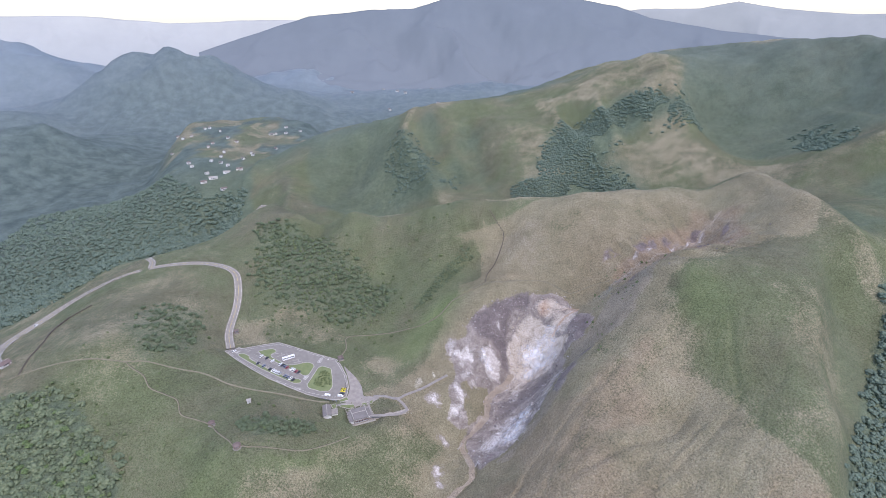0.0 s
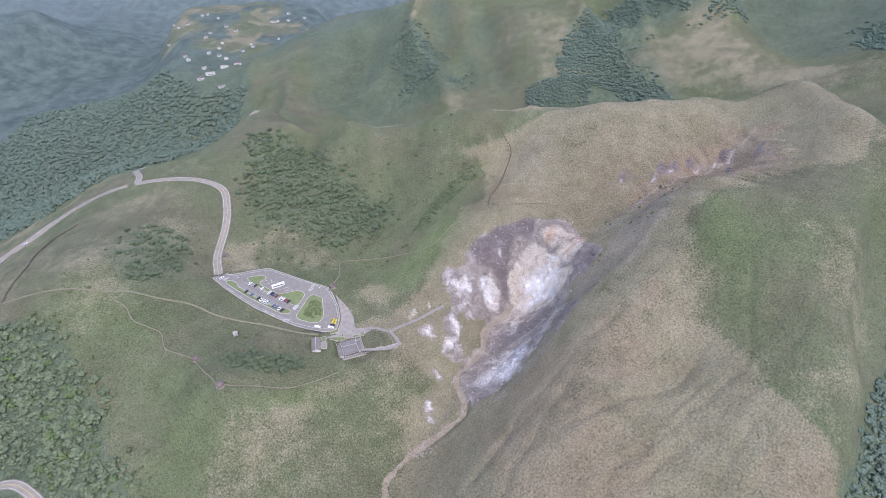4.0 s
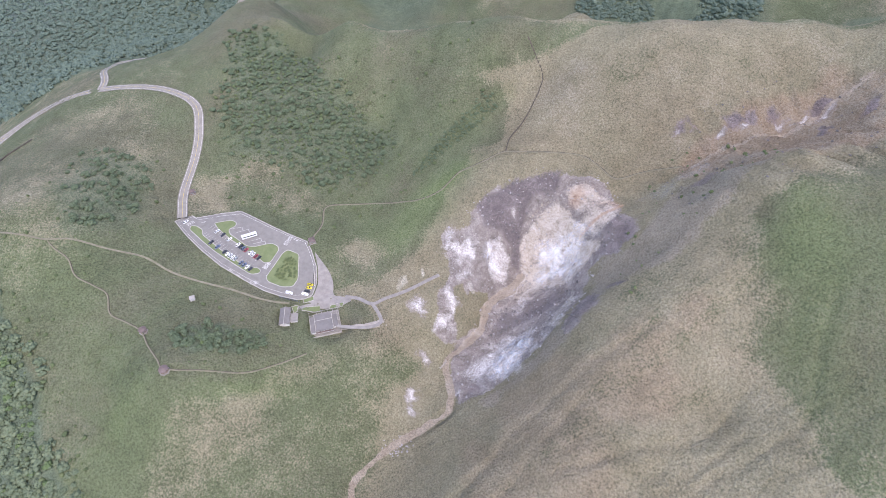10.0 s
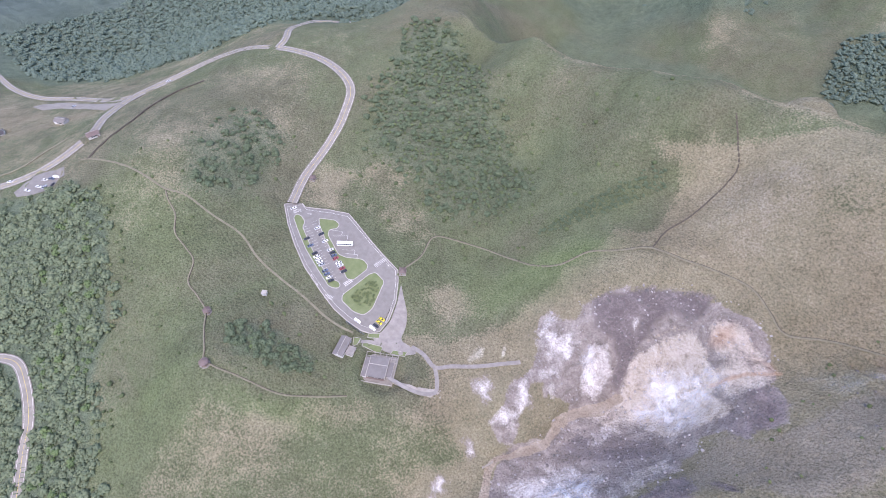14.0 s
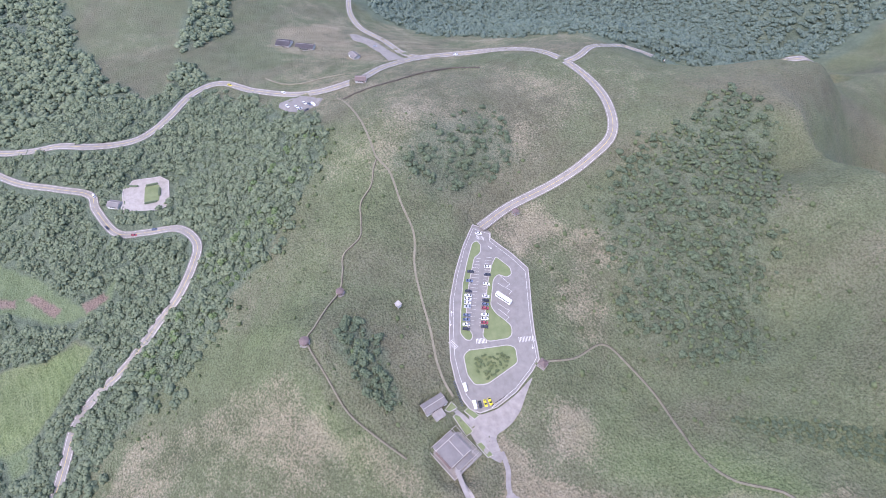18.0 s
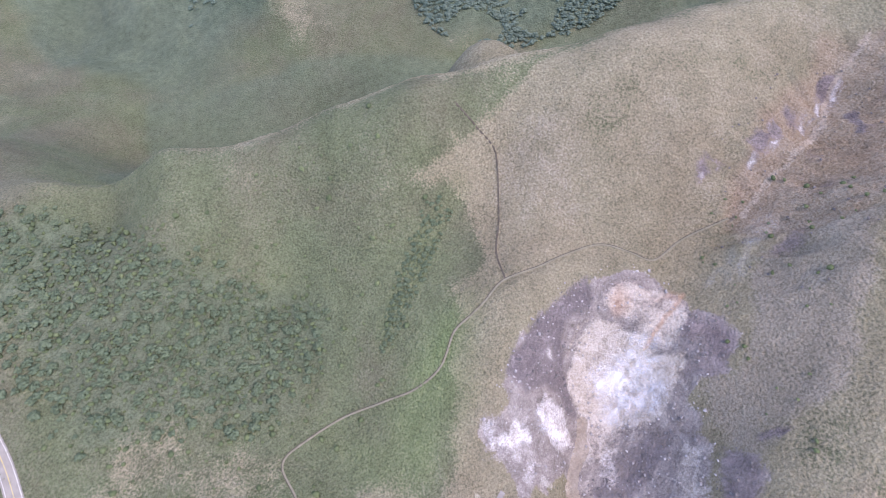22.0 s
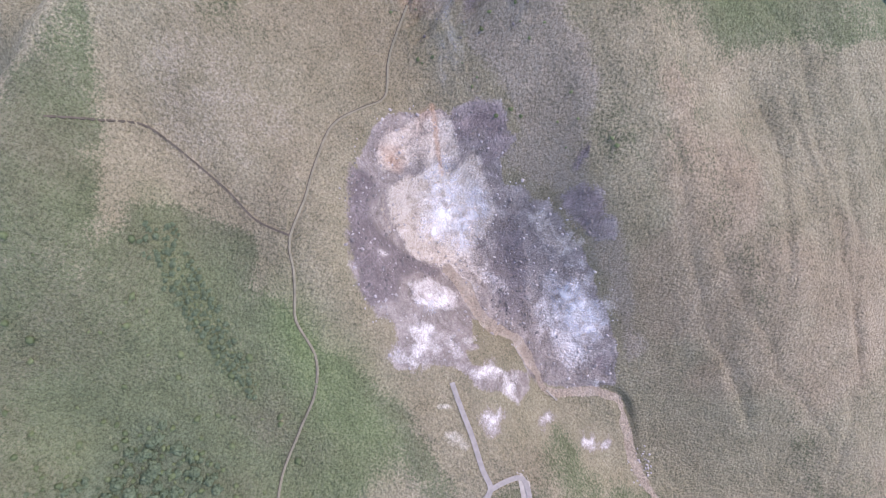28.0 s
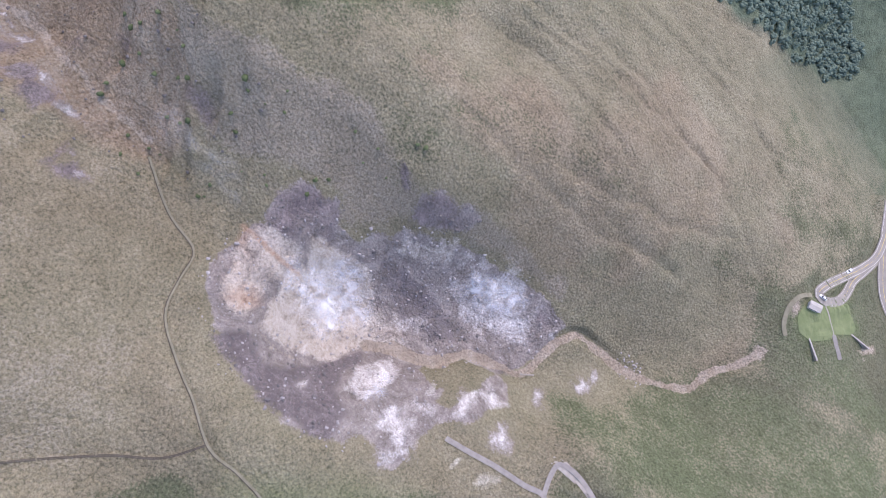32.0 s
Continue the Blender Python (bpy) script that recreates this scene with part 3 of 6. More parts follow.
MAT_PATH = plain("gravel path", (0.17, 0.155, 0.105), (0.265, 0.24, 0.168), 2.0, 0.95, bump=0.3)
MAT_PAVING = plain("pale stone paving", (0.21, 0.189, 0.168), (0.32, 0.29, 0.258), 2.0, 0.9)
MAT_ROOF = plain("slate grey roof", (0.155, 0.141, 0.13), (0.228, 0.208, 0.192), 1.6, 0.9)
MAT_ROOF_DARK = plain("dark tiled roof", (0.055, 0.05, 0.052), (0.1, 0.09, 0.09), 1.6, 0.9)
MAT_ROOF_RED = plain("brown tiled roof", (0.13, 0.095, 0.085), (0.2, 0.15, 0.135), 1.6, 0.7)
MAT_WALL = plain("pale plaster", (0.5, 0.48, 0.45), (0.66, 0.64, 0.6), 1.2, 0.9)
MAT_WOOD = plain("weathered timber", (0.16, 0.1, 0.08), (0.28, 0.19, 0.15), 2.0, 0.8)
MAT_GLASS = plain("dark glass", (0.02, 0.025, 0.03), (0.05, 0.06, 0.065), 1.0, 0.12, bump=0)
MAT_TYRE = plain("tyre rubber", (0.02, 0.02, 0.02), (0.04, 0.04, 0.04), 1.0, 0.9, bump=0)
MAT_WHITE = plain("white car paint", (0.68, 0.68, 0.68), (0.8, 0.8, 0.8), 1.0, 0.3, bump=0)
MAT_SILVER = plain("silver car paint", (0.42, 0.43, 0.45), (0.54, 0.55, 0.57), 1.0, 0.3, 0.4, bump=0)
MAT_BLACK = plain("dark car paint", (0.03, 0.032, 0.045), (0.06, 0.062, 0.08), 1.0, 0.3, bump=0)
MAT_RED = plain("maroon car paint", (0.28, 0.05, 0.07), (0.36, 0.08, 0.1), 1.0, 0.3, bump=0)
MAT_BLUE = plain("slate blue car paint", (0.1, 0.13, 0.2), (0.16, 0.19, 0.27), 1.0, 0.3, bump=0)
MAT_CAB = plain("yellow car paint", (0.62, 0.52, 0.03), (0.74, 0.62, 0.06), 1.0, 0.35, bump=0)
MAT_STONE = plain("fumarole boulder", (0.2, 0.18, 0.18), (0.5, 0.46, 0.44), 1.5, 0.95, bump=0.5)
MAT_STONE_DARK = plain("dark scree", (0.09, 0.08, 0.078), (0.24, 0.215, 0.205), 1.5, 0.95, bump=0.5)
MAT_METAL = plain("galvanised steel", (0.4, 0.4, 0.41), (0.56, 0.56, 0.57), 2.0, 0.5, 0.6)


def leaf_material(name, tones):
    m, n, l, b = material(name, 0.85)
    p = place(n, l)
    g = n.new("ShaderNodeNewGeometry")
    b.inputs["Specular IOR Level"].default_value = 0.06
    f = calc(n, l, "ADD", calc(n, l, "MULTIPLY", g.outputs["Random Per Island"], 0.4), calc(n, l, "ADD", calc(n, l, "MULTIPLY", tex(n, l, p, 1.6, 4, 0.75), 0.4), calc(n, l, "MULTIPLY", tex(n, l, p, 0.05, 3), 0.2)))
    l.new(ramp(n, l, f, [(0.2, tones[0]), (0.5, tones[1]), (0.8, tones[2])]), b.inputs["Base Color"])
    relief(n, l, b, tex(n, l, p, 1.6, 4, 0.75), 0.7, 0.8)
    return m


MAT_LEAF = leaf_material("broadleaf canopy", [(0.108, 0.138, 0.084), (0.146, 0.178, 0.108), (0.2, 0.232, 0.14)])
MAT_THICKET = leaf_material("thicket leaves", [(0.084, 0.112, 0.068), (0.115, 0.147, 0.088), (0.158, 0.192, 0.116)])
# haze is painted into these leaves: bluer, flatter tones for far trees
MAT_LEAF_HAZED = leaf_material("hazed distant canopy", [(0.108, 0.146, 0.112), (0.128, 0.17, 0.13), (0.15, 0.194, 0.148)])
MAT_SHRUB = leaf_material("shrub leaves", [(0.085, 0.11, 0.055), (0.12, 0.148, 0.072), (0.165, 0.192, 0.095)])
MAT_BRIGHT = leaf_material("fresh green leaves", [(0.085, 0.125, 0.055), (0.12, 0.168, 0.075), (0.17, 0.22, 0.1)])


# ---- the ground: one sheet to the horizon ----
def axis(lo, hi, step, end, grow=1.027, most=34.0):
    inner = list(np.arange(lo, hi, step))
    up, s = [hi], step
    while up[-1] < end:
        s = min(s * grow, most)
        up.append(up[-1] + s)
    dn, s = [lo], step
    while dn[-1] > -end:
        s = min(s * grow, most)
        dn.append(dn[-1] - s)
    return np.array(dn[:0:-1] + inner + up)


STRAW_LAND = [(262, 176), (222, 166), (203, 161), (182, 155), (155, 145), (167, 138), (176, 141), (183, 131), (178, 118), (178, 96), (162, 87), (163, 72), (142, 56), (132, 38), (126, 12), (112, -6), (92, -25), (76, -34), (100, -44),
              (112, -52), (100, -68), (84, -74), (72, -87), (47, -107), (25, -124), (-1, -138), (-8, -160), (-4, -190), (-14, -232), (10, -262), (70, -215), (105, -192), (140, -215), (120, -290), (170, -390), (250, -385), (335, -265), (372, -190), (345, -150),
              (345, -138), (329, -102), (336, -78), (334, -50), (326, -26), (340, -14), (380, -10), (440, -10), (500, 60), (505, 120), (470, 150), (400, 160), (330, 165)]
EAST_GREEN = [(440, 20), (400, 24), (366, 8), (346, -10), (331, -30), (326, -46), (339, -73), (328, -94), (347, -128), (346, -150), (358, -178), (362, -205), (400, -160), (440, -80), (480, 0)]
EAST_BRIGHT = [(346, -11), (359, -27), (361, -57), (355, -86), (354, -118), (342, -125), (330, -95), (339, -74), (328, -48), (337, -24)]
SOUTH_OLIVE = [(60, -190), (105, -165), (160, -215), (250, -330), (160, -380), (0, -300)]
FOREST_WEST = [(16, -292), (-11, -251), (-26, -232), (-44, -194), (-68, -170), (-95, -132), (-114, -106), (-144, -85), (-172, -66), (-200, -72), (-232, -96), (-262, -112), (-300, -150), (-330, -150), (-400, -176), (-450, -120),
               (-640, -110), (-900, -400), (-700, -800), (-200, -650), (100, -560), (60, -330)]
FOREST_NORTH = [(-87, 219), (-40, 219), (-11, 204), (22, 165), (55, 143), (92, 118), (74, 88), (40, 62), (17, 77), (-20, 85), (-40, 88), (-58, 122), (-70, 180)]
FOREST_KNOLL = [(-151, 42), (-137, 61), (-100, 53), (-86, 13), (-89, -16), (-111, -30), (-135, 0)]
FOREST_EAST = [(500, -30), (470, -75), (425, -135), (392, -168), (372, -196), (330, -270), (300, -300), (245, -390), (300, -600), (900, -500), (900, 0), (600, 60)]
FOREST_VALLEY = [(-240, 220), (-196, 270), (-178, 340), (-185, 430), (-225, 620), (-250, 700), (-180, 900), (-260, 1000), (-900, 1400), (-1400, 600), (-900, 0), (-520, 60), (-430, 110), (-330, 190)]
GROVE = [(-14, -98), (-14, -84), (10, -78), (36, -78), (43, -86), (24, -97), (-3, -104)]
GRASS_HILL = [(-600, -300), (-467, -272), (-369, -240), (-318, -208), (-322, -190), (-366, -173), (-434, -169), (-560, -156)]
VALLEY_DARK = [(-30, 262), (60, 246), (130, 226), (190, 214), (240, 204), (310, 190), (400, 184), (470, 177), (520, 200), (580, 280), (450, 330), (300, 330), (150, 400), (0, 420)]
HILL_WOODS = [[(286, 375), (329, 350), (391, 335), (440, 330), (450, 380), (432, 439), (370, 455), (290, 456), (262, 420)], [(310, 494), (334, 465), (403, 441), (446, 509), (547, 512), (585, 525), (467, 602), (372, 579)],
              [(657, 328), (680, 299), (717, 397), (686, 440)], [(54, 682), (100, 660), (183, 497), (120, 470), (64, 489), (40, 580)]]
LAWN = [(115, -227), (119, -233), (118, -244), (113, -250), (107, -269), (100, -267), (92, -266), (90, -261), (96, -247), (95, -241), (99, -229), (107, -224)]
WEST_OLIVE = [(148, -67), (129, -92), (116, -137), (110, -170), (94, -205), (68, -209), (40, -238), (18, -205), (60, -110), (92, -74), (115, -68)]
PIT = [(240, 39), (244, 33), (250, 18), (259, 9), (248, -7), (237, -11), (227, -8), (217, -1), (208, 6), (205, 19), (205, 32), (214, 43), (227, 45)]
RIM_CREAM = [(247, 57), (257, 50), (268, 40), (269, 23), (261, 17), (250, 18), (244, 33), (238, 43), (228, 48), (233, 55)]
FAN = [(214, 20), (222, 0), (214, -14), (200, -14), (190, -18), (186, -12), (199, -2), (204, 8)]
PIT_TRACK = [(247, 30), (239, 40), (229, 46), (220, 47), (214, 44), (208, 38)]
EAST_VENTS = [(215, -43), (224, -51), (225, -59), (210, -74), (199, -86), (185, -91), (172, -87), (172, -71), (181, -58), (199, -44)]
VENT_CAP = [(244, -16), (242, -32), (235, -45), (229, -57), (224, -51), (225, -39), (238, -24)]
WEST_VENTS = [(188, 28), (197, 17), (196, 0), (186, -6), (176, 7), (175, 21)]
LOW_VENTS = [(169, 26), (174, 10), (168, -13), (158, -18), (162, -50), (154, -52), (145, -47), (144, -25), (152, -8), (143, 19)]
WEST_DUSK = [(230, 63), (230, 54), (226, 48), (211, 47), (203, 34), (202, 18), (190, 29), (176, 25), (165, 37), (175, 45), (204, 59), (219, 64)]
RUBBLE_BAND = [(208, 44), (205, 32), (204, 12), (197, 13), (195, 32), (200, 42)]
MID_DUSK = [(244, -15), (238, -23), (222, -34), (199, -44), (183, -53), (186, -33), (192, -21), (210, -16), (232, -13)]
MID_GREEN = [(183, -11), (183, -31), (174, -32), (168, -16)]
HEATH_MAUVE = [(270, 24), (275, 16), (275, 2), (268, -6), (267, -15), (260, -9), (255, 1), (259, 10), (261, 17)]
HEATH_PINK = [(292, 23), (293, 12), (274, 3), (270, 20), (280, 25)]
WALL_SCRUB = [(246, -37), (251, -47), (248, -57), (240, -63), (232, -72), (229, -62), (237, -48)]
SHADE_HEATH = [(340, 14), (322, 2), (311, -16), (300, -26), (286, -38), (266, -45), (251, -50), (231, -75), (212, -90), (190, -104), (181, -99), (215, -77), (228, -61), (246, -37), (255, -12), (260, -3), (267, -15), (277, 0), (291, 12), (306, 30)]
GULLY_EARTH = [(379, 24), (335, 12), (318, 24), (308, 47), (317, 66), (331, 82), (352, 98), (389, 106), (410, 120), (440, 110), (425, 50)]
NORTH_STRAW = [(215, 156), (250, 150), (302, 139), (350, 150), (440, 140), (420, 118), (352, 96), (317, 62), (290, 56), (243, 80), (200, 80), (184, 100), (196, 130)]
PALE_SLOPE = [(-56, 16), (-56, 55), (-36, 65), (-22, 91), (4, 81), (40, 42), (48, 18), (16, 15), (-19, 26)]
BRIGHT_SLOPE = [(156, 80), (155, 67), (147, 51), (143, 36), (131, 19), (116, 11), (84, 8), (73, 47), (96, 46), (117, 68)]
WHITES = [(149, 14, 8, 5, 70), (163, -5, 7, 5, 0), (171, -12, 5, 4, 0), (154, -27, 6, 8, 0), (132, -36, 6, 8, 0), (139, -66, 5, 8, 10), (138, -90, 5, 5, 0), (140, -99, 4, 4, 0), (196, 36, 4, 3, 0), (206, -18, 9, 4, 60),
          (169, -87, 5, 4, 0), (406, 95, 12, 5, 40), (379, 86, 10, 4.5, 50), (347, 77, 4, 3, 20), (336, 76, 5, 3, 20), (311, 84, 4, 3, 20), (390, 90, 9, 2, 50)]

xs = axis(-130, 440, 1.25, 4450)
ys = axis(-300, 235, 1.25, 4450)
GX, GY = np.meshgrid(xs, ys)
GZ = land_height(GX, GY)
fx, fy = GX.ravel(), GY.ravel()


def zone(outline, edge, rough, seed):
    """A zone's strength over the whole sheet, worked out only round its outline."""
    o = np.array(outline)
    pad_m = edge + 2 * rough + 5
    m = (fx > o[:, 0].min() - pad_m) & (fx < o[:, 0].max() + pad_m) & (fy > o[:, 1].min() - pad_m) & (fy < o[:, 1].max() + pad_m)
    v = np.zeros(fx.shape)
    v[m] = inside(fx[m], fy[m], outline, edge, rough, seed)
    return v


tan = zone(STRAW_LAND, 18, 8, 1)
tan = np.maximum(tan * (1 - 0.8 * zone(EAST_GREEN, 26, 14, 2)), 0)
tan = np.maximum(tan, 0.5 * zone(EAST_GREEN, 30, 14, 2) * smooth(fbm(fx, fy, 60, 4, 96), -0.1, 0.45))
tan = np.maximum(tan, 0.75 * np.maximum(blob(fx, fy, 82, 6, 22, 14), zone(PALE_SLOPE, 26, 14, 97) * (0.75 + 0.5 * fbm(fx, fy, 24, 3, 98))))
tan = np.where(zone(SOUTH_OLIVE, 30, 12, 3) > 0, np.minimum(tan, 1 - 0.3 * zone(SOUTH_OLIVE, 30, 12, 3)), tan)
r_far = np.hypot(fx - 50, fy - 50)
crest_tan = smooth(GZ.ravel(), 90, 240) * smooth(r_far, 420, 560) * (1 - smooth(r_far, 1150, 1350))
tan = np.maximum(tan, 0.42 * crest_tan + 0.15 * smooth(r_far, 380, 480) * (1 - smooth(r_far, 1100, 1250)))
tan = tan * (1 - 0.58 * zone(WEST_OLIVE, 24, 12, 79))
tan = tan * (1 - 0.3 * smooth(-fy, 70, 110) * smooth(120 - fx, 0, 40))
shoulder = smooth(-fx, 60, 130) * (1 - smooth(-fx, 520, 640)) * smooth(fy, -110, -60) * (1 - smooth(fy, 180, 250))
tan = np.maximum(tan, shoulder * (0.4 + 0.22 * fbm(fx, fy, 60, 4, 82)))
forest = np.zeros(fx.shape)
for o, e, rg, sd in ((FOREST_WEST, 8, 7, 5), (FOREST_EAST, 8, 9, 6), (FOREST_VALLEY, 12, 10, 7), *((h, 45, 22, 9) for h in HILL_WOODS)):
    forest = np.maximum(forest, zone(o, e, rg, sd))
forest = np.maximum(forest, 0.6 * zone(FOREST_NORTH, 24, 14, 8))
forest = np.maximum(forest, 0.55 * zone(FOREST_KNOLL, 20, 10, 10))
forest = np.maximum(forest, 0.7 * zone(GROVE, 6, 3, 11))
great_hill = smooth(fx, -160, -60) * (1 - smooth(fy, 850, 1050)) * smooth(fy, -50, 200)
forest = np.maximum(forest, smooth(r_far, 640, 800) * (1 - great_hill * smooth(fx * 0.5 + fy, 350, 450)))
forest = np.maximum(forest, smooth(r_far, 1150, 1400))
hillside = smooth(np.hypot(fx - 60, fy - 20), 330, 480) * (1 - smooth(np.hypot(fx, fy), 1250, 1500)) * smooth(fx + fy * 0.2, -60, 30)
folds = folds_of(fx, fy)
forest = np.maximum(forest, 0.85 * hillside * smooth(folds + 0.16 * fbm(fx, fy, 60, 4, 93), 0.2, 0.34))
forest = np.maximum(forest, 0.6 * zone(VALLEY_DARK, 10, 6, 19))
forest = forest * (1 - zone(GRASS_HILL, 14, 10, 18))
tan = np.maximum(tan, 0.62 * hillside * (1 - smooth(folds, 0.05, 0.12)))
fields = zone(PLATEAU, 90, 40, 40) * smooth(fbm(fx, fy, 70, 3, 41), -0.12, 0.06) * (0.35 + 0.65 * smooth(fy, 700, 900))
forest = forest * (1 - 0.85 * fields)
tan = np.maximum(tan, 0.8 * fields * smooth(fbm(fx, fy, 45, 2, 42), -0.2, 0.3))
wx, wy = fx + 7 * fbm(fx, fy, 14, 3, 61), fy + 7 * fbm(fx, fy, 14, 3, 62)
bare = zone([(205 + 0.955 * (p - 205), -15 + 0.955 * (q + 15)) for p, q in CRATER_EDGE], 7, 4, 4)
bare = np.maximum(bare, 0.9 * np.maximum(zone(LOW_VENTS, 7, 5, 63), zone(HEATH_MAUVE, 9, 6, 64)))
bare = np.maximum(bare, 0.85 * zone(WALL_SCRUB, 6, 3, 65))
for cx, cy, a, bb, turn in WHITES:
    bare = np.maximum(bare, 0.8 * blob(wx, wy, cx, cy, a * 1.5, bb * 1.5, turn))
bare = bare * (1 - 0.75 * zone(MID_GREEN, 5, 3, 66))
gully = zone(GULLY_EARTH, 16, 10, 15)
white = np.zeros(fx.shape)
for cx, cy, a, bb, turn in WHITES:
    white = np.maximum(white, (0.9 if cx < 240 else 0.78) * blob(wx, wy, cx, cy, a, bb, turn))
white = np.maximum(white, zone(EAST_VENTS, 14, 6, 17) * (0.7 + 0.5 * fbm(fx, fy, 14, 4, 57)))
white = np.maximum(white, 1.05 * blob(wx, wy, 199, -66, 9, 24, 28))
white = np.maximum(white, 0.86 * zone(WEST_VENTS, 8, 5, 58))
white = np.maximum(white, 0.7 * zone(LOW_VENTS, 8, 5, 59) * (0.75 + 0.9 * fbm(fx, fy, 10, 3, 56)))
white = np.maximum(white, 0.42 * zone(PIT, 8, 5, 68) * (1 + 0.7 * fbm(fx, fy, 12, 3, 103)))
white = np.maximum(white, 0.85 * np.maximum(blob(wx, wy, 232, 16, 17, 20, 0), blob(wx, wy, 246, 0, 9, 7, 30)))
cream = np.maximum(0.78 * zone(RIM_CREAM, 8, 5, 81), np.maximum(0.95 * zone(PIT, 7, 4, 68), np.maximum(0.75 * zone(VENT_CAP, 7, 4, 69), 0.72 * zone(FAN, 7, 5, 70))))
dusk = np.maximum(0.9 * zone([(205 + 1.04 * (p - 205), 25 + 1.06 * (q - 25)) for p, q in WEST_DUSK], 8, 5, 71), np.maximum(0.95 * zone(RUBBLE_BAND, 5, 3, 72), 0.72 * zone(MID_DUSK, 8, 6, 73)))
for cx, cy, a, bb, turn in ((346, 84, 16, 8, 20), (372, 92, 14, 8, 40), (402, 100, 16, 8, 45), (312, 85, 8, 5, 20), (398, 72, 15, 5, 40), (425, 84, 14, 5, 45), (262, -42, 6, 4, 0)):
    dusk = np.maximum(dusk, blob(wx, wy, cx, cy, a, bb, turn) * (1.05 + 0.7 * fbm(fx, fy, 7, 3, 105)))
dusk = dusk * (1 - 0.6 * np.clip(white, 0, 1))
gravel = 0.9 * np.maximum(blob(wx, wy, 133, -9, 3, 6, 10), np.maximum(blob(wx, wy, 117, -20, 7, 7), 0.8 * blob(wx, wy, 171, -12, 4, 4)))
m = (fx > 90) & (fx < 250) & (fy > -210) & (fy < 60)
d = np.full(fx.shape, 99.0)
d[m], _ = near_line(fx[m], fy[m], LINES["stream"])
d = d + 1.6 * fbm(fx, fy, 6, 2, 60) - 1.0 * smooth(fy, -60, -20)
ochre = 1 - smooth(d, 1.8, 3.8)
d[m], _ = near_line(fx[m], fy[m], curve_through(PIT_TRACK, 1.5))
ochre = np.maximum(ochre, np.where(m, 0.62 * (1 - smooth(d + fbm(fx, fy, 5, 2, 73), 0.6, 2.4)), 0))
ochre = np.maximum(ochre, 0.8 * np.maximum(blob(fx, fy, 131, -122, 8, 5, 30), np.maximum(blob(fx, fy, 106, -152, 4, 4), blob(fx, fy, 107, -198, 7, 5))))
ochre = np.maximum(ochre, 0.8 * np.maximum(blob(wx, wy, 108, -197, 10, 5, 100), np.maximum(blob(wx, wy, 77, -266, 14, 5, 80), blob(wx, wy, 120, -228, 4, 14, 20))))
mr = (fx > 295) & (fx < 445) & (fy > 40) & (fy < 130)
dr = np.full(fx.shape, 99.0)
dr[mr], _ = near_line(wx[mr] * 0.5 + fx[mr] * 0.5, wy[mr] * 0.5 + fy[mr] * 0.5, curve_through([(316, 54), (340, 64), (362, 72), (385, 80), (405, 98), (430, 112)], 2.5))
ochre = np.maximum(ochre, 0.72 * (1 - smooth(dr, 1.0, 4.5)))
rust = np.maximum(1.25 * blob(wx, wy, 245, 49, 10, 8, 120), np.maximum(1.0 * blob(wx, wy, 264, 36, 6, 9, 40), 0.9 * blob(wx, wy, 235, 4, 8, 3, 20)))
rust = np.maximum(rust, 0.62 * zone(RIM_CREAM, 8, 6, 76))
dr = np.full(fx.shape, 99.0)
mr = (fx > 235) & (fx < 285) & (fy > 10) & (fy < 50)
dr[mr], _ = near_line(fx[mr], fy[mr], curve_through([(272, 35), (264, 31), (256, 28), (247, 23)], 1.5))
rust = np.maximum(rust, 1.4 * (1 - smooth(dr, 0.6, 2.4)))
lime = np.maximum(zone(FIELDS_LIME, 4, 4, 12) * (0.8 + 0.3 * fbm(fx, fy, 18, 2, 33)), 0.8 * zone(LAWN, 14, 3, 13))
lime = np.maximum(lime, 0.4 * np.maximum(blob(wx, wy, 36, -114, 34, 8, 30), blob(wx, wy, -30, -146, 30, 10, 60)))
lime = np.maximum(lime, 0.3 * zone(EAST_BRIGHT, 22, 12, 2))
lime = np.maximum(lime, 0.5 * zone(BRIGHT_SLOPE, 30, 12, 94) + 0.3 * blob(wx, wy, 146, 62, 26, 11, 30))
lime = np.maximum(lime, 0.2 * zone([(-170, -62), (-100, -85), (-60, -140), (-30, -190), (0, -150), (-40, -100), (-90, -58), (-150, -40)], 36, 12, 87))
dg = np.full(fx.shape, 99.0)
mg = (fx > 90) & (fx < 200) & (fy > 60) & (fy < 160)
dg[mg], _ = near_line(fx[mg], fy[mg], curve_through([(184, 138), (164, 126), (143, 108), (124, 92), (112, 78)], 2.5))
lime = np.maximum(lime, 0.15 * (1 - smooth(dg + 3 * fbm(fx, fy, 9, 3, 85), 3, 9)))
mauve = np.maximum(1.2 * zone(HEATH_MAUVE, 9, 6, 64), 1.25 * zone(WALL_SCRUB, 8, 4, 65))
mauve = np.maximum(mauve, 0.6 * zone(HEATH_PINK, 10, 6, 60))
for cx, cy, a, bb, turn in ((179, -90, 9, 5, 0), (262, -40, 7, 5, 0), (311, 84, 10, 6, 20), (345, 82, 18, 8, 20), (374, 88, 16, 8, 40), (351, 42, 12, 5, 30), (316, 25, 9, 6, 30), (395, 66, 14, 6, 40), (402, 98, 18, 8, 45), (420, 80, 16, 5, 45), (360, 62, 20, 3, 35)):
    mauve = np.maximum(mauve, 1.05 * blob(wx, wy, cx, cy, a, bb, turn))
mauve = mauve * (0.85 + 0.5 * fbm(fx, fy, 9, 3, 101))
heath = np.maximum(zone(SHADE_HEATH, 10, 5, 75), 0.45 * gully)
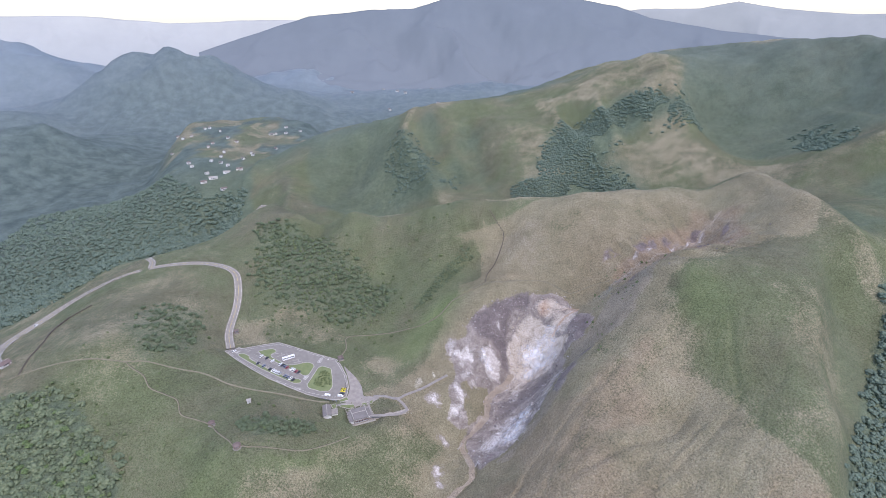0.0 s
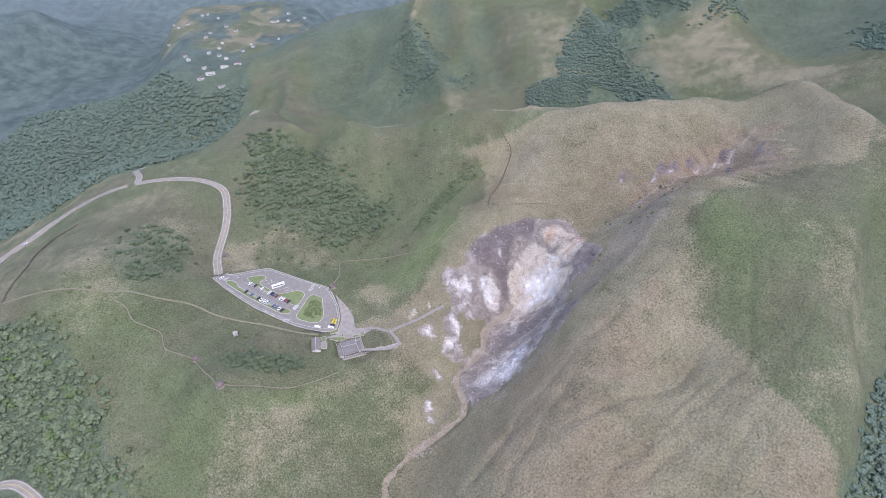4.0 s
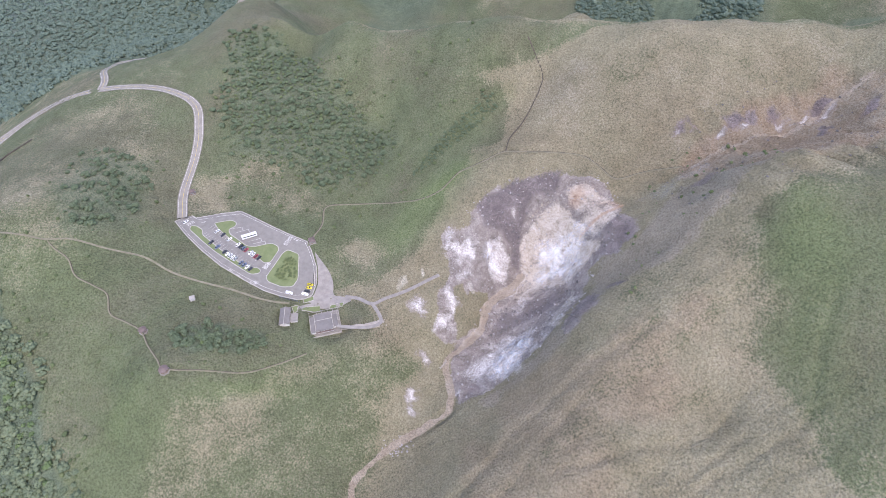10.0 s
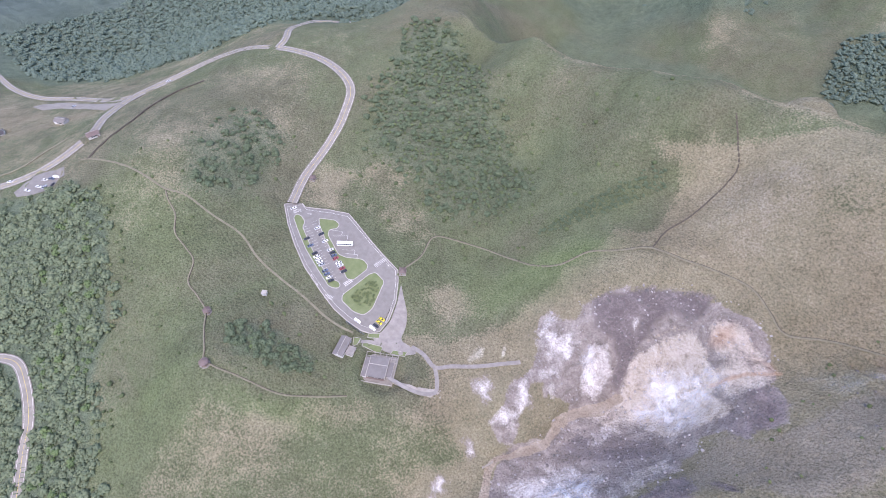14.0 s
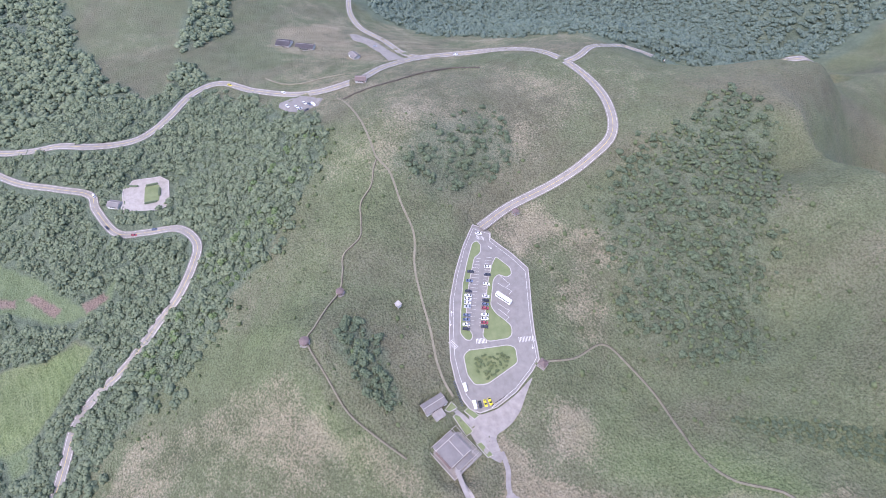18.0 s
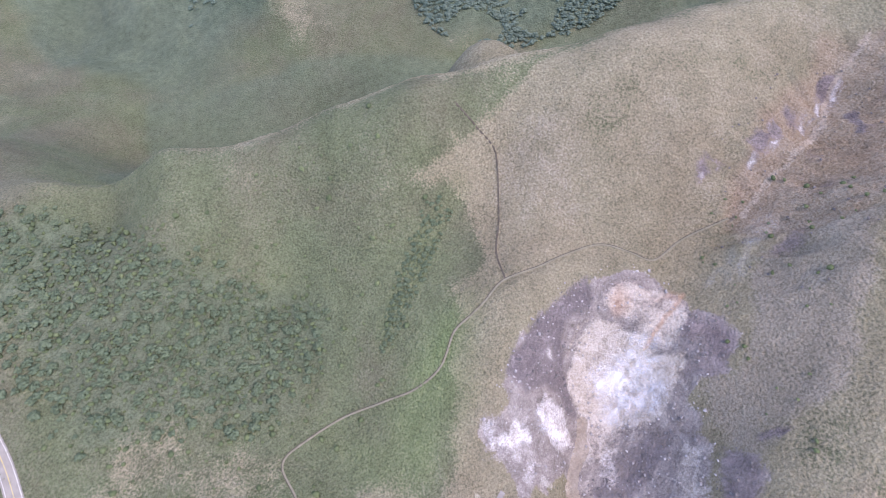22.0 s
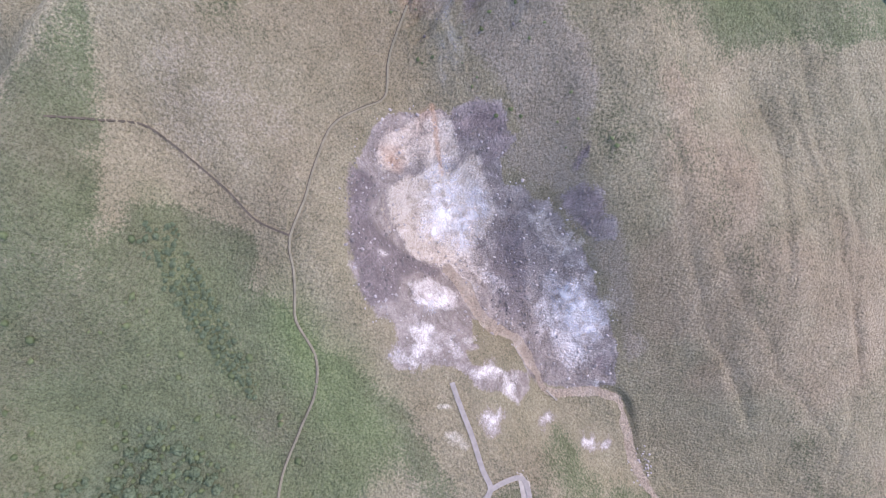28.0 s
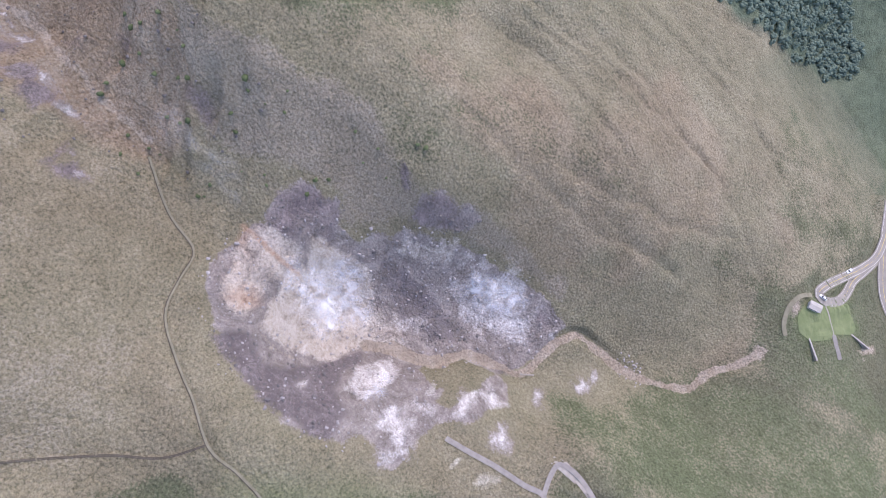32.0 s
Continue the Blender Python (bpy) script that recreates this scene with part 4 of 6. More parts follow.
heath = np.maximum(heath, zone(NORTH_STRAW, 40, 14, 83) * (0.26 + 0.4 * fbm(fx, fy, 34, 4, 84)))
heath = heath * (1 - 0.5 * mauve)
blush = np.maximum(0.16 * zone(NORTH_STRAW, 44, 16, 86), 0.45 * zone(FLANK, 40, 12, 99) * smooth(fbm(fx, fy, 50, 3, 100), 0.05, 0.4))
blush = np.maximum(blush, gully)
for o in FIELDS_GREEN:
    lime = np.maximum(lime, 0.55 * zone(o, 4, 2, 12))
soil = np.zeros(fx.shape)
for o in FIELDS_SOIL:
    soil = np.maximum(soil, zone(o, 2, 1, 14))
forest = forest * (1 - np.maximum(zone(FIELDS_LIME, 6, 3, 12), np.clip(soil, 0, 1)))
lime = lime * (1 - np.clip(soil, 0, 1))
soil = np.maximum(soil, 0.4 * blob(fx, fy, 92, -62, 22, 16) * (1 - bare))
tan = np.maximum(tan, 0.8 * zone([(-470, -60), (-400, -90), (-330, -40), (-300, 10), (-330, 20), (-420, 0), (-480, 0)], 40, 14, 104))
# the grass thins to brown earth along the northern crest and its spur
behind = fy - np.interp(fx, *zip(*NORTH_CREST))
crestline = np.exp(-((behind - 4) / 11) ** 2) * smooth(fx, -30, 60) * (1 - smooth(fx, 480, 520))
tan = np.maximum(tan, np.maximum(0.6 * crestline, blob(fx, fy, 238, 218, 52, 34)))
forest = forest * (1 - crestline) * (1 - blob(fx, fy, 238, 216, 44, 30))
olive = 0.2 * smooth(fbm(fx, fy, 70, 4, 76), -0.1, 0.5) * (1 - np.clip(forest, 0, 1))
tan = np.maximum(tan, olive)
u, v = -0.77 * fx - 0.63 * fy, 0.63 * fx - 0.77 * fy
tan = tan - 0.3 * tan * zone(FLANK, 50, 0, 0) * smooth(fbm(u * 0.16, v, 16, 3, 77), 0.0, 0.5)
tan = tan - 0.25 * tan * smooth(fbm(fx, fy, 70, 4, 102), 0.0, 0.4)
# tufts and bushes as real relief on the sheet
rough_ground = (1 - np.maximum(bare, ochre)) * (1 - smooth(r_far, 420, 520))
for name, line in LINES.items():
    half = (ROADS.get(name) or TRAILS.get(name) or (4.0,))[0] / 2
    box = (fx > line[:, 0].min() - 15) & (fx < line[:, 0].max() + 15) & (fy > line[:, 1].min() - 15) & (fy < line[:, 1].max() + 15)
    dd, _ = near_line(fx[box], fy[box], line)
    rough_ground[box] *= smooth(dd, half + 0.6, half + 2.5)
rough_ground *= 1 - zone([(p * 1.12 - 0.6, q * 1.12 + 1.2) for p, q in LOT_EDGE], 3, 0, 0)
for cx, cy, r, hz in LEVELS:
    rough_ground *= smooth(np.hypot(fx - cx, fy - cy), r, r + 2)
tufts = 0.65 * fbm(fx, fy, 2.8, 2, 70) + 0.35 * np.maximum(0, fbm(fx, fy, 7, 2, 71)) + 0.35 * fbm(fx, fy, 14, 2, 72)
GZ = GZ + (rough_ground * tufts).reshape(GZ.shape)
canopy = np.clip(forest, 0, 1) * smooth(r_far, 330, 480)
for name, line in LINES.items():
    box = (fx > line[:, 0].min() - 30) & (fx < line[:, 0].max() + 30) & (fy > line[:, 1].min() - 30) & (fy < line[:, 1].max() + 30)
    dd, _ = near_line(fx[box], fy[box], line)
    canopy[box] *= smooth(dd, 9, 26)
GZ = GZ + (canopy * (1 - smooth(r_far, 1600, 2200)) * 5.0 * np.abs(fbm(fx, fy, 26, 3, 80))).reshape(GZ.shape)

nx, ny = len(xs), len(ys)
idx = np.arange(nx * ny, dtype=np.int32).reshape(ny, nx)
quads = np.stack([idx[:-1, :-1], idx[:-1, 1:], idx[1:, 1:], idx[1:, :-1]], -1).reshape(-1, 4)
me = bpy.data.meshes.new("ground")
me.vertices.add(nx * ny)
me.vertices.foreach_set("co", np.stack([GX, GY, GZ], -1).astype(np.float32).ravel())
me.loops.add(quads.size)
me.loops.foreach_set("vertex_index", quads.ravel())
me.polygons.add(len(quads))
me.polygons.foreach_set("loop_start", np.arange(0, quads.size, 4, dtype=np.int32))
me.polygons.foreach_set("use_smooth", np.ones(len(quads), bool))
me.update(calc_edges=True)
# distance masks that lay the painted haze over the far woods
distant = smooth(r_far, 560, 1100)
haze_veil = smooth(r_far, 1150, 3300)
for label, trio in (("zone_a", (tan, bare, white)), ("zone_b", (ochre, rust, forest)), ("zone_c", (lime, mauve, soil)), ("zone_d", (cream, heath, haze_veil)), ("zone_e", (dusk, blush, gravel))):
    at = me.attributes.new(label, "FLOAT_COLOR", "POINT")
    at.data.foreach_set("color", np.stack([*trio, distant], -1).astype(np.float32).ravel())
me.materials.append(MAT_GROUND)
ground = tagged(new("ground", me), "steep volcanic hillside with silvergrass, scrub and bare steaming rock", "hillside", kind="structure")


def ground_at(x, y):
    """Height of the finished sheet at a place."""
    i = int(np.clip(np.searchsorted(xs, x) - 1, 0, nx - 2))
    j = int(np.clip(np.searchsorted(ys, y) - 1, 0, ny - 2))
    u, v = (x - xs[i]) / (xs[i + 1] - xs[i]), (y - ys[j]) / (ys[j + 1] - ys[j])
    return float((GZ[j, i] * (1 - u) + GZ[j, i + 1] * u) * (1 - v) + (GZ[j + 1, i] * (1 - u) + GZ[j + 1, i + 1] * u) * v)


def grounds_at(x, y):
    x, y = np.asarray(x, float), np.asarray(y, float)
    i = np.clip(np.searchsorted(xs, x) - 1, 0, nx - 2)
    j = np.clip(np.searchsorted(ys, y) - 1, 0, ny - 2)
    u, v = (x - xs[i]) / (xs[i + 1] - xs[i]), (y - ys[j]) / (ys[j + 1] - ys[j])
    return (GZ[j, i] * (1 - u) + GZ[j, i + 1] * u) * (1 - v) + (GZ[j + 1, i] * (1 - u) + GZ[j + 1, i + 1] * u) * v


# ---- builders ----
def link(name, bm, mat, parent=None, label="", smooth_faces=False):
    me = bpy.data.meshes.new(name)
    if smooth_faces:
        for f in bm.faces:
            f.smooth = True
    bm.to_mesh(me)
    bm.free()
    me.materials.append(mat)
    ob = new(name, me)
    if parent:
        ob.parent = parent
    if label:
        tagged(ob, label)
    return ob


def part(name, bm, mat, parent, label=""):
    return link(name, bm, mat, parent, label)


def box(bm, x, y, z, w, d, h, bevel=0.0, turn=0.0):
    """A box standing on z, centred on x, y."""
    made = bmesh.ops.create_cube(bm, size=1, matrix=pose(x, y, z + h / 2, 0, 0, turn) @ Matrix.Diagonal((w, d, h, 1)))["verts"]
    if bevel:
        edges = list({e for v in made for e in v.link_edges})
        bmesh.ops.bevel(bm, geom=edges, offset=bevel, segments=2, affect="EDGES")
    return bm


def ribbon(line, heights, width, lift, shift=0.0, thick=0.0, dash=None):
    """A strip that follows a line, shifted sideways; dash: metres on and off."""
    bm = bmesh.new()
    p = np.asarray(line, float)
    t = np.gradient(p, axis=0)
    t /= np.maximum(np.hypot(t[:, 0], t[:, 1]), 1e-6)[:, None]
    nrm = np.stack([-t[:, 1], t[:, 0]], -1)
    run = np.concatenate([[0], np.cumsum(np.hypot(*np.diff(p, axis=0).T))])
    rows = []
    for k in range(len(p)):
        a, b = p[k] + nrm[k] * (shift + width / 2), p[k] + nrm[k] * (shift - width / 2)
        z = heights[k] + lift
        rows.append([bm.verts.new((*a, z)), bm.verts.new((*b, z))] + ([bm.verts.new((*a, z - thick)), bm.verts.new((*b, z - thick))] if thick else []))
    for k in range(len(p) - 1):
        if dash and (run[k] % (dash[0] + dash[1])) > dash[0]:
            continue
        r, s = rows[k], rows[k + 1]
        bm.faces.new((r[0], r[1], s[1], s[0]))
        if thick:
            bm.faces.new((r[2], r[0], s[0], s[2]))
            bm.faces.new((r[1], r[3], s[3], s[1]))
    bmesh.ops.delete(bm, geom=[v for v in bm.verts if not v.link_faces], context="VERTS")
    return bm


def sheet(outline, height, lift=0.0, thick=0.0, cell=4.0):
    """A draped flat area with an outline, with a skirt of that thickness."""
    bm = bmesh.new()
    ring = []
    n = len(outline)
    for k in range(n):
        (x0, y0), (x1, y1) = outline[k], outline[(k + 1) % n]
        c = max(1, int(math.hypot(x1 - x0, y1 - y0) / cell))
        ring += [(x0 + (x1 - x0) * i / c, y0 + (y1 - y0) * i / c) for i in range(c)]
    face = bm.faces.new([bm.verts.new((*q, 0)) for q in ring])
    bmesh.ops.triangulate(bm, faces=[face])
    for _ in range(4):
        long_edges = [e for e in bm.edges if e.calc_length() > cell * 1.6]
        if not long_edges:
            break
        bmesh.ops.subdivide_edges(bm, edges=long_edges, cuts=1)
        bmesh.ops.triangulate(bm, faces=[f for f in bm.faces if len(f.verts) > 3])
    for v in bm.verts:
        v.co.z = height(v.co.x, v.co.y) + lift
    bmesh.ops.recalc_face_normals(bm, faces=bm.faces)
    if bm.faces and sum(f.normal.z for f in bm.faces) < 0:
        bmesh.ops.reverse_faces(bm, faces=bm.faces)
    if thick:
        rim = [e for e in bm.edges if e.is_boundary]
        made = bmesh.ops.extrude_edge_only(bm, edges=rim)["geom"]
        for v in made:
            if isinstance(v, bmesh.types.BMVert):
                v.co.z -= thick
    return bm


# ---- roads and trails ----
ROAD_LABELS = {"summit_road": "grey asphalt mountain road with white edge lines", "loop_road": "grey asphalt loop road beside the mown lawn", "side_road": "grey asphalt side road crossing the grassy shoulder",
               "north_road": "pale asphalt road round the far shoulder", "valley_road": "grey asphalt valley road winding through the woods"}
for name, (width, _) in ROADS.items():
    line, z = LINES[name], GRADE[name]
    road = tagged(link("road", ribbon(line, z, width, 0.28, thick=0.8), MAT_ROAD), ROAD_LABELS[name], "road", kind="structure")
    for side in (-1, 1):
        part("edge_line", ribbon(line, z, 0.2, 0.285, side * (width / 2 - 0.45)), MAT_PAINT, road, "worn white edge line")
        part("verge", ribbon(line, z, 0.45, 0.4, side * (width / 2 + 0.22), 0.9), MAT_VERGE, road, "dusty grey gutter and verge")
    part("centre_line", ribbon(line, z, 0.22, 0.286), MAT_YELLOW, road, "faded yellow centre line")
for name, (width, _) in TRAILS.items():
    line = LINES[name]
    z = np.maximum(GRADE[name], grounds_at(line[:, 0], line[:, 1]))
    paved = name in ("vent_path", "terrace_path")
    trail = link("trail", ribbon(line, z, width, 0.45, thick=0.8), MAT_PAVING if paved else MAT_EARTH if name in ("upper_trail", "contour_trail") else MAT_PATH)
    tagged(trail, "paved grey footpath with pale edging" if paved else "narrow trodden footpath through the silvergrass", "path", kind="structure")
    if name in ("crater_trail", "shelter_trail", "upper_trail", "contour_trail"):
        part("bank", ribbon(line, z, 0.28, 0.5, width / 2 + 0.25, 0.9), MAT_EARTH, trail, "dark bank of clipped bamboo grass")


# ---- car park ----
lot = tagged(link("car_park", sheet(LOT_EDGE, pad_height, 0.22, 0.6, 3.0), MAT_ASPHALT), "grey asphalt car park with white markings", "car park", kind="structure")


def on_lot(x, y):
    return pad_height(x, y) + 0.22


def edge_loop(outline):
    o = [*outline, outline[0]]
    out = []
    for (x0, y0), (x1, y1) in zip(o, o[1:]):
        c = max(1, int(math.hypot(x1 - x0, y1 - y0) / 2))
        out += [(x0 + (x1 - x0) * i / c, y0 + (y1 - y0) * i / c) for i in range(c)]
    return np.array(out + [outline[0]])


def rounded(outline, r=2.0):
    """An outline with its corners cut round."""
    out, n = [], len(outline)
    for k in range(n):
        a, b, c = (Vector(outline[(k + d) % n]) for d in (-1, 0, 1))
        u, v = (a - b), (c - b)
        q = min(r, u.length * 0.4, v.length * 0.4)
        p0, p2 = b + u.normalized() * q, b + v.normalized() * q
        for t in (0, 0.33, 0.67, 1):
            out.append(tuple((1 - t) ** 2 * p0 + 2 * t * (1 - t) * b + t * t * p2))
    return out


ISLANDS = [[(-46, -2), (-47, 2), (-43, 3), (-37, 0), (-35, -5), (-19, -15), (-6, -22), (7, -27.5), (14, -26), (17, -28), (16, -31), (11, -33), (-3, -27), (-20, -19), (-33, -11)],
           [(-32, 9), (-21, 14.5), (-16, 13), (-15, 9), (-19, 5), (-16.5, 0.5), (-5.5, -5.5), (0, -8.5), (6, -7.5), (12, -4), (17, -2), (22, -4), (23.5, -7), (21, -19), (17, -21), (9, -16), (-3, -10.5), (-16, -3.5), (-27, 4)],
           [(24, -36), (22, -32), (27, -9), (30, -5.5), (39, -8), (44, -29), (42, -36), (35, -38)]]
for k, o in enumerate(ISLANDS):
    o = rounded(o)
    island = tagged(link("traffic_island", sheet(o, on_lot, 0.15, 0.5, 2.5), MAT_LAWN), "mown grass traffic island with a pale kerb in the car park", "traffic island", "islands of the car park")
    loop = edge_loop(o)
    part("kerb", ribbon(loop, [on_lot(*q) for q in loop], 0.55, 0.22, 0.0, 0.4), MAT_KERB, island, "pale concrete kerb")
outer = edge_loop(LOT_EDGE)
part("kerb", ribbon(outer, [on_lot(*q) for q in outer], 0.6, 0.2, 0.0, 0.6), MAT_KERB, lot, "pale concrete kerb")
ALONG, ACROSS = Vector((0.885, -0.465)), Vector((0.42, 0.907))


def stripe(x0, y0, x1, y1, width=0.22):
    c = max(2, int(math.hypot(x1 - x0, y1 - y0) / 2) + 1)
    p = [(x0 + (x1 - x0) * i / c, y0 + (y1 - y0) * i / c) for i in range(c + 1)]
    return ribbon(p, [on_lot(*q) for q in p], width, 0.012)


def bay_lines(start, count, length, side):
    for k in range(count):
        p = Vector(start) + ALONG * (2.45 * k)
        q = p + ACROSS * (length * side)
        part("bay_line", stripe(*p, *q, 0.16), MAT_PAINT, lot)


bay_lines((-35, -5.6), 22, 4.8, 1)
bay_lines((-33.4, 2.2), 21, 4.8, 1)
for x0, y0, x1, y1 in ((-18, 5.5, -10, 9), (-13, 2, -5, 8), (-8, 0, 0, 5), (-0.5, -4, 7, 1), (3.5, -5, 11, -1)):
    part("bay_line", stripe(x0, y0, x1, y1, 0.2), MAT_PAINT, lot)
    d = Vector((x1 - x0, y1 - y0)).normalized()
    part("bay_line", stripe(x1, y1, x1 + 3.2 * d.y, y1 - 3.2 * d.x, 0.2), MAT_PAINT, lot)
inner = edge_loop([(p * 0.955 + 0.4, q * 0.92 - 0.6) for p, q in LOT_EDGE])
part("lane_line", ribbon(inner, [on_lot(*q) for q in inner], 0.2, 0.012), MAT_PAINT, lot)
for base, way, n in (((13.5, -40), (0.75, 0.25), 7), ((18.5, -25.4), (0.2, 0.75), 8), ((26.5, -1.5), (0.25, 0.8), 11), ((-50, 2.5), (0.4, 0.7), 7)):
    for k in range(n):
        p = Vector(base) + Vector(way) * 1.05 * k
        w = Vector((-way[1], way[0])).normalized() * 1.6
        part("zebra_bar", stripe(p.x - w.x, p.y - w.y, p.x + w.x, p.y + w.y, 0.42), MAT_PAINT, lot)
for x, y, dx, dy in ((21.5, -14, 0.3, 0.95), (22.5, -30, -0.3, -0.95), (33, 4, 0.95, -0.3), (-2, -33.5, -0.9, 0.4), (3, -36, 0.9, -0.4), (-40, 8, 0.8, 0.5)):
    arrow = stripe(x - 1.6 * dx, y - 1.6 * dy, x + 1.0 * dx, y + 1.0 * dy, 0.3)
    tip = [(x + 2.2 * dx, y + 2.2 * dy), (x + 0.9 * dx - 0.7 * dy, y + 0.9 * dy + 0.7 * dx), (x + 0.9 * dx + 0.7 * dy, y + 0.9 * dy - 0.7 * dx)]
    arrow.faces.new([arrow.verts.new((*q, on_lot(*q) + 0.012)) for q in tip])
    bmesh.ops.recalc_face_normals(arrow, faces=arrow.faces)
    part("arrow", arrow, MAT_PAINT, lot)


# ---- vehicles ----
def shell(rows):
    """A closed body from cross-sections: (x, half width, bottom, top)."""
    bm = bmesh.new()
    rings = []
    for x, w, lo, hi in rows:
        s = 0.14 * (hi - lo)
        rings.append([bm.verts.new(q) for q in ((x, -w, lo), (x, -w, hi - s), (x, -w * 0.86, hi), (x, w * 0.86, hi), (x, w, hi - s), (x, w, lo))])
    for a, b in zip(rings, rings[1:]):
        for k in range(6):
            bm.faces.new((a[k], a[(k + 1) % 6], b[(k + 1) % 6], b[k]))
    bm.faces.new(rings[0][::-1])
    bm.faces.new(rings[-1])
    bmesh.ops.recalc_face_normals(bm, faces=bm.faces)
    return bm


def wheel(bm_x, bm_y, r, parent):
    bm = bmesh.new()
    bmesh.ops.create_cone(bm, cap_ends=True, segments=14, radius1=r, radius2=r, depth=0.24, matrix=pose(bm_x, bm_y, r, 90, 0, 0))
    tyre = part("wheel", bm, MAT_TYRE, parent)
    hub = bmesh.new()
    bmesh.ops.create_cone(hub, cap_ends=True, segments=10, radius1=r * 0.55, radius2=r * 0.55, depth=0.27, matrix=pose(bm_x, bm_y, r, 90, 0, 0))
    part("rim", hub, MAT_METAL, tyre, "grey wheel rim")


def small(parent, name, x, y, z, w, d, h, mat, bevel=0.02):
    part(name, box(bmesh.new(), x, y, z, w, d, h, bevel), mat, parent)


def car(paint, label, van=False):
    ob = new("van" if van else "car")
    if van:
        rows = [(-2.4, 0.8, 0.35, 1.1), (-2.35, 0.88, 0.3, 1.95), (1.0, 0.88, 0.3, 1.98), (1.7, 0.86, 0.3, 1.3), (2.35, 0.82, 0.3, 1.05), (2.45, 0.72, 0.4, 0.7)]
        glass = [(-2.2, 0.84, 1.15, 1.7), (1.05, 0.9, 1.15, 1.72), (1.62, 0.84, 1.2, 1.3)]
    else:
        rows = [(-2.2, 0.7, 0.45, 0.85), (-2.1, 0.86, 0.3, 0.98), (-1.2, 0.88, 0.28, 1.0), (0.9, 0.88, 0.28, 0.98), (1.9, 0.84, 0.3, 0.84), (2.2, 0.68, 0.4, 0.68)]
        glass = [(-1.95, 0.66, 0.95, 1.0), (-1.2, 0.7, 0.95, 1.4), (0.2, 0.7, 0.95, 1.42), (1.05, 0.68, 0.93, 1.0)]
    part("body", shell(rows), paint, ob)
    part("windows", shell(glass), MAT_GLASS, ob, "dark window glass")
    if not van:
        part("roof", box(bmesh.new(), -0.45, 0, 1.38, 1.5, 1.2, 0.07, 0.03), paint, ob)
    for x in (-1.35, 1.35):
        for y in (-0.8, 0.8):
            wheel(x, y, 0.33, ob)
    for y in (-0.6, 0.6):
        small(ob, "headlight", 2.12 if not van else 2.36, y, 0.58, 0.14, 0.3, 0.14, MAT_WALL)
        small(ob, "tail_light", -2.15 if not van else -2.4, y, 0.66, 0.1, 0.24, 0.16, MAT_RED)
        small(ob, "mirror", 0.75, y * 1.6, 0.98, 0.14, 0.2, 0.13, paint)
    return tagged(ob, label, "van" if van else "car", "parked vehicles")


def coach():
    ob = new("coach")
    part("body", shell([(-5.6, 1.15, 0.45, 2.9), (-5.5, 1.24, 0.4, 3.25), (5.2, 1.24, 0.4, 3.25), (5.6, 1.18, 0.4, 2.9)]), MAT_WHITE, ob)
    for y in (-1.25, 1.25):
        for k in range(7):
            small(ob, "window", -4.5 + 1.45 * k, y, 1.7, 1.3, 0.05, 0.9, MAT_GLASS)
    small(ob, "windscreen", 5.5, 0, 1.4, 0.16, 2.1, 1.4, MAT_GLASS)
    small(ob, "air_conditioner", -1.5, 0, 3.22, 2.6, 1.6, 0.24, MAT_WALL, 0.06)
    small(ob, "roof_hatch", 3.0, 0, 3.22, 0.9, 0.9, 0.1, MAT_SILVER)
    for x in (-3.4, 3.4):
        for y in (-1.12, 1.12):
            wheel(x, y, 0.48, ob)
    return tagged(ob, "long white coach parked in a slanted bay", "coach", "parked vehicles")


def stand(ob, x, y, z, turn, dip=0.0):
    ob.matrix_world = pose(x, y, z, 0, dip, turn)
    return ob


PAINTS = {"white": (MAT_WHITE, "white parked hatchback with dark windows"), "silver": (MAT_SILVER, "silver parked saloon with dark windows"), "black": (MAT_BLACK, "black parked saloon with dark windows"),
          "red": (MAT_RED, "maroon parked hatchback with dark windows"), "blue": (MAT_BLUE, "slate blue parked saloon with dark windows"), "yellow": (MAT_CAB, "bright yellow taxi saloon on the asphalt")}
FIRST = {}


def put_car(colour, x, y, turn, z=None):
    zz = on_lot(x, y) if z is None else z
    if colour not in FIRST:
        FIRST[colour] = car(*PAINTS[colour]) if colour != "van" else car(MAT_WHITE, "white parked minivan with dark windows", True)
        FIRST[colour].matrix_world = pose(x, y, zz, 0, 0, turn)
        return FIRST[colour]
    return copy_thing(FIRST[colour], pose(x, y, zz, 0, 0, turn))


TURN = 64.0
WEST_ROW = [("black", -25.5, -11.5), ("blue", -19.5, -14.6), ("black", -13, -18), ("white", -10.3, -19.3), ("white", -8, -20.4), ("white", -5.7, -21.5), ("silver", -3.4, -22.6), ("blue", 1.6, -25), ("blue", 4.2, -26.2), ("white", 7, -27.4), ("black", 9.6, -28.6)]
EAST_ROW = [("white", -26, 0.6), ("black", -20.5, -2), ("white", -14.3, -5.2), ("white", -6.5, -9), ("black", -4, -10.2), ("blue", -1.6, -11.4), ("red", 0.8, -12.5), ("white", 4.8, -14.3), ("white", 7.1, -15.4), ("red", 9.5, -16.5), ("black", 11.9, -17.6)]
for k, (c, x, y) in enumerate(WEST_ROW + EAST_ROW):
    put_car(c, x, y, TURN + (180 if k % 3 == 0 else 0) + (k * 37 % 5 - 2))
stand(coach(), -1.2, 0.6, on_lot(-1.2, 0.6), 30)
put_car("van", 41.5, -41.8, -6)
put_car("van", 52.2, -40.2, -8)
put_car("black", 53, -37.4, -8)
put_car("yellow", 53.4, -34.4, -8)
put_car("yellow", 53.6, -31.6, -4)
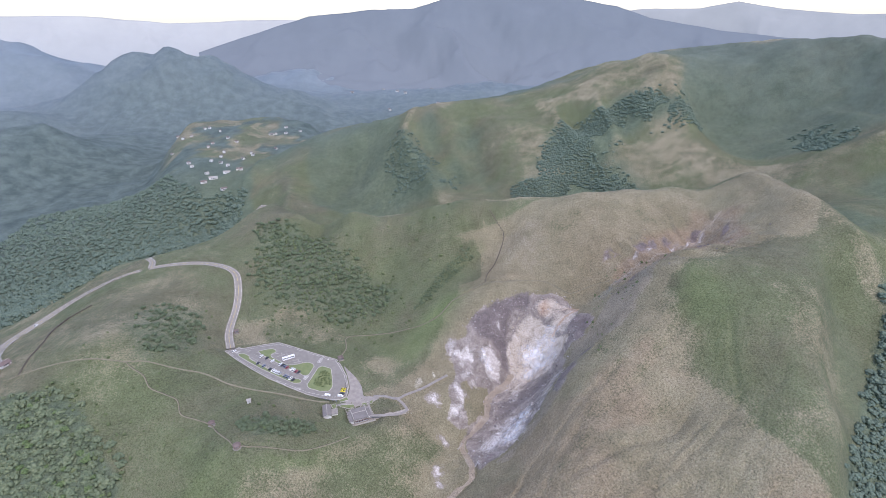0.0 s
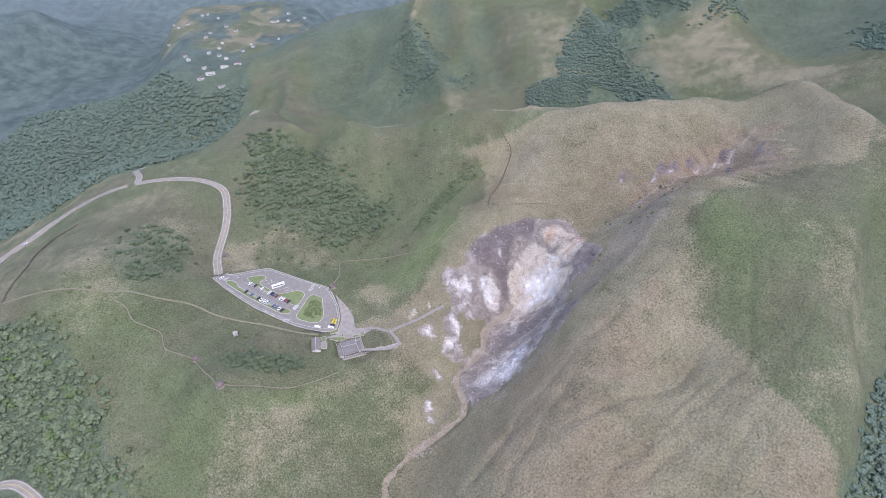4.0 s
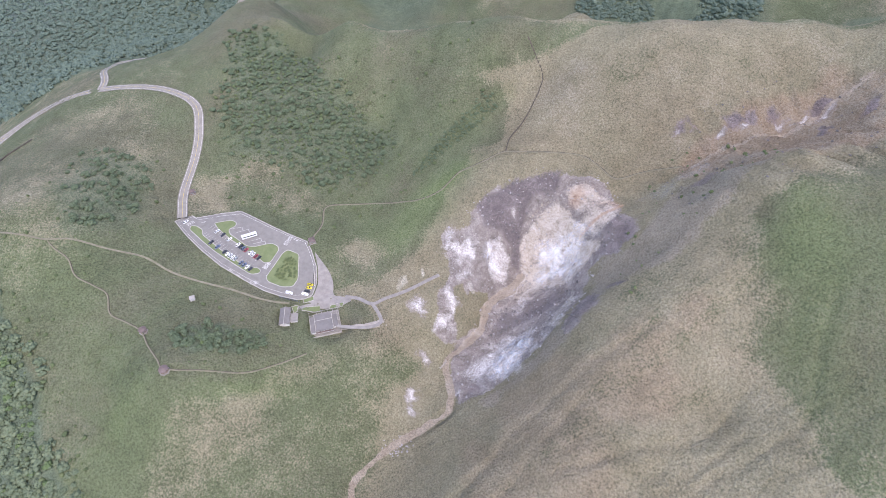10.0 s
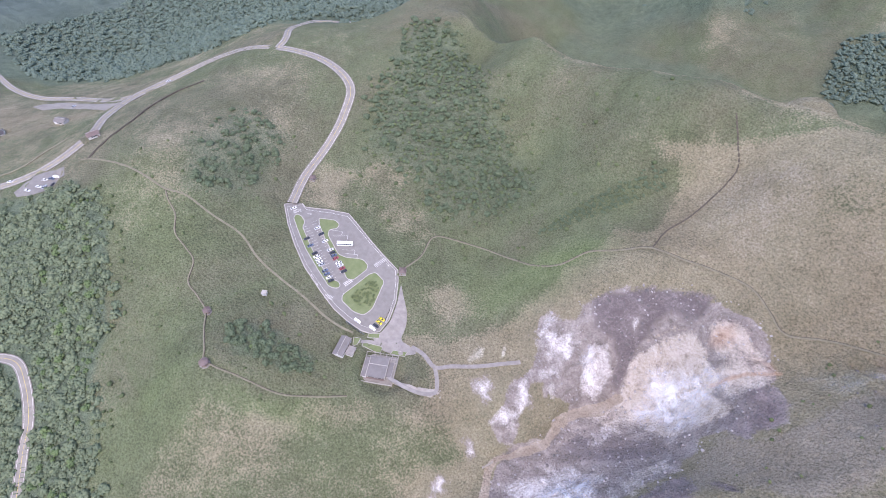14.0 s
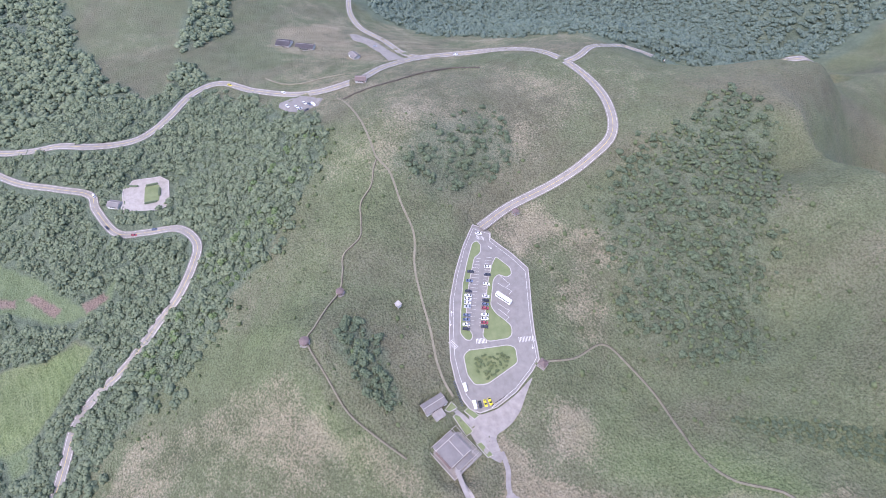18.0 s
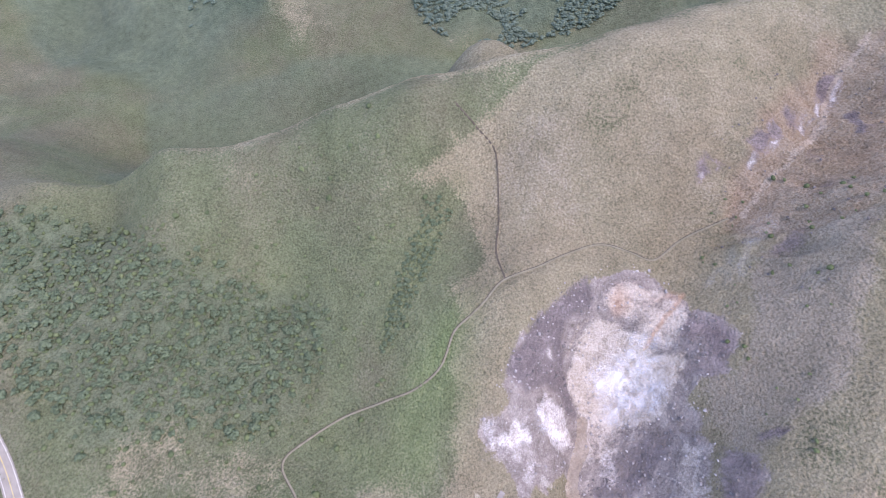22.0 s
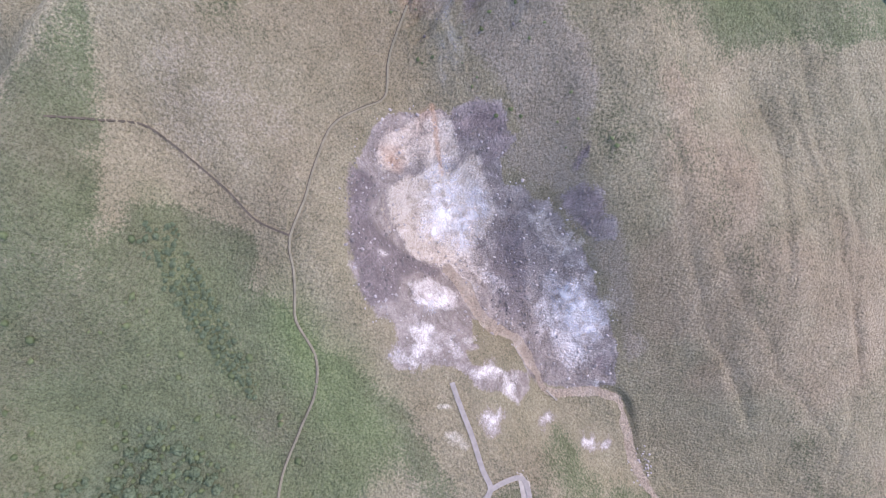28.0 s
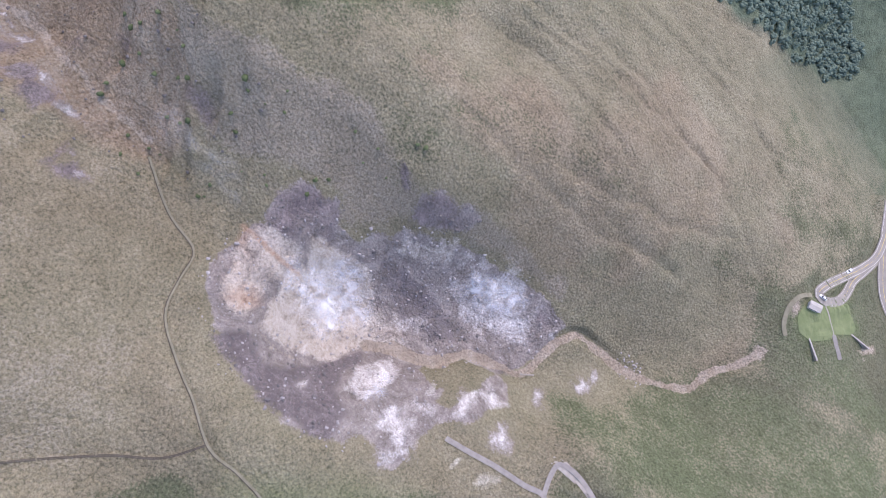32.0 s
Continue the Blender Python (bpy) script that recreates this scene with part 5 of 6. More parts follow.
put_car("white", -52, 5, 60)
for x, y, c, turn in ((-233, -89, "white", 20), (-229, -82, "white", 25), (-232, -75, "white", 30), (-229, -71.5, "blue", 30), (-227, -68.5, "van", 30), (-225, -80, "silver", 110), (-222, -75, "black", 110)):
    put_car(c, x, y, turn, ground_at(x, y) + 0.25)


def on_road(colour, name, k, side=1.6):
    line, z = LINES[name], GRADE[name]
    d = line[k + 1] - line[k]
    t = math.degrees(math.atan2(d[1], d[0]))
    u = np.array([-d[1], d[0]]) / np.hypot(*d)
    put_car(colour, *(line[k] + u * side), t if side < 0 else t + 180, z[k] + 0.3)


for c, name, k, side in (("white", "valley_road", 47, 1.5), ("black", "valley_road", 60, -1.5), ("yellow", "summit_road", 238, 1.6), ("white", "summit_road", 215, -1.6), ("blue", "valley_road", 76, 1.4), ("white", "north_road", 60, 1.4), ("red", "valley_road", 70, -1.5), ("white", "summit_road", 140, 1.6)):
    on_road(c, name, min(k, len(LINES[name]) - 3), side)


# ---- scooters beside the car park ----
def scooter():
    ob = new("scooter")
    part("body", shell([(-0.55, 0.12, 0.35, 0.72), (-0.1, 0.17, 0.3, 0.7), (0.15, 0.16, 0.25, 0.4), (0.4, 0.17, 0.25, 0.5)]), MAT_BLUE, ob)
    part("front_shield", box(bmesh.new(), 0.5, 0, 0.35, 0.1, 0.36, 0.6, 0.03), MAT_BLUE, ob)
    part("seat", box(bmesh.new(), -0.28, 0, 0.72, 0.62, 0.28, 0.1, 0.04), MAT_TYRE, ob, "black seat")
    part("handlebar", box(bmesh.new(), 0.48, 0, 0.98, 0.06, 0.66, 0.06, 0.02), MAT_METAL, ob)
    for x in (-0.55, 0.65):
        bm = bmesh.new()
        bmesh.ops.create_cone(bm, cap_ends=True, segments=12, radius1=0.24, radius2=0.24, depth=0.12, matrix=pose(x, 0, 0.24, 90, 0, 0))
        part("wheel", bm, MAT_TYRE, ob)
    return tagged(ob, "dark parked scooter on the verge of the car park", "scooter", "row of parked scooters")


first_scooter = stand(scooter(), 36, -46.6, ground_at(36, -46.6) + 0.05, 80)
for k in range(1, 13):
    x, y = 36 + 1.15 * k, -46.6 - 0.02 * k
    copy_thing(first_scooter, pose(x, y, ground_at(x, y) + 0.05, 0, 0, 80 + (k * 29 % 9) - 4))


# ---- buildings ----
def gable(bm, w, d, z, rise, over=0.4, thick=0.18):
    """A pitched roof whose ridge runs along x."""
    hw, hd = w / 2 + over, d / 2 + over
    for s in (-1, 1):
        q = [(-hw, 0, z + rise), (hw, 0, z + rise), (hw, s * hd, z - 0.15), (-hw, s * hd, z - 0.15)]
        top = [bm.verts.new(v) for v in q]
        low = [bm.verts.new((v[0], v[1], v[2] - thick)) for v in q]
        bm.faces.new(top)
        bm.faces.new(low[::-1])
        for k in range(4):
            bm.faces.new((top[k], low[k], low[(k + 1) % 4], top[(k + 1) % 4]))
    bmesh.ops.recalc_face_normals(bm, faces=bm.faces)
    return bm


def hip(bm, sides, r, z, rise, thick=0.15):
    """A tented roof with that many sides."""
    top = bm.verts.new((0, 0, z + rise))
    ring = [bm.verts.new((r * math.cos(2 * math.pi * (k + 0.5) / sides), r * math.sin(2 * math.pi * (k + 0.5) / sides), z)) for k in range(sides)]
    low = [bm.verts.new((v.co.x, v.co.y, z - thick)) for v in ring]
    for k in range(sides):
        j = (k + 1) % sides
        bm.faces.new((top, ring[k], ring[j]))
        bm.faces.new((ring[k], low[k], low[j], ring[j]))
    bm.faces.new(low[::-1])
    bmesh.ops.recalc_face_normals(bm, faces=bm.faces)
    return bm


def wall_windows(ob, n, w, y, z, h=1.2, gap=0.5):
    step = w / n
    for k in range(n):
        part("window", box(bmesh.new(), -w / 2 + step * (k + 0.5), y, z, step - gap, 0.12, h, 0.02), MAT_GLASS, ob)


def house(label, w, d, h, rise, roof_mat, windows=3, category="house", chimney=False):
    ob = new("house")
    part("wall", box(bmesh.new(), 0, 0, -1.0, w, d, h + 1.0, 0.04), MAT_WALL, ob)
    part("roof", gable(bmesh.new(), w, d, h, rise), roof_mat, ob)
    part("ridge_cap", box(bmesh.new(), 0, 0, h + rise - 0.06, w + 0.8, 0.35, 0.16, 0.04), MAT_KERB, ob)
    part("door", box(bmesh.new(), w * 0.3, -d / 2 - 0.02, 0, 1.0, 0.12, 2.1, 0.02), MAT_WOOD, ob)
    for s in (-1, 1):
        wall_windows(ob, windows, w * (0.5 if s < 0 else 0.9), s * (d / 2 + 0.01), 1.0)
        part("barge_board", box(bmesh.new(), s * (w / 2 + 0.42), 0, h - 0.1, 0.12, d + 0.8, 0.22, 0.02), MAT_KERB, ob)
    return tagged(ob, label, category)


def visitor_centre():
    ob = new("visitor_centre")
    part("terrace", box(bmesh.new(), 0, 0, -3.0, 21, 20, 3.1, 0.1), MAT_PAVING, ob, "grey paved terrace")
    part("wall", box(bmesh.new(), -0.6, -0.4, 0.1, 11, 13.4, 3.3, 0.05), MAT_WALL, ob)
    part("roof", box(bmesh.new(), -0.6, 3.95, 3.5, 11.6, 5.2, 0.45, 0.06), MAT_ROOF, ob, "slate grey roof")
    part("roof", box(bmesh.new(), -0.6, -3.2, 3.4, 11.6, 8.6, 0.45, 0.06), MAT_ROOF, ob, "slate grey roof")
    part("roof_ridge", box(bmesh.new(), -0.6, 1.2, 3.5, 12, 0.4, 0.62, 0.04), MAT_KERB, ob, "white roof ridge")
    for x in (-6.6, 5.4):
        part("fascia", box(bmesh.new(), x, -0.4, 3.3, 0.35, 14.4, 0.8, 0.04), MAT_KERB, ob, "white roof fascia")
    part("wing", box(bmesh.new(), -8.2, -0.6, 0.1, 2.7, 12.6, 2.5, 0.05), MAT_WALL, ob)
    part("wing_roof", box(bmesh.new(), -8.3, -0.6, 2.6, 2.9, 13.4, 0.3, 0.05), MAT_ROOF, ob, "lower grey wing roof")
    part("wing", box(bmesh.new(), 7.1, -0.5, 0.1, 2.8, 9.4, 2.5, 0.05), MAT_WALL, ob)
    part("wing_roof", box(bmesh.new(), 7.2, -0.5, 2.6, 3.2, 10.2, 0.3, 0.05), MAT_ROOF, ob, "lower grey wing roof")
    for x in (-9.9, 9.0, 10.3):
        part("pergola_rail", box(bmesh.new(), x, 0.5, 2.7, 0.24, 17, 0.24, 0.03), MAT_KERB, ob, "white pergola rail")
    for y in (7.0, 9.7):
        part("pergola_rail", box(bmesh.new(), 0, y, 2.75, 20.4, 0.24, 0.24, 0.03), MAT_KERB, ob, "white pergola rail")
    for x in (-9.9, -5.0, -1.3, 2.8, 6.4, 10.3):
        part("pergola_beam", box(bmesh.new(), x, 8.35, 2.5, 0.25, 3.2, 0.25, 0.03), MAT_KERB, ob, "white pergola beam")
        for y in (7.0, 9.7):
            part("pergola_post", box(bmesh.new(), x, y, 0.1, 0.3, 0.3, 2.65, 0.03), MAT_KERB, ob)
    for y in (4.4, -0.5, -5.4):
        part("pergola_beam", box(bmesh.new(), 9.65, y, 2.5, 1.5, 0.22, 0.22, 0.03), MAT_KERB, ob, "white pergola beam")
    part("veranda_roof", box(bmesh.new(), -0.6, -8.0, 2.7, 11.6, 1.1, 0.16, 0.03), MAT_ROOF_RED, ob, "dark veranda roof")
    for s, n in ((-7.13, 5), (6.33, 4)):
        wall_windows(ob, n, 10.6, s, 0.9, 1.7)
    part("door", box(bmesh.new(), 2, 6.42, 0.1, 2.2, 0.1, 2.3, 0.02), MAT_GLASS, ob)
    for x, y, w, d in ((0, -9.8, 21, 0.25), (-10.3, 0, 0.25, 20), (10.3, 0, 0.25, 20)):
        part("balustrade", box(bmesh.new(), x, y, 0.1, w, d, 1.0, 0.03), MAT_KERB, ob, "pale terrace balustrade")
    return tagged(ob, "low grey flat-roofed visitor centre with pale terrace", "visitor centre")


stand(visitor_centre(), 71.3, -59.6, -16.4, 22)
hut = house("small grey gabled annexe with white barge boards", 13, 6.5, 3.0, 1.5, MAT_ROOF, 3, "annexe")
stand(hut, 44.6, -61.8, -11.5, 103)
porch = new("porch_block")
part("wall", box(bmesh.new(), 0, 0, -1, 6, 4.5, 3.6, 0.05), MAT_WALL, porch)
part("roof", box(bmesh.new(), 0, 0, 2.6, 6.8, 5.2, 0.3, 0.05), MAT_PAVING, porch, "pale flat roof")
part("door", box(bmesh.new(), 0, -2.28, 0, 1.2, 0.1, 2.1, 0.02), MAT_WOOD, porch)
stand(tagged(porch, "pale flat-roofed block beside the gabled annexe", "outbuilding"), 50.8, -61.2, -12.6, 103)
for name, o, mat, label, thick in (
        ("forecourt", [(54, -44.6), (64, -48), (72, -46.4), (81, -43), (86, -38.5), (81, -36.6), (71, -36), (69, -26), (64.5, -18), (56, -10), (49.5, -3.2), (55.2, -16), (58.7, -29), (58.2, -39.4)], MAT_PAVING, "pale paved forecourt before the visitor centre", 1.5),
        ("entrance_path", [(50, -54), (57, -49.5), (62, -45.8), (60, -44.8), (55, -47.5), (48.5, -52)], MAT_PAVING, "pale paved path between the buildings", 0.8),
        ("planting_bed", [(54.0, -54.0), (53.0, -51.0), (64.0, -46.0), (65.0, -50.0)], MAT_LAWN, "green planted bed beside the visitor centre", 0.8),
        ("planting_bed", [(53.0, -47.0), (52.0, -44.0), (58.0, -40.0), (59.0, -43.0)], MAT_LAWN, "green planted bed beside the visitor centre", 0.8),
        ("planting_bed", [(71.0, -47.0), (71.0, -44.0), (80.0, -41.0), (80.0, -44.0)], MAT_LAWN, "green planted bed beside the visitor centre", 0.8),
        ("planting_bed", [(49.0, -57.0), (46.0, -52.0), (50.0, -50.0), (51.0, -55.0)], MAT_LAWN, "green planted bed beside the visitor centre", 0.8),
        ("viewing_terrace", [(100, -61.5), (109, -59), (114, -55), (112, -51.5), (107, -54), (99, -57.5)], MAT_CONCRETE, "pale concrete viewing terrace above the fumaroles", 1.6),
        ("footway", [(84, -63), (84, -61), (100, -58), (100, -60.5)], MAT_CONCRETE, "pale concrete footway to the viewing terrace", 1.2)):
    lift = lambda x, y: max(ground_at(x, y), pad_height(x, y) - 2.0 if x < 75 else -99) + 0.25
    slab = tagged(link(name, sheet(rounded(o, 3.0) if name == "forecourt" else o, lift, 0.06 if name == "planting_bed" else 0.0, thick, 3.0), mat), label, "planting bed" if name == "planting_bed" else "paving", kind="structure")
    if name == "planting_bed":
        loop = edge_loop(o)
        part("kerb", ribbon(loop, [lift(*q) for q in loop], 0.35, 0.16, 0.0, 0.8), MAT_KERB, slab, "pale concrete kerb")

low_wall = new("low_wall")
part("wall", box(bmesh.new(), 0, 0, -0.6, 11.4, 0.5, 1.5, 0.05), MAT_WALL, low_wall)
part("coping", box(bmesh.new(), 0, 0, 0.9, 11.6, 0.7, 0.14, 0.03), MAT_KERB, low_wall, "pale coping")
for k in range(4):
    part("sign_panel", box(bmesh.new(), -4.5 + 2.6 * k, 0.6, 0.3, 1.8, 0.1, 1.4, 0.02), MAT_GLASS, low_wall, "dark notice panel")
stand(tagged(low_wall, "low white wall with dark notice panels beside the forecourt", "wall"), 55.5, -26.5, on_lot(55.5, -26.5), 105)


def shelter(label, sides, r, roof_mat):
    ob = new("pavilion")
    part("deck", hip(bmesh.new(), sides, r * 1.05, 0.3, 0.02, 1.2), MAT_PAVING, ob, "round paved deck")
    part("roof", hip(bmesh.new(), sides, r, 2.9, 1.3), roof_mat, ob, "tented brown roof")
    for k in range(sides):
        a = 2 * math.pi * (k + 0.5) / sides
        part("post", box(bmesh.new(), r * 0.8 * math.cos(a), r * 0.8 * math.sin(a), 0.2, 0.2, 0.2, 2.7, 0.02), MAT_WOOD, ob)
        if k:
            part("bench", box(bmesh.new(), r * 0.62 * math.cos(a + 0.5), r * 0.62 * math.sin(a + 0.5), 0.32, 0.5, 1.0, 0.42, 0.04, math.degrees(a + 0.5)), MAT_WOOD, ob)
    part("finial", box(bmesh.new(), 0, 0, 4.1, 0.25, 0.25, 0.5, 0.05), MAT_WOOD, ob)
    return tagged(ob, label, "pavilion")


stand(shelter("six-sided brown timber pavilion on the grassy slope", 6, 2.7, MAT_ROOF_RED), -36, -93, 4.7, 10)
stand(shelter("eight-sided brown timber pavilion where the trail bends", 8, 3.0, MAT_ROOF_RED), -7.5, -120, 8.1, 0)
stand(shelter("square brown roofed trailhead shelter beside the car park", 4, 3.4, MAT_ROOF_RED), 46, 4, -4.5, 30)
stand(shelter("square brown roofed roadside shelter in the grass", 4, 2.9, MAT_ROOF_RED), -60, 36, 4.3, 15)
kiosk = new("transformer_kiosk")
part("body", box(bmesh.new(), 0, 0, -0.8, 3.0, 2.6, 3.2, 0.08), MAT_WALL, kiosk)
part("roof", box(bmesh.new(), 0, 0, 2.4, 3.6, 3.2, 0.25, 0.05), MAT_KERB, kiosk, "pale flat concrete roof")
part("door", box(bmesh.new(), 0.3, -1.33, 0, 1.0, 0.08, 2.0, 0.02), MAT_METAL, kiosk)
stand(tagged(kiosk, "small pale concrete utility kiosk alone in the grass", "kiosk"), -18, -62, 0.5, 25)
stand(house("brown-roofed roadside booth with pale walls", 9, 7, 2.8, 1.6, MAT_ROOF_RED, 3, "booth"), -240, -24, 9.6, 70)
stand(house("grey-roofed toilet block beside the small car park", 9, 6.5, 2.8, 1.5, MAT_ROOF, 3, "outbuilding"), -203, -236, -31.4, 60)
for x, y, w, d, turn in ((-404, -70, 15, 12, 60), (-384, -62, 9, 8, 60), (-390, -50, 19, 9, 62), (-372, -45, 13, 7, 70)):
    stand(house("dark-roofed low mountain lodge on the grassy shoulder", w, d, 3.2, 2.0, MAT_ROOF_DARK, 4, "lodge"), x, y, -38.9, turn)
stand(house("small grey roadside house beside the fork", 10, 7, 3.0, 1.6, MAT_ROOF, 2), -330, -10, -22.9, 20)
lawn_hut = house("small pale-roofed hut on the mown lawn", 6.5, 4.5, 2.6, 0.6, MAT_KERB, 2, "hut")
stand(lawn_hut, 116, -240, -48.4, 35)
for x, y, turn in ((96, -227, -16), (86, -262, 20)):
    wall = new("retaining_wall")
    part("wall", box(bmesh.new(), 0, 0, -1.5, 15, 0.7, 3.0, 0.05), MAT_CONCRETE, wall)
    part("coping", box(bmesh.new(), 0, 0, 1.5, 15.2, 0.9, 0.2, 0.04), MAT_KERB, wall)
    stand(tagged(wall, "pale concrete check wall beside the lawn", "retaining wall", "walls by the lawn"), x, y, ground_at(x, y), turn)
small_lot = [(-216, -229), (-224, -221), (-222, -201), (-215, -195), (-186, -196), (-184, -204), (-193, -231)]
tagged(link("small_car_park", sheet(small_lot, ground_at, 0.3, 0.8, 4.0), MAT_CONCRETE), "small pale concrete car park among the trees", "car park", kind="structure")
island = tagged(link("traffic_island", sheet(rounded([(-214, -213), (-213, -202), (-194, -203), (-195, -214)]), ground_at, 0.5, 0.4, 3.0), MAT_LAWN), "small grass island in the pale car park", "traffic island", "islands of the small car park")
edge_small = edge_loop(small_lot)
part("kerb", ribbon(edge_small, [ground_at(*q) for q in edge_small], 0.7, 0.5, 0.0, 0.9), MAT_KERB, bpy.data.objects["small_car_park"], "pale concrete kerb")
for x, y, turn in ((-214.3, -207.5, 88), (-194, -209, 88), (-204, -202.2, -3), (-217.5, -222, 70)):
    hedge = bmesh.new()
    box(hedge, 0, 0, -0.2, 9.5, 1.8, 1.6, 0.5)
    hedge_ob = link("hedge", hedge, MAT_THICKET)
    stand(tagged(hedge_ob, "clipped dark green hedge round the small car park island", "hedge", "hedges of the small car park"), x, y, ground_at(x, y) + 0.45, turn)
tagged(link("lay_by", sheet([(-248, -94), (-240, -96), (-226, -90), (-218, -78), (-216, -66), (-226, -60), (-238, -66), (-246, -80)], ground_at, 0.3, 0.8, 4.0), MAT_ASPHALT), "grey asphalt lay-by beside the road", "lay-by", kind="structure")
lawn_edge = rounded([*LAWN], 2.0)
lawn = tagged(link("lawn", sheet(lawn_edge, ground_at, 0.35, 0.5, 3.0), MAT_LAWN), "mown green lawn beside the loop road", "lawn", kind="structure")
for name, pts, wide, mat, label in (("lawn_path", [(115, -251), (106, -249), (96, -246)], 0.7, MAT_CONCRETE, "thin pale path across the lawn"), ("footbridge", [(96, -246), (89, -244), (82, -242)], 2.4, MAT_PAVING, "grey concrete footbridge over the stream bed"),
                                    ("lawn_track", [(122, -246), (125, -235), (122, -225), (115, -218), (109, -216)], 2.6, MAT_PATH, "brown trodden track round the lawn")):
    c = curve_through(pts, 2.0)
    tagged(link(name, ribbon(c, grounds_at(c[:, 0], c[:, 1]), wide, 0.5, thick=0.9), mat), label, "path", kind="structure")
lot_side = [(-293, 15), (-281, 29), (-322, 32), (-377, 31), (-414, 24), (-434, 17), (-438, 8), (-409, 6), (-388, 16), (-341, 19)]
tagged(link("roadside_lot", sheet(lot_side, ground_at, 0.35, 0.9, 4.0), MAT_ROAD), "worn grey roadside parking strip beside the fork", "lay-by", kind="structure")
put_car("white", 118, -251.5, 20, ground_at(118, -251.5) + 0.3)
put_car("white", 123.6, -285, 95, ground_at(123.6, -285) + 0.3)
put_car("silver", -374, 22, 80, ground_at(-374, 22) + 0.36)
# check dam over the stream
dam = new("check_dam")
part("weir", box(bmesh.new(), 0, 0, -1.5, 7.5, 0.8, 2.4, 0.08), MAT_CONCRETE, dam)
for s in (-1, 1):
    part("pier", box(bmesh.new(), 3.4 * s, 0, -1.5, 0.9, 1.2, 3.0, 0.08), MAT_CONCRETE, dam)
stand(tagged(dam, "low pale concrete check dam across the stream", "dam"), 155, -66, ground_at(155, -66), 60)
# far village
VILLAGE = [(-352, 690, 16, 10, 30), (-338, 708, 22, 10, 20), (-318, 735, 18, 8, 10), (-292, 742, 16, 8, 10), (-372, 760, 10, 8, 60), (-420, 800, 9, 7, 10), (-440, 830, 10, 7, 40), (-395, 850, 9, 7, 70), (-350, 830, 9, 7, 0), (-300, 660, 16, 9, 40)]
for k, (x, y, w, d, turn) in enumerate(VILLAGE):
    stand(house("pale distant village house among trees", w, d, 5.0, 1.8, MAT_KERB if k % 3 else MAT_ROOF_RED, 3), x, y, ground_at(x, y) + 0.4, turn).scale = (0.8, 0.8, 0.8)
hamlet = [house("pale farmhouse on the terraced plateau", 8, 6, 3.6, 1.4, MAT_ROOF, 2), house("brown-roofed farmhouse on the terraced plateau", 8, 6, 3.4, 1.4, MAT_ROOF_RED, 2)]
placed = random.Random(31)
for k in range(46):
    # farms lie in knots on the plateau and thinly in the valley behind it
    cx, cy, r = ((-330, 900, 60), (-430, 1010, 80), (-300, 1080, 70), (-520, 1120, 70), (-250, 1500, 160), (60, 1900, 220), (-200, 2400, 260), (150, 2700, 260))[k % 8]
    x, y, turn = cx + placed.gauss(0, r * 0.6), cy + placed.gauss(0, r * 0.6), placed.uniform(0, 180)
    size = 1.0 if cy < 1300 else 1.7
    at = pose(x, y, ground_at(x, y) + 0.4, 0, 0, turn)
    if k < 2:
        hamlet[k].matrix_world = at
    else:
        copy_thing(hamlet[k % 2], at).scale = (size, size, size)


# ---- woods, shrubs and stones ----
rng = np.random.default_rng(7)


def lump(level, seed, lobes=1, rough=0.35, squash=0.8):
    """A ragged crown of one or more lobes, about 1 m in radius, standing on its foot."""
    bm = bmesh.new()
    r = random.Random(seed)
    for k in range(lobes):
        o = Vector((0, 0, 0.75)) if lobes == 1 else Vector((r.uniform(-0.5, 0.5), r.uniform(-0.5, 0.5), r.uniform(0.5, 0.95)))
        made = bmesh.ops.create_icosphere(bm, subdivisions=level, radius=1.0 if lobes == 1 else r.uniform(0.5, 0.75))["verts"]
        for v in made:
            q = v.co.normalized()
            v.co *= 1 + rough * noise.noise(q * 2.3 + Vector((seed * 3.1, k * 7.7, 0))) + rough * 0.9 * r.uniform(-0.5, 0.5)
            v.co.z *= squash
            v.co += o
    co = np.array([v.co[:] for v in bm.verts])
    fa = np.array([[v.index for v in f.verts] for f in bm.faces])
    bm.verts.ensure_lookup_table()
    bm.free()
    return co, fa


def leafy(clumps, seed, tall=1.0):
    """A crown of many small eight-sided leaf clumps round a dome, about 1 m in radius, with gaps and an uneven outline."""
    r = random.Random(seed)
    tips = [(1, 0, 0), (-1, 0, 0), (0, 1, 0), (0, -1, 0), (0, 0, 1), (0, 0, -1)]
    sides = [(0, 2, 4), (2, 1, 4), (1, 3, 4), (3, 0, 4), (2, 0, 5), (1, 2, 5), (3, 1, 5), (0, 3, 5)]
    verts, faces = [], []
    for k in range(clumps):
        up = 1 - (k + 0.5) / clumps * 1.1
        out = math.sqrt(max(0.0, 1 - up * up)) * r.uniform(0.55, 0.98)
        a = k * 2.39996 + r.uniform(-0.5, 0.5)
        o = Vector((out * math.cos(a), out * math.sin(a), (0.62 + 0.55 * up) * tall * r.uniform(0.88, 1.1)))
        size = r.uniform(0.36, 0.6) * (14 / clumps) ** 0.4
        turn = Matrix.Rotation(r.uniform(0, 6.28), 3, Vector((r.uniform(-1, 1), r.uniform(-1, 1), r.uniform(-1, 1))).normalized())
        base = len(verts)
        for tip in tips:
            q = turn @ Vector(tip) * size * r.uniform(0.75, 1.25)
            verts.append((q.x * 1.15 + o.x, q.y * 1.15 + o.y, q.z * 0.75 + o.z))
        faces += [[base + i for i in f] for f in sides]
    return np.array(verts), np.array(faces)


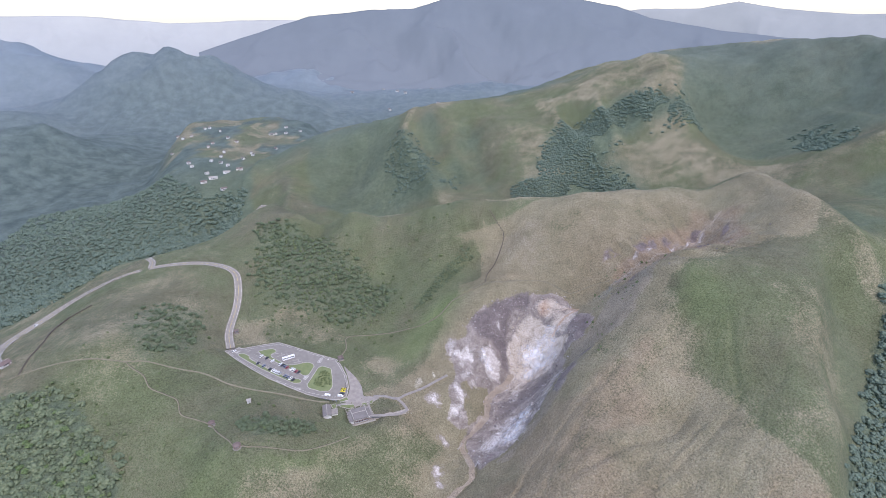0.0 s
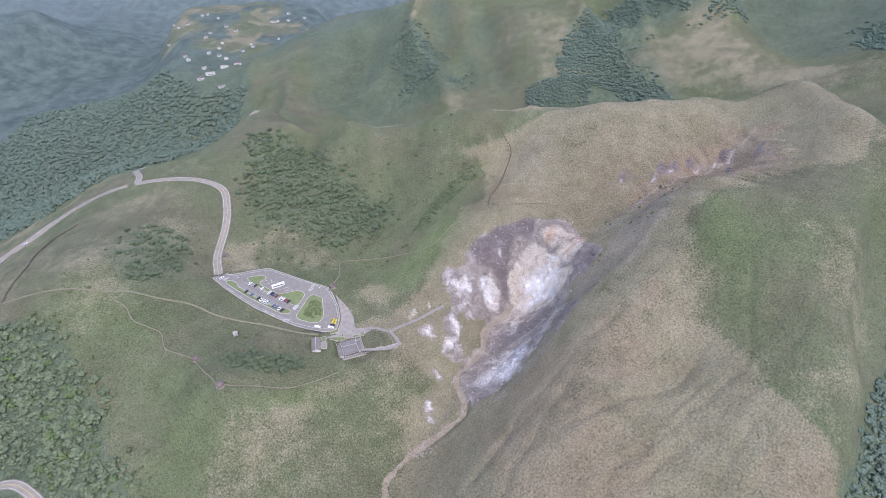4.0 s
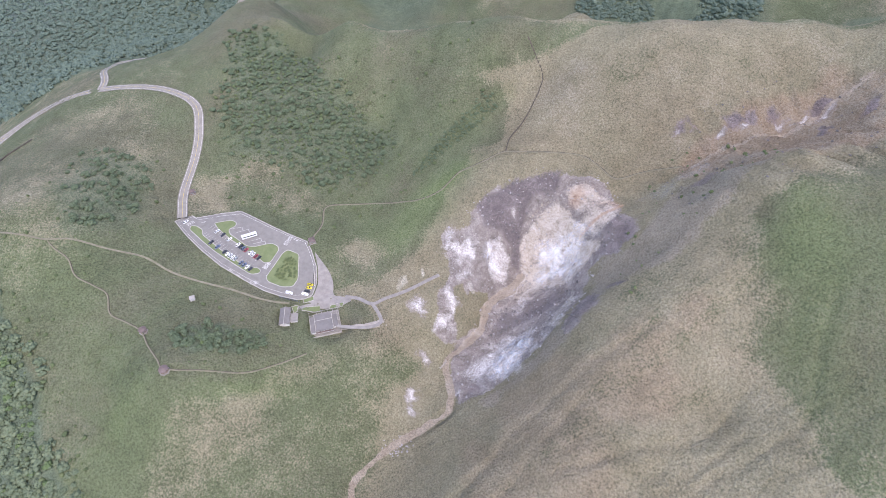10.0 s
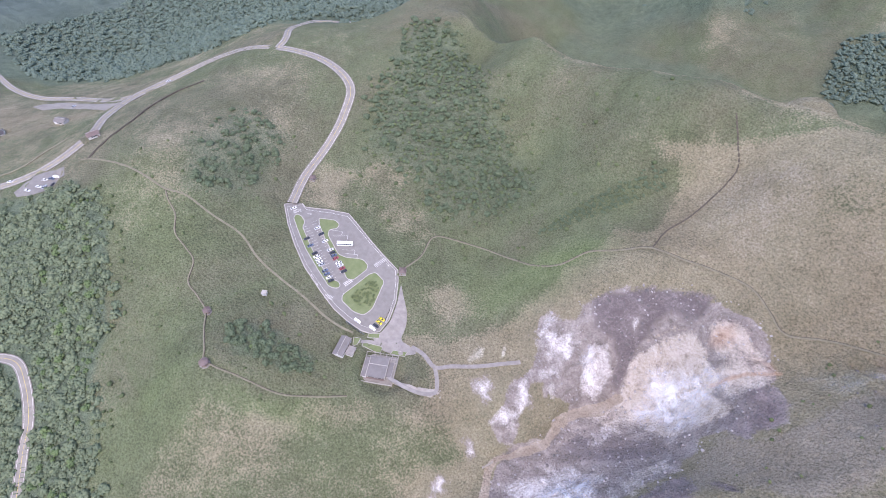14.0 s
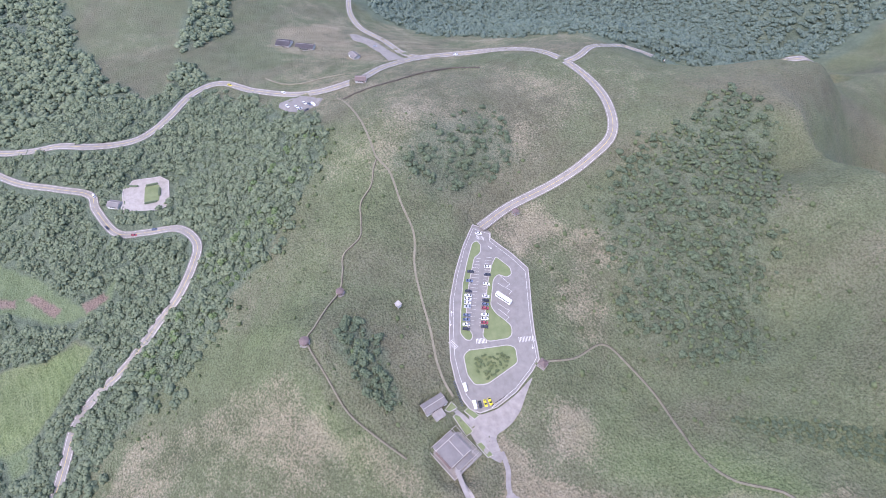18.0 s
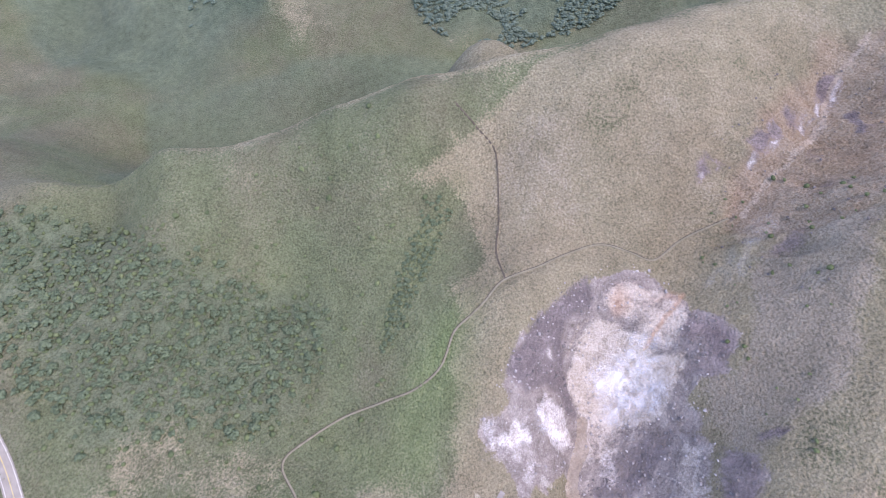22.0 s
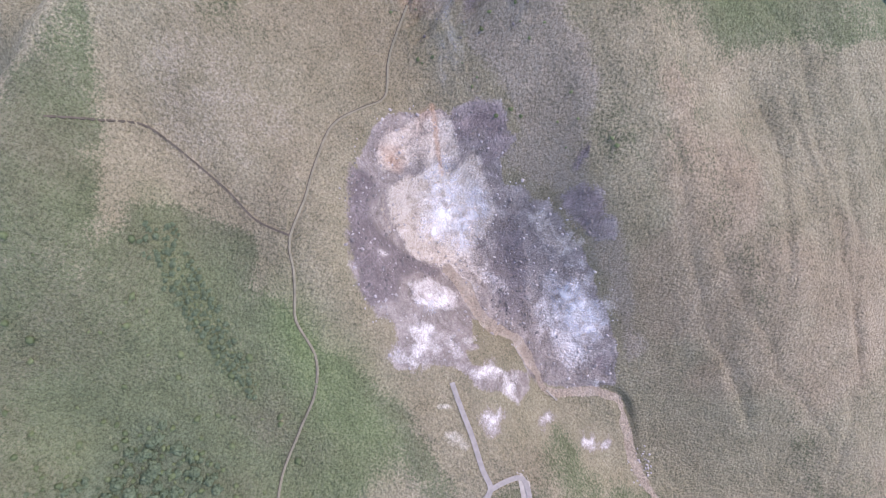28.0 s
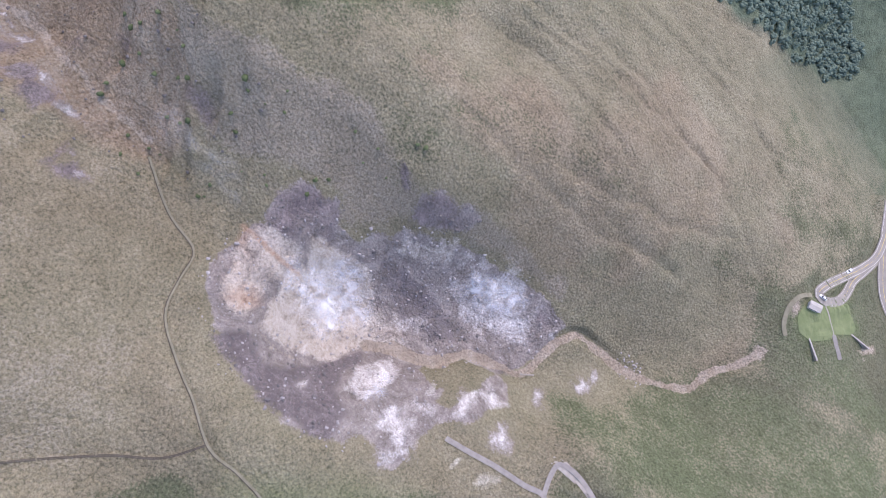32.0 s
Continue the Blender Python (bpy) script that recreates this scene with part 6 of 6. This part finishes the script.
def grown(name, spots, sizes, shapes, mat, label, category, sunk=0.15):
    """One mesh of many plants: spots (x, y), sizes in metres."""
    spots, sizes = np.asarray(spots, float), np.asarray(sizes, float)
    z = grounds_at(spots[:, 0], spots[:, 1])
    verts, faces, base = [], [], 0
    for k in range(len(spots)):
        co, fa = shapes[k % len(shapes)]
        a = k * 2.4
        c, s = math.cos(a), math.sin(a)
        g = np.stack([co[:, 0] * c - co[:, 1] * s, co[:, 0] * s + co[:, 1] * c, co[:, 2] * (0.8 + 0.5 * ((k * 0.37) % 1))], -1) * sizes[k]
        g += (spots[k, 0], spots[k, 1], z[k] - sunk * sizes[k])
        verts.append(g)
        faces.append(fa + base)
        base += len(co)
    v, f = np.concatenate(verts), np.concatenate(faces).astype(np.int32)
    me = bpy.data.meshes.new(name)
    me.vertices.add(len(v))
    me.vertices.foreach_set("co", v.astype(np.float32).ravel())
    me.loops.add(f.size)
    me.loops.foreach_set("vertex_index", f.ravel())
    me.polygons.add(len(f))
    me.polygons.foreach_set("loop_start", np.arange(0, f.size, 3, dtype=np.int32))
    me.update(calc_edges=True)
    me.materials.append(mat)
    return tagged(new(name, me), label, category, kind="stuff")


def scatter(outline, gap, seed, keep=1.0, rough=6.0, clear=7.0, limit=None, fade=3.0):
    """Plan places at about that gap inside an outline, clear of the roads."""
    o = np.array(outline, float)
    x0, y0, x1, y1 = *o.min(0), *o.max(0)
    if limit:
        x0, y0, x1, y1 = max(x0, limit[0]), max(y0, limit[1]), min(x1, limit[2]), min(y1, limit[3])
    r = np.random.default_rng(seed)
    gx, gy = np.meshgrid(np.arange(x0, x1, gap), np.arange(y0, y1, gap))
    p = np.stack([gx.ravel(), gy.ravel()], -1) + r.uniform(-0.5, 0.5, (gx.size, 2)) * gap
    p = p[r.random(len(p)) < keep * inside(p[:, 0], p[:, 1], outline, fade, rough, seed)]
    ok = np.ones(len(p), bool)
    for name, line in LINES.items():
        near = (p[:, 0] > line[:, 0].min() - 12) & (p[:, 0] < line[:, 0].max() + 12) & (p[:, 1] > line[:, 1].min() - 12) & (p[:, 1] < line[:, 1].max() + 12)
        if near.any():
            d, _ = near_line(p[near, 0], p[near, 1], line)
            ok[near] &= d > (clear if name in ROADS else 2.5)
    for cx, cy, rad, _ in LEVELS:
        ok &= np.hypot(p[:, 0] - cx, p[:, 1] - cy) > rad + 2
    for field in (FIELDS_LIME, LAWN, *FIELDS_SOIL, *FIELDS_GREEN):
        ok &= inside(p[:, 0], p[:, 1], field, 10) < 0.12
    ok &= inside(p[:, 0], p[:, 1], GRASS_HILL, 2, 8, 18) < 0.5
    ok &= inside(p[:, 0], p[:, 1], [(q * 1.1, w * 1.1) for q, w in LOT_EDGE], 1) < 0.5
    return p[ok]


CROWNS = [leafy(18, k, 0.85 + 0.05 * (k % 5)) for k in range(12)]
SIMPLE = [leafy(12, 20 + k) for k in range(12)]
FAR_CROWNS = [leafy(7, 80 + k, 0.9) for k in range(8)]
BUSHES = [lump(1, 40 + k, 1, 0.7, 0.7) for k in range(6)]
p = scatter(FOREST_WEST, 4.3, 1, 0.92, 12, 3.4, (-330, -370, 50, -45), 26)
near_valley, _ = near_line(p[:, 0], p[:, 1], LINES["valley_road"])
near_summit, _ = near_line(p[:, 0], p[:, 1], LINES["summit_road"])
p = p[((near_valley > 6.2) | (p[:, 0] > -94)) & (near_summit > 6.2)]
grown("woodland", p, 1.5 + 2.6 * rng.random(len(p)) ** 1.6, CROWNS, MAT_LEAF, "dense dark green woodland on the western slope", "woodland", 0.56)
p2 = scatter(FOREST_WEST, 8, 2, 0.9, 8, 9.0, (-620, -640, 100, -90))
p2 = p2[(p2[:, 0] < -330) | (p2[:, 1] < -370)]
grown("woodland", p2, 2.8 + 2.6 * rng.random(len(p2)), FAR_CROWNS, MAT_LEAF, "dark green woodland beyond the valley road", "woodland", 0.42)
p = scatter(FOREST_EAST, 4.6, 3, 0.95, 8, 7.0, (230, -420, 620, 40), 10)
grown("woodland", p, 1.9 + 1.7 * rng.random(len(p)), SIMPLE, MAT_LEAF_HAZED, "dense dark green woodland below the eastern crest", "woodland", 0.56)
small_ones = scatter(FOREST_NORTH, 4.5, 64, 0.8, 16, fade=40)
grown("thicket_shrubs", small_ones, 0.7 + 1.0 * rng.random(len(small_ones)), BUSHES, MAT_SHRUB, "low shrubs between the trees of the hollow", "shrub")
p = scatter(FOREST_NORTH, 4.0, 4, 0.7, 16, fade=34)
grown("thicket", p, 0.9 + 2.0 * rng.random(len(p)) ** 1.4, CROWNS, MAT_THICKET, "broken dark green thicket on the northern hollow", "thicket", 0.22)
p = scatter(FOREST_KNOLL, 4.2, 5, 0.66, 9, fade=18)
grown("thicket", p, 0.9 + 1.8 * rng.random(len(p)) ** 1.4, CROWNS, MAT_THICKET, "dark green thicket on the round knoll", "thicket", 0.22)
p = scatter(GROVE, 3.4, 6, 0.85, 3)
grown("grove", p, 0.9 + 1.7 * rng.random(len(p)), CROWNS, MAT_THICKET, "dark green grove below the ridge trail", "grove")
p = scatter([(-2, -96), (0, -90), (10, -88), (14, -92), (6, -98)], 3, 16, 0.5, 1)
grown("tree_ferns", p, 1.2 + 0.7 * rng.random(len(p)), BUSHES, MAT_BRIGHT, "fresh green tree ferns in the grove", "tree fern")
for k, h in enumerate(HILL_WOODS):
    p = scatter(h, 3.7, 30 + k, 0.95 if k < 3 else 0.4, 45, fade=50)
    p = p[fbm(p[:, 0], p[:, 1], 46, 3, 34) > -0.22]
    grown("hill_wood", p, 1.7 + 1.4 * rng.random(len(p)), FAR_CROWNS, MAT_LEAF_HAZED, "dark green wood on the great hill", "wood", 0.55)
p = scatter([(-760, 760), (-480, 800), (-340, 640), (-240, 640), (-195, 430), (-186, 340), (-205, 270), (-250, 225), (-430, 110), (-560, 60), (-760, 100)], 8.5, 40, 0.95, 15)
grown("valley_forest", p, 2.8 + 2.0 * rng.random(len(p)), FAR_CROWNS, MAT_LEAF_HAZED, "dark blue-green forest filling the valley", "forest", 0.42)
p = scatter([(160, 136), (172, 140), (178, 128), (150, 104), (124, 82), (112, 78), (120, 96), (138, 116)], 2.2, 41, 0.75, 4)
grown("gully_shrubs", p, 0.6 + 0.8 * rng.random(len(p)), CROWNS, MAT_THICKET, "dark green shrubs along a shallow gully", "shrub")
fresh = scatter([(-30, -230), (-60, -180), (-95, -140), (-120, -112), (-170, -72), (-200, -78), (-180, -110), (-130, -150), (-90, -200), (-55, -245)], 6, 62, 0.4, 6)
grown("fresh_trees", fresh, 1.2 + 1.6 * rng.random(len(fresh)), CROWNS, MAT_BRIGHT, "fresh green young trees at the woodland edge", "woodland")
band = scatter([(0, -225), (-20, -190), (-45, -165), (-80, -115), (-100, -90), (-140, -65), (-180, -55), (-200, -80), (-140, -110), (-95, -150), (-60, -200), (-20, -250)], 5, 63, 0.35, 8, fade=16)
grown("edge_shrubs", band, 0.8 + 1.3 * rng.random(len(band)) ** 2, BUSHES, MAT_SHRUB, "scattered shrubs where the woodland thins out", "shrub")
GREEN_SLOPE = [(-60, 200), (150, 195), (165, 130), (120, 60), (60, 20), (-45, 40), (-80, 110)]
p = scatter(GREEN_SLOPE, 9, 42, 0.5, 5)
grown("slope_shrubs", p, 0.7 + 1.3 * rng.random(len(p)) ** 2, BUSHES, MAT_SHRUB, "scattered dark shrubs on the green slope", "shrub")
p = scatter([(-150, 60), (-60, 60), (-60, -30), (40, -60), (60, -100), (-10, -135), (-110, -115), (-170, -60)], 8, 43, 0.3, 5)
grown("slope_shrubs", p, 0.6 + 1.0 * rng.random(len(p)) ** 2, BUSHES, MAT_SHRUB, "scattered low shrubs on the western slope", "shrub")
p = scatter([(262, -60), (320, 10), (350, 20), (360, 60), (300, 70), (275, 20), (258, -30)], 7, 44, 0.4, 4)
grown("heath_shrubs", p, 0.6 + 0.9 * rng.random(len(p)), BUSHES, MAT_SHRUB, "dark low shrubs on the heath above the crater", "shrub")
isl = [(x, y) for x, y in ((26 + 2.1 * i + rng.uniform(-0.9, 0.9), -31 + 2.2 * j + rng.uniform(-0.9, 0.9)) for i in range(9) for j in range(10)) if inside(np.array([x]), np.array([y]), [(26, -31), (31, -11), (37, -11), (39, -14), (43, -25), (41, -30), (34, -33)], 0.2)[0] > 0.5]
bush = None
for k, (x, y) in enumerate(isl):
    co, fa = BUSHES[k % 3]
    if k < 3:
        me = bpy.data.meshes.new("shrub")
        me.from_pydata(co * (0.95, 0.85, 1.1)[k], [], fa.tolist())
        me.materials.append(MAT_SHRUB)
        bush = tagged(new("shrub", me), "clipped dark green shrub on the grass island", "shrub", "shrubs on the island")
        FIRST["bush%d" % k] = bush
        bush.matrix_world = pose(x, y, on_lot(x, y) - 0.05, 0, 0, k * 70)
    else:
        copy_thing(FIRST["bush%d" % (k % 3)], pose(x, y, on_lot(x, y) - 0.05, 0, 0, k * 47))
STONES = [lump(1, 60 + k, 1, 0.9, 0.6) for k in range(6)]
p = scatter(CRATER_EDGE, 2.8, 50, 0.6, 3)
grown("boulders", p, 0.2 + 0.75 * rng.random(len(p)) ** 3, STONES, MAT_STONE, "grey and white boulders strewn over the crater floor", "boulder")
p = scatter([(140, -116), (128, -114), (120, -126), (130, -132), (142, -124)], 1.8, 51, 0.7, 1)
grown("rubble", p, 0.25 + 0.5 * rng.random(len(p)), STONES, MAT_STONE, "pale ochre rubble where the stream spreads", "rubble")
for k, zone_edge in enumerate((RUBBLE_BAND, MID_DUSK, WEST_DUSK, HEATH_MAUVE, WALL_SCRUB)):
    p = scatter(zone_edge, 2.0, 53 + k, 0.6, 4)
    grown("scree", p, 0.25 + 0.8 * rng.random(len(p)) ** 3, STONES, MAT_STONE_DARK, "dark broken rock on the crater wall", "scree")
p = scatter(FUMAROLE_GULLY, 5, 52, 0.35, 6)
grown("boulders", p, 0.2 + 0.8 * rng.random(len(p)) ** 3, STONES, MAT_STONE_DARK, "dark boulders in the upper fumarole gully", "boulder")


# ---- far ranges, paled by air haze painted as tone and glow ----
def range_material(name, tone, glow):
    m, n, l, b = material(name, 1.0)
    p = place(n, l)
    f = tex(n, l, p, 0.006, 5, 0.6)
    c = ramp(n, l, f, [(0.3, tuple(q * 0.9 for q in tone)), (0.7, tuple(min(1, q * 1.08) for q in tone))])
    # the foot of a range takes more painted haze, as in thicker air than its crest
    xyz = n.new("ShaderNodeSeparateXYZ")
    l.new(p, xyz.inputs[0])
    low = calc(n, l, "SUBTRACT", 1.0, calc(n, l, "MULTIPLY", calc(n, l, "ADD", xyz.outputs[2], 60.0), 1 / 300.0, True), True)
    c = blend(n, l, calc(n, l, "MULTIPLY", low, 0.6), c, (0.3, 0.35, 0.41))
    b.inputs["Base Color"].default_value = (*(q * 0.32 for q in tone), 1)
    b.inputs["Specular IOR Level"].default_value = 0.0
    # emission stands in for the lit air before the range
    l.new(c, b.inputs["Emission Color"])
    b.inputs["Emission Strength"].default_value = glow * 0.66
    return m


def mountains(name, crest, depth, mat, label, seed, ragged):
    """A far range with spurs and ravines on its front, along a crest of (heading, distance, height)."""
    ox, oy = 130.0, -430.0
    h = np.array(crest, float)
    bearings = np.arange(h[0, 0], h[-1, 0] + 0.01, 0.2)
    steps = np.linspace(-1.0, 0.25, 42)
    a, k = np.meshgrid(bearings, steps, indexing="ij")
    d0 = np.interp(a, h[:, 0], h[:, 1])
    top = np.interp(a, h[:, 0], h[:, 2]) + ragged * fbm(a * 60, a * 0 + seed * 50, 420, 5, seed)
    dist = d0 + k * depth
    x, y = ox + np.sin(np.radians(a)) * dist, oy + np.cos(np.radians(a)) * dist
    fall = np.where(k < 0, np.abs(k) ** 0.85, k * 1.6)
    z = top - fall * (top + 175)
    ravine = np.abs(fbm(x + 120 * fbm(x, y, 700, 2, seed + 7), y, 620, 5, seed + 3, 0.5))
    z = z + 0.55 * (top + 175) * (0.2 - ravine) * np.clip(4 * fall * (1.05 - fall), 0, 1)
    nb, ns = a.shape
    me = bpy.data.meshes.new(name)
    idx = np.arange(nb * ns).reshape(nb, ns)
    faces = np.stack([idx[:-1, :-1], idx[:-1, 1:], idx[1:, 1:], idx[1:, :-1]], -1).reshape(-1, 4)
    me.from_pydata(np.stack([x, y, z], -1).reshape(-1, 3).tolist(), [], faces.tolist())
    me.materials.append(mat)
    for f in me.polygons:
        f.use_smooth = True
    return tagged(new(name, me), label, "mountain range", kind="structure")


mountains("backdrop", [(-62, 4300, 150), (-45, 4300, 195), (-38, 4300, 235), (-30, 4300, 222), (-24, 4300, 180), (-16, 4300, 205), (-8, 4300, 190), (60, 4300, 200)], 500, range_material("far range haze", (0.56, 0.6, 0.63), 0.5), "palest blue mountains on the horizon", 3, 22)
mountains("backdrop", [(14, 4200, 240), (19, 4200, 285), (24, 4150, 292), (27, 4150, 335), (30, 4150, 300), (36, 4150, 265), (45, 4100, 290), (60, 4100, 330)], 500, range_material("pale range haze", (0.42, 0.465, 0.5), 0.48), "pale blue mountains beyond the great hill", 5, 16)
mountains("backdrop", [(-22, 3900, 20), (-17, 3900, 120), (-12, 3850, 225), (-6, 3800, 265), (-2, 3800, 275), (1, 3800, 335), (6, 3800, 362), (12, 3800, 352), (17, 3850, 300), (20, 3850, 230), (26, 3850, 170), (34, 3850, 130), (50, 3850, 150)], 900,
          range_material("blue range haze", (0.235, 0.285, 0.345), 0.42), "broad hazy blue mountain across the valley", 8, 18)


# ---- steam over the vents ----
def steam_material():
    m, n, l, b = material("steam", 1.0)
    p = place(n, l)
    thick = n.new("ShaderNodeAttribute")
    thick.attribute_name = "thickness"
    f = calc(n, l, "MULTIPLY", thick.outputs["Fac"], calc(n, l, "MULTIPLY", calc(n, l, "SUBTRACT", tex(n, l, p, 0.11, 5, 0.62, 0.8), 0.38, True), 4.0, True), True)
    n.remove(b)
    clear, body, mix = n.new("ShaderNodeBsdfTransparent"), n.new("ShaderNodeBsdfDiffuse"), n.new("ShaderNodeMixShader")
    body.inputs[0].default_value = (0.88, 0.88, 0.9, 1)
    l.new(f, mix.inputs[0])
    l.new(clear.outputs[0], mix.inputs[1])
    l.new(body.outputs[0], mix.inputs[2])
    l.new(mix.outputs[0], n["Material Output"].inputs[0])
    return m


MAT_STEAM = steam_material()
PLUMES = [(232, 14, 0.5, [(0, 0, 19, 15, 5), (-6, -9, 12, 10, 4), (10, 8, 12, 11, 5), (6, -12, 11, 8, 4), (-10, 8, 11, 10, 3), (0, 4, 9, 8, 7)], "white steam rising from the crater pit"), (201, -66, 0.45, [(0, 0, 13, 12, 4), (6, 9, 11, 10, 4), (-8, -9, 10, 10, 3)], "thin white steam over the lower vents"),
          (288, 30, 0.1, [(0, 0, 14, 9, 5), (12, 6, 14, 8, 6), (26, 12, 13, 9, 6)], "faint steam drifting up the hollow above the crater"), (180, 12, 0.35, [(0, 0, 7, 7, 3), (6, -6, 6, 5, 3)], "thin white steam over the western vents")]
for x, y, dense, puffs, label in PLUMES:
    verts, faces, veils = [], [], []
    z0 = ground_at(x, y)
    for k, (dx, dy, rx, ry, high) in enumerate(puffs):
        base, rings, spokes = len(verts), 9, 28
        for i in range(rings + 1):
            r = i / rings
            for j in range(spokes):
                a = 2 * math.pi * j / spokes
                wob = 1 + 0.3 * noise.noise(Vector((math.cos(a) * 1.3 + k * 5.1, math.sin(a) * 1.3, x)))
                px, py = dx + rx * r * wob * math.cos(a), dy + ry * r * wob * math.sin(a)
                lift = 0.6 + high * (1 - r * r) * (1 + 0.4 * noise.noise(Vector((px * 0.2, py * 0.2, k))))
                verts.append((px, py, ground_at(x + px, y + py) - z0 + lift))
                veils.append(dense * (1 - r * r) ** 1.4)
        for i in range(rings):
            for j in range(spokes):
                q = base + i * spokes
                faces.append((q + j, q + (j + 1) % spokes, q + spokes + (j + 1) % spokes, q + spokes + j))
    me = bpy.data.meshes.new("steam_plume")
    me.from_pydata(verts, [], faces)
    me.attributes.new("thickness", "FLOAT", "POINT").data.foreach_set("value", veils)
    me.materials.append(MAT_STEAM)
    for f in me.polygons:
        f.use_smooth = True
    plume = new("steam_plume", me)
    plume.matrix_world = pose(x, y, z0)
    plume.visible_shadow = False
    tagged(plume, label, "steam", kind="stuff")
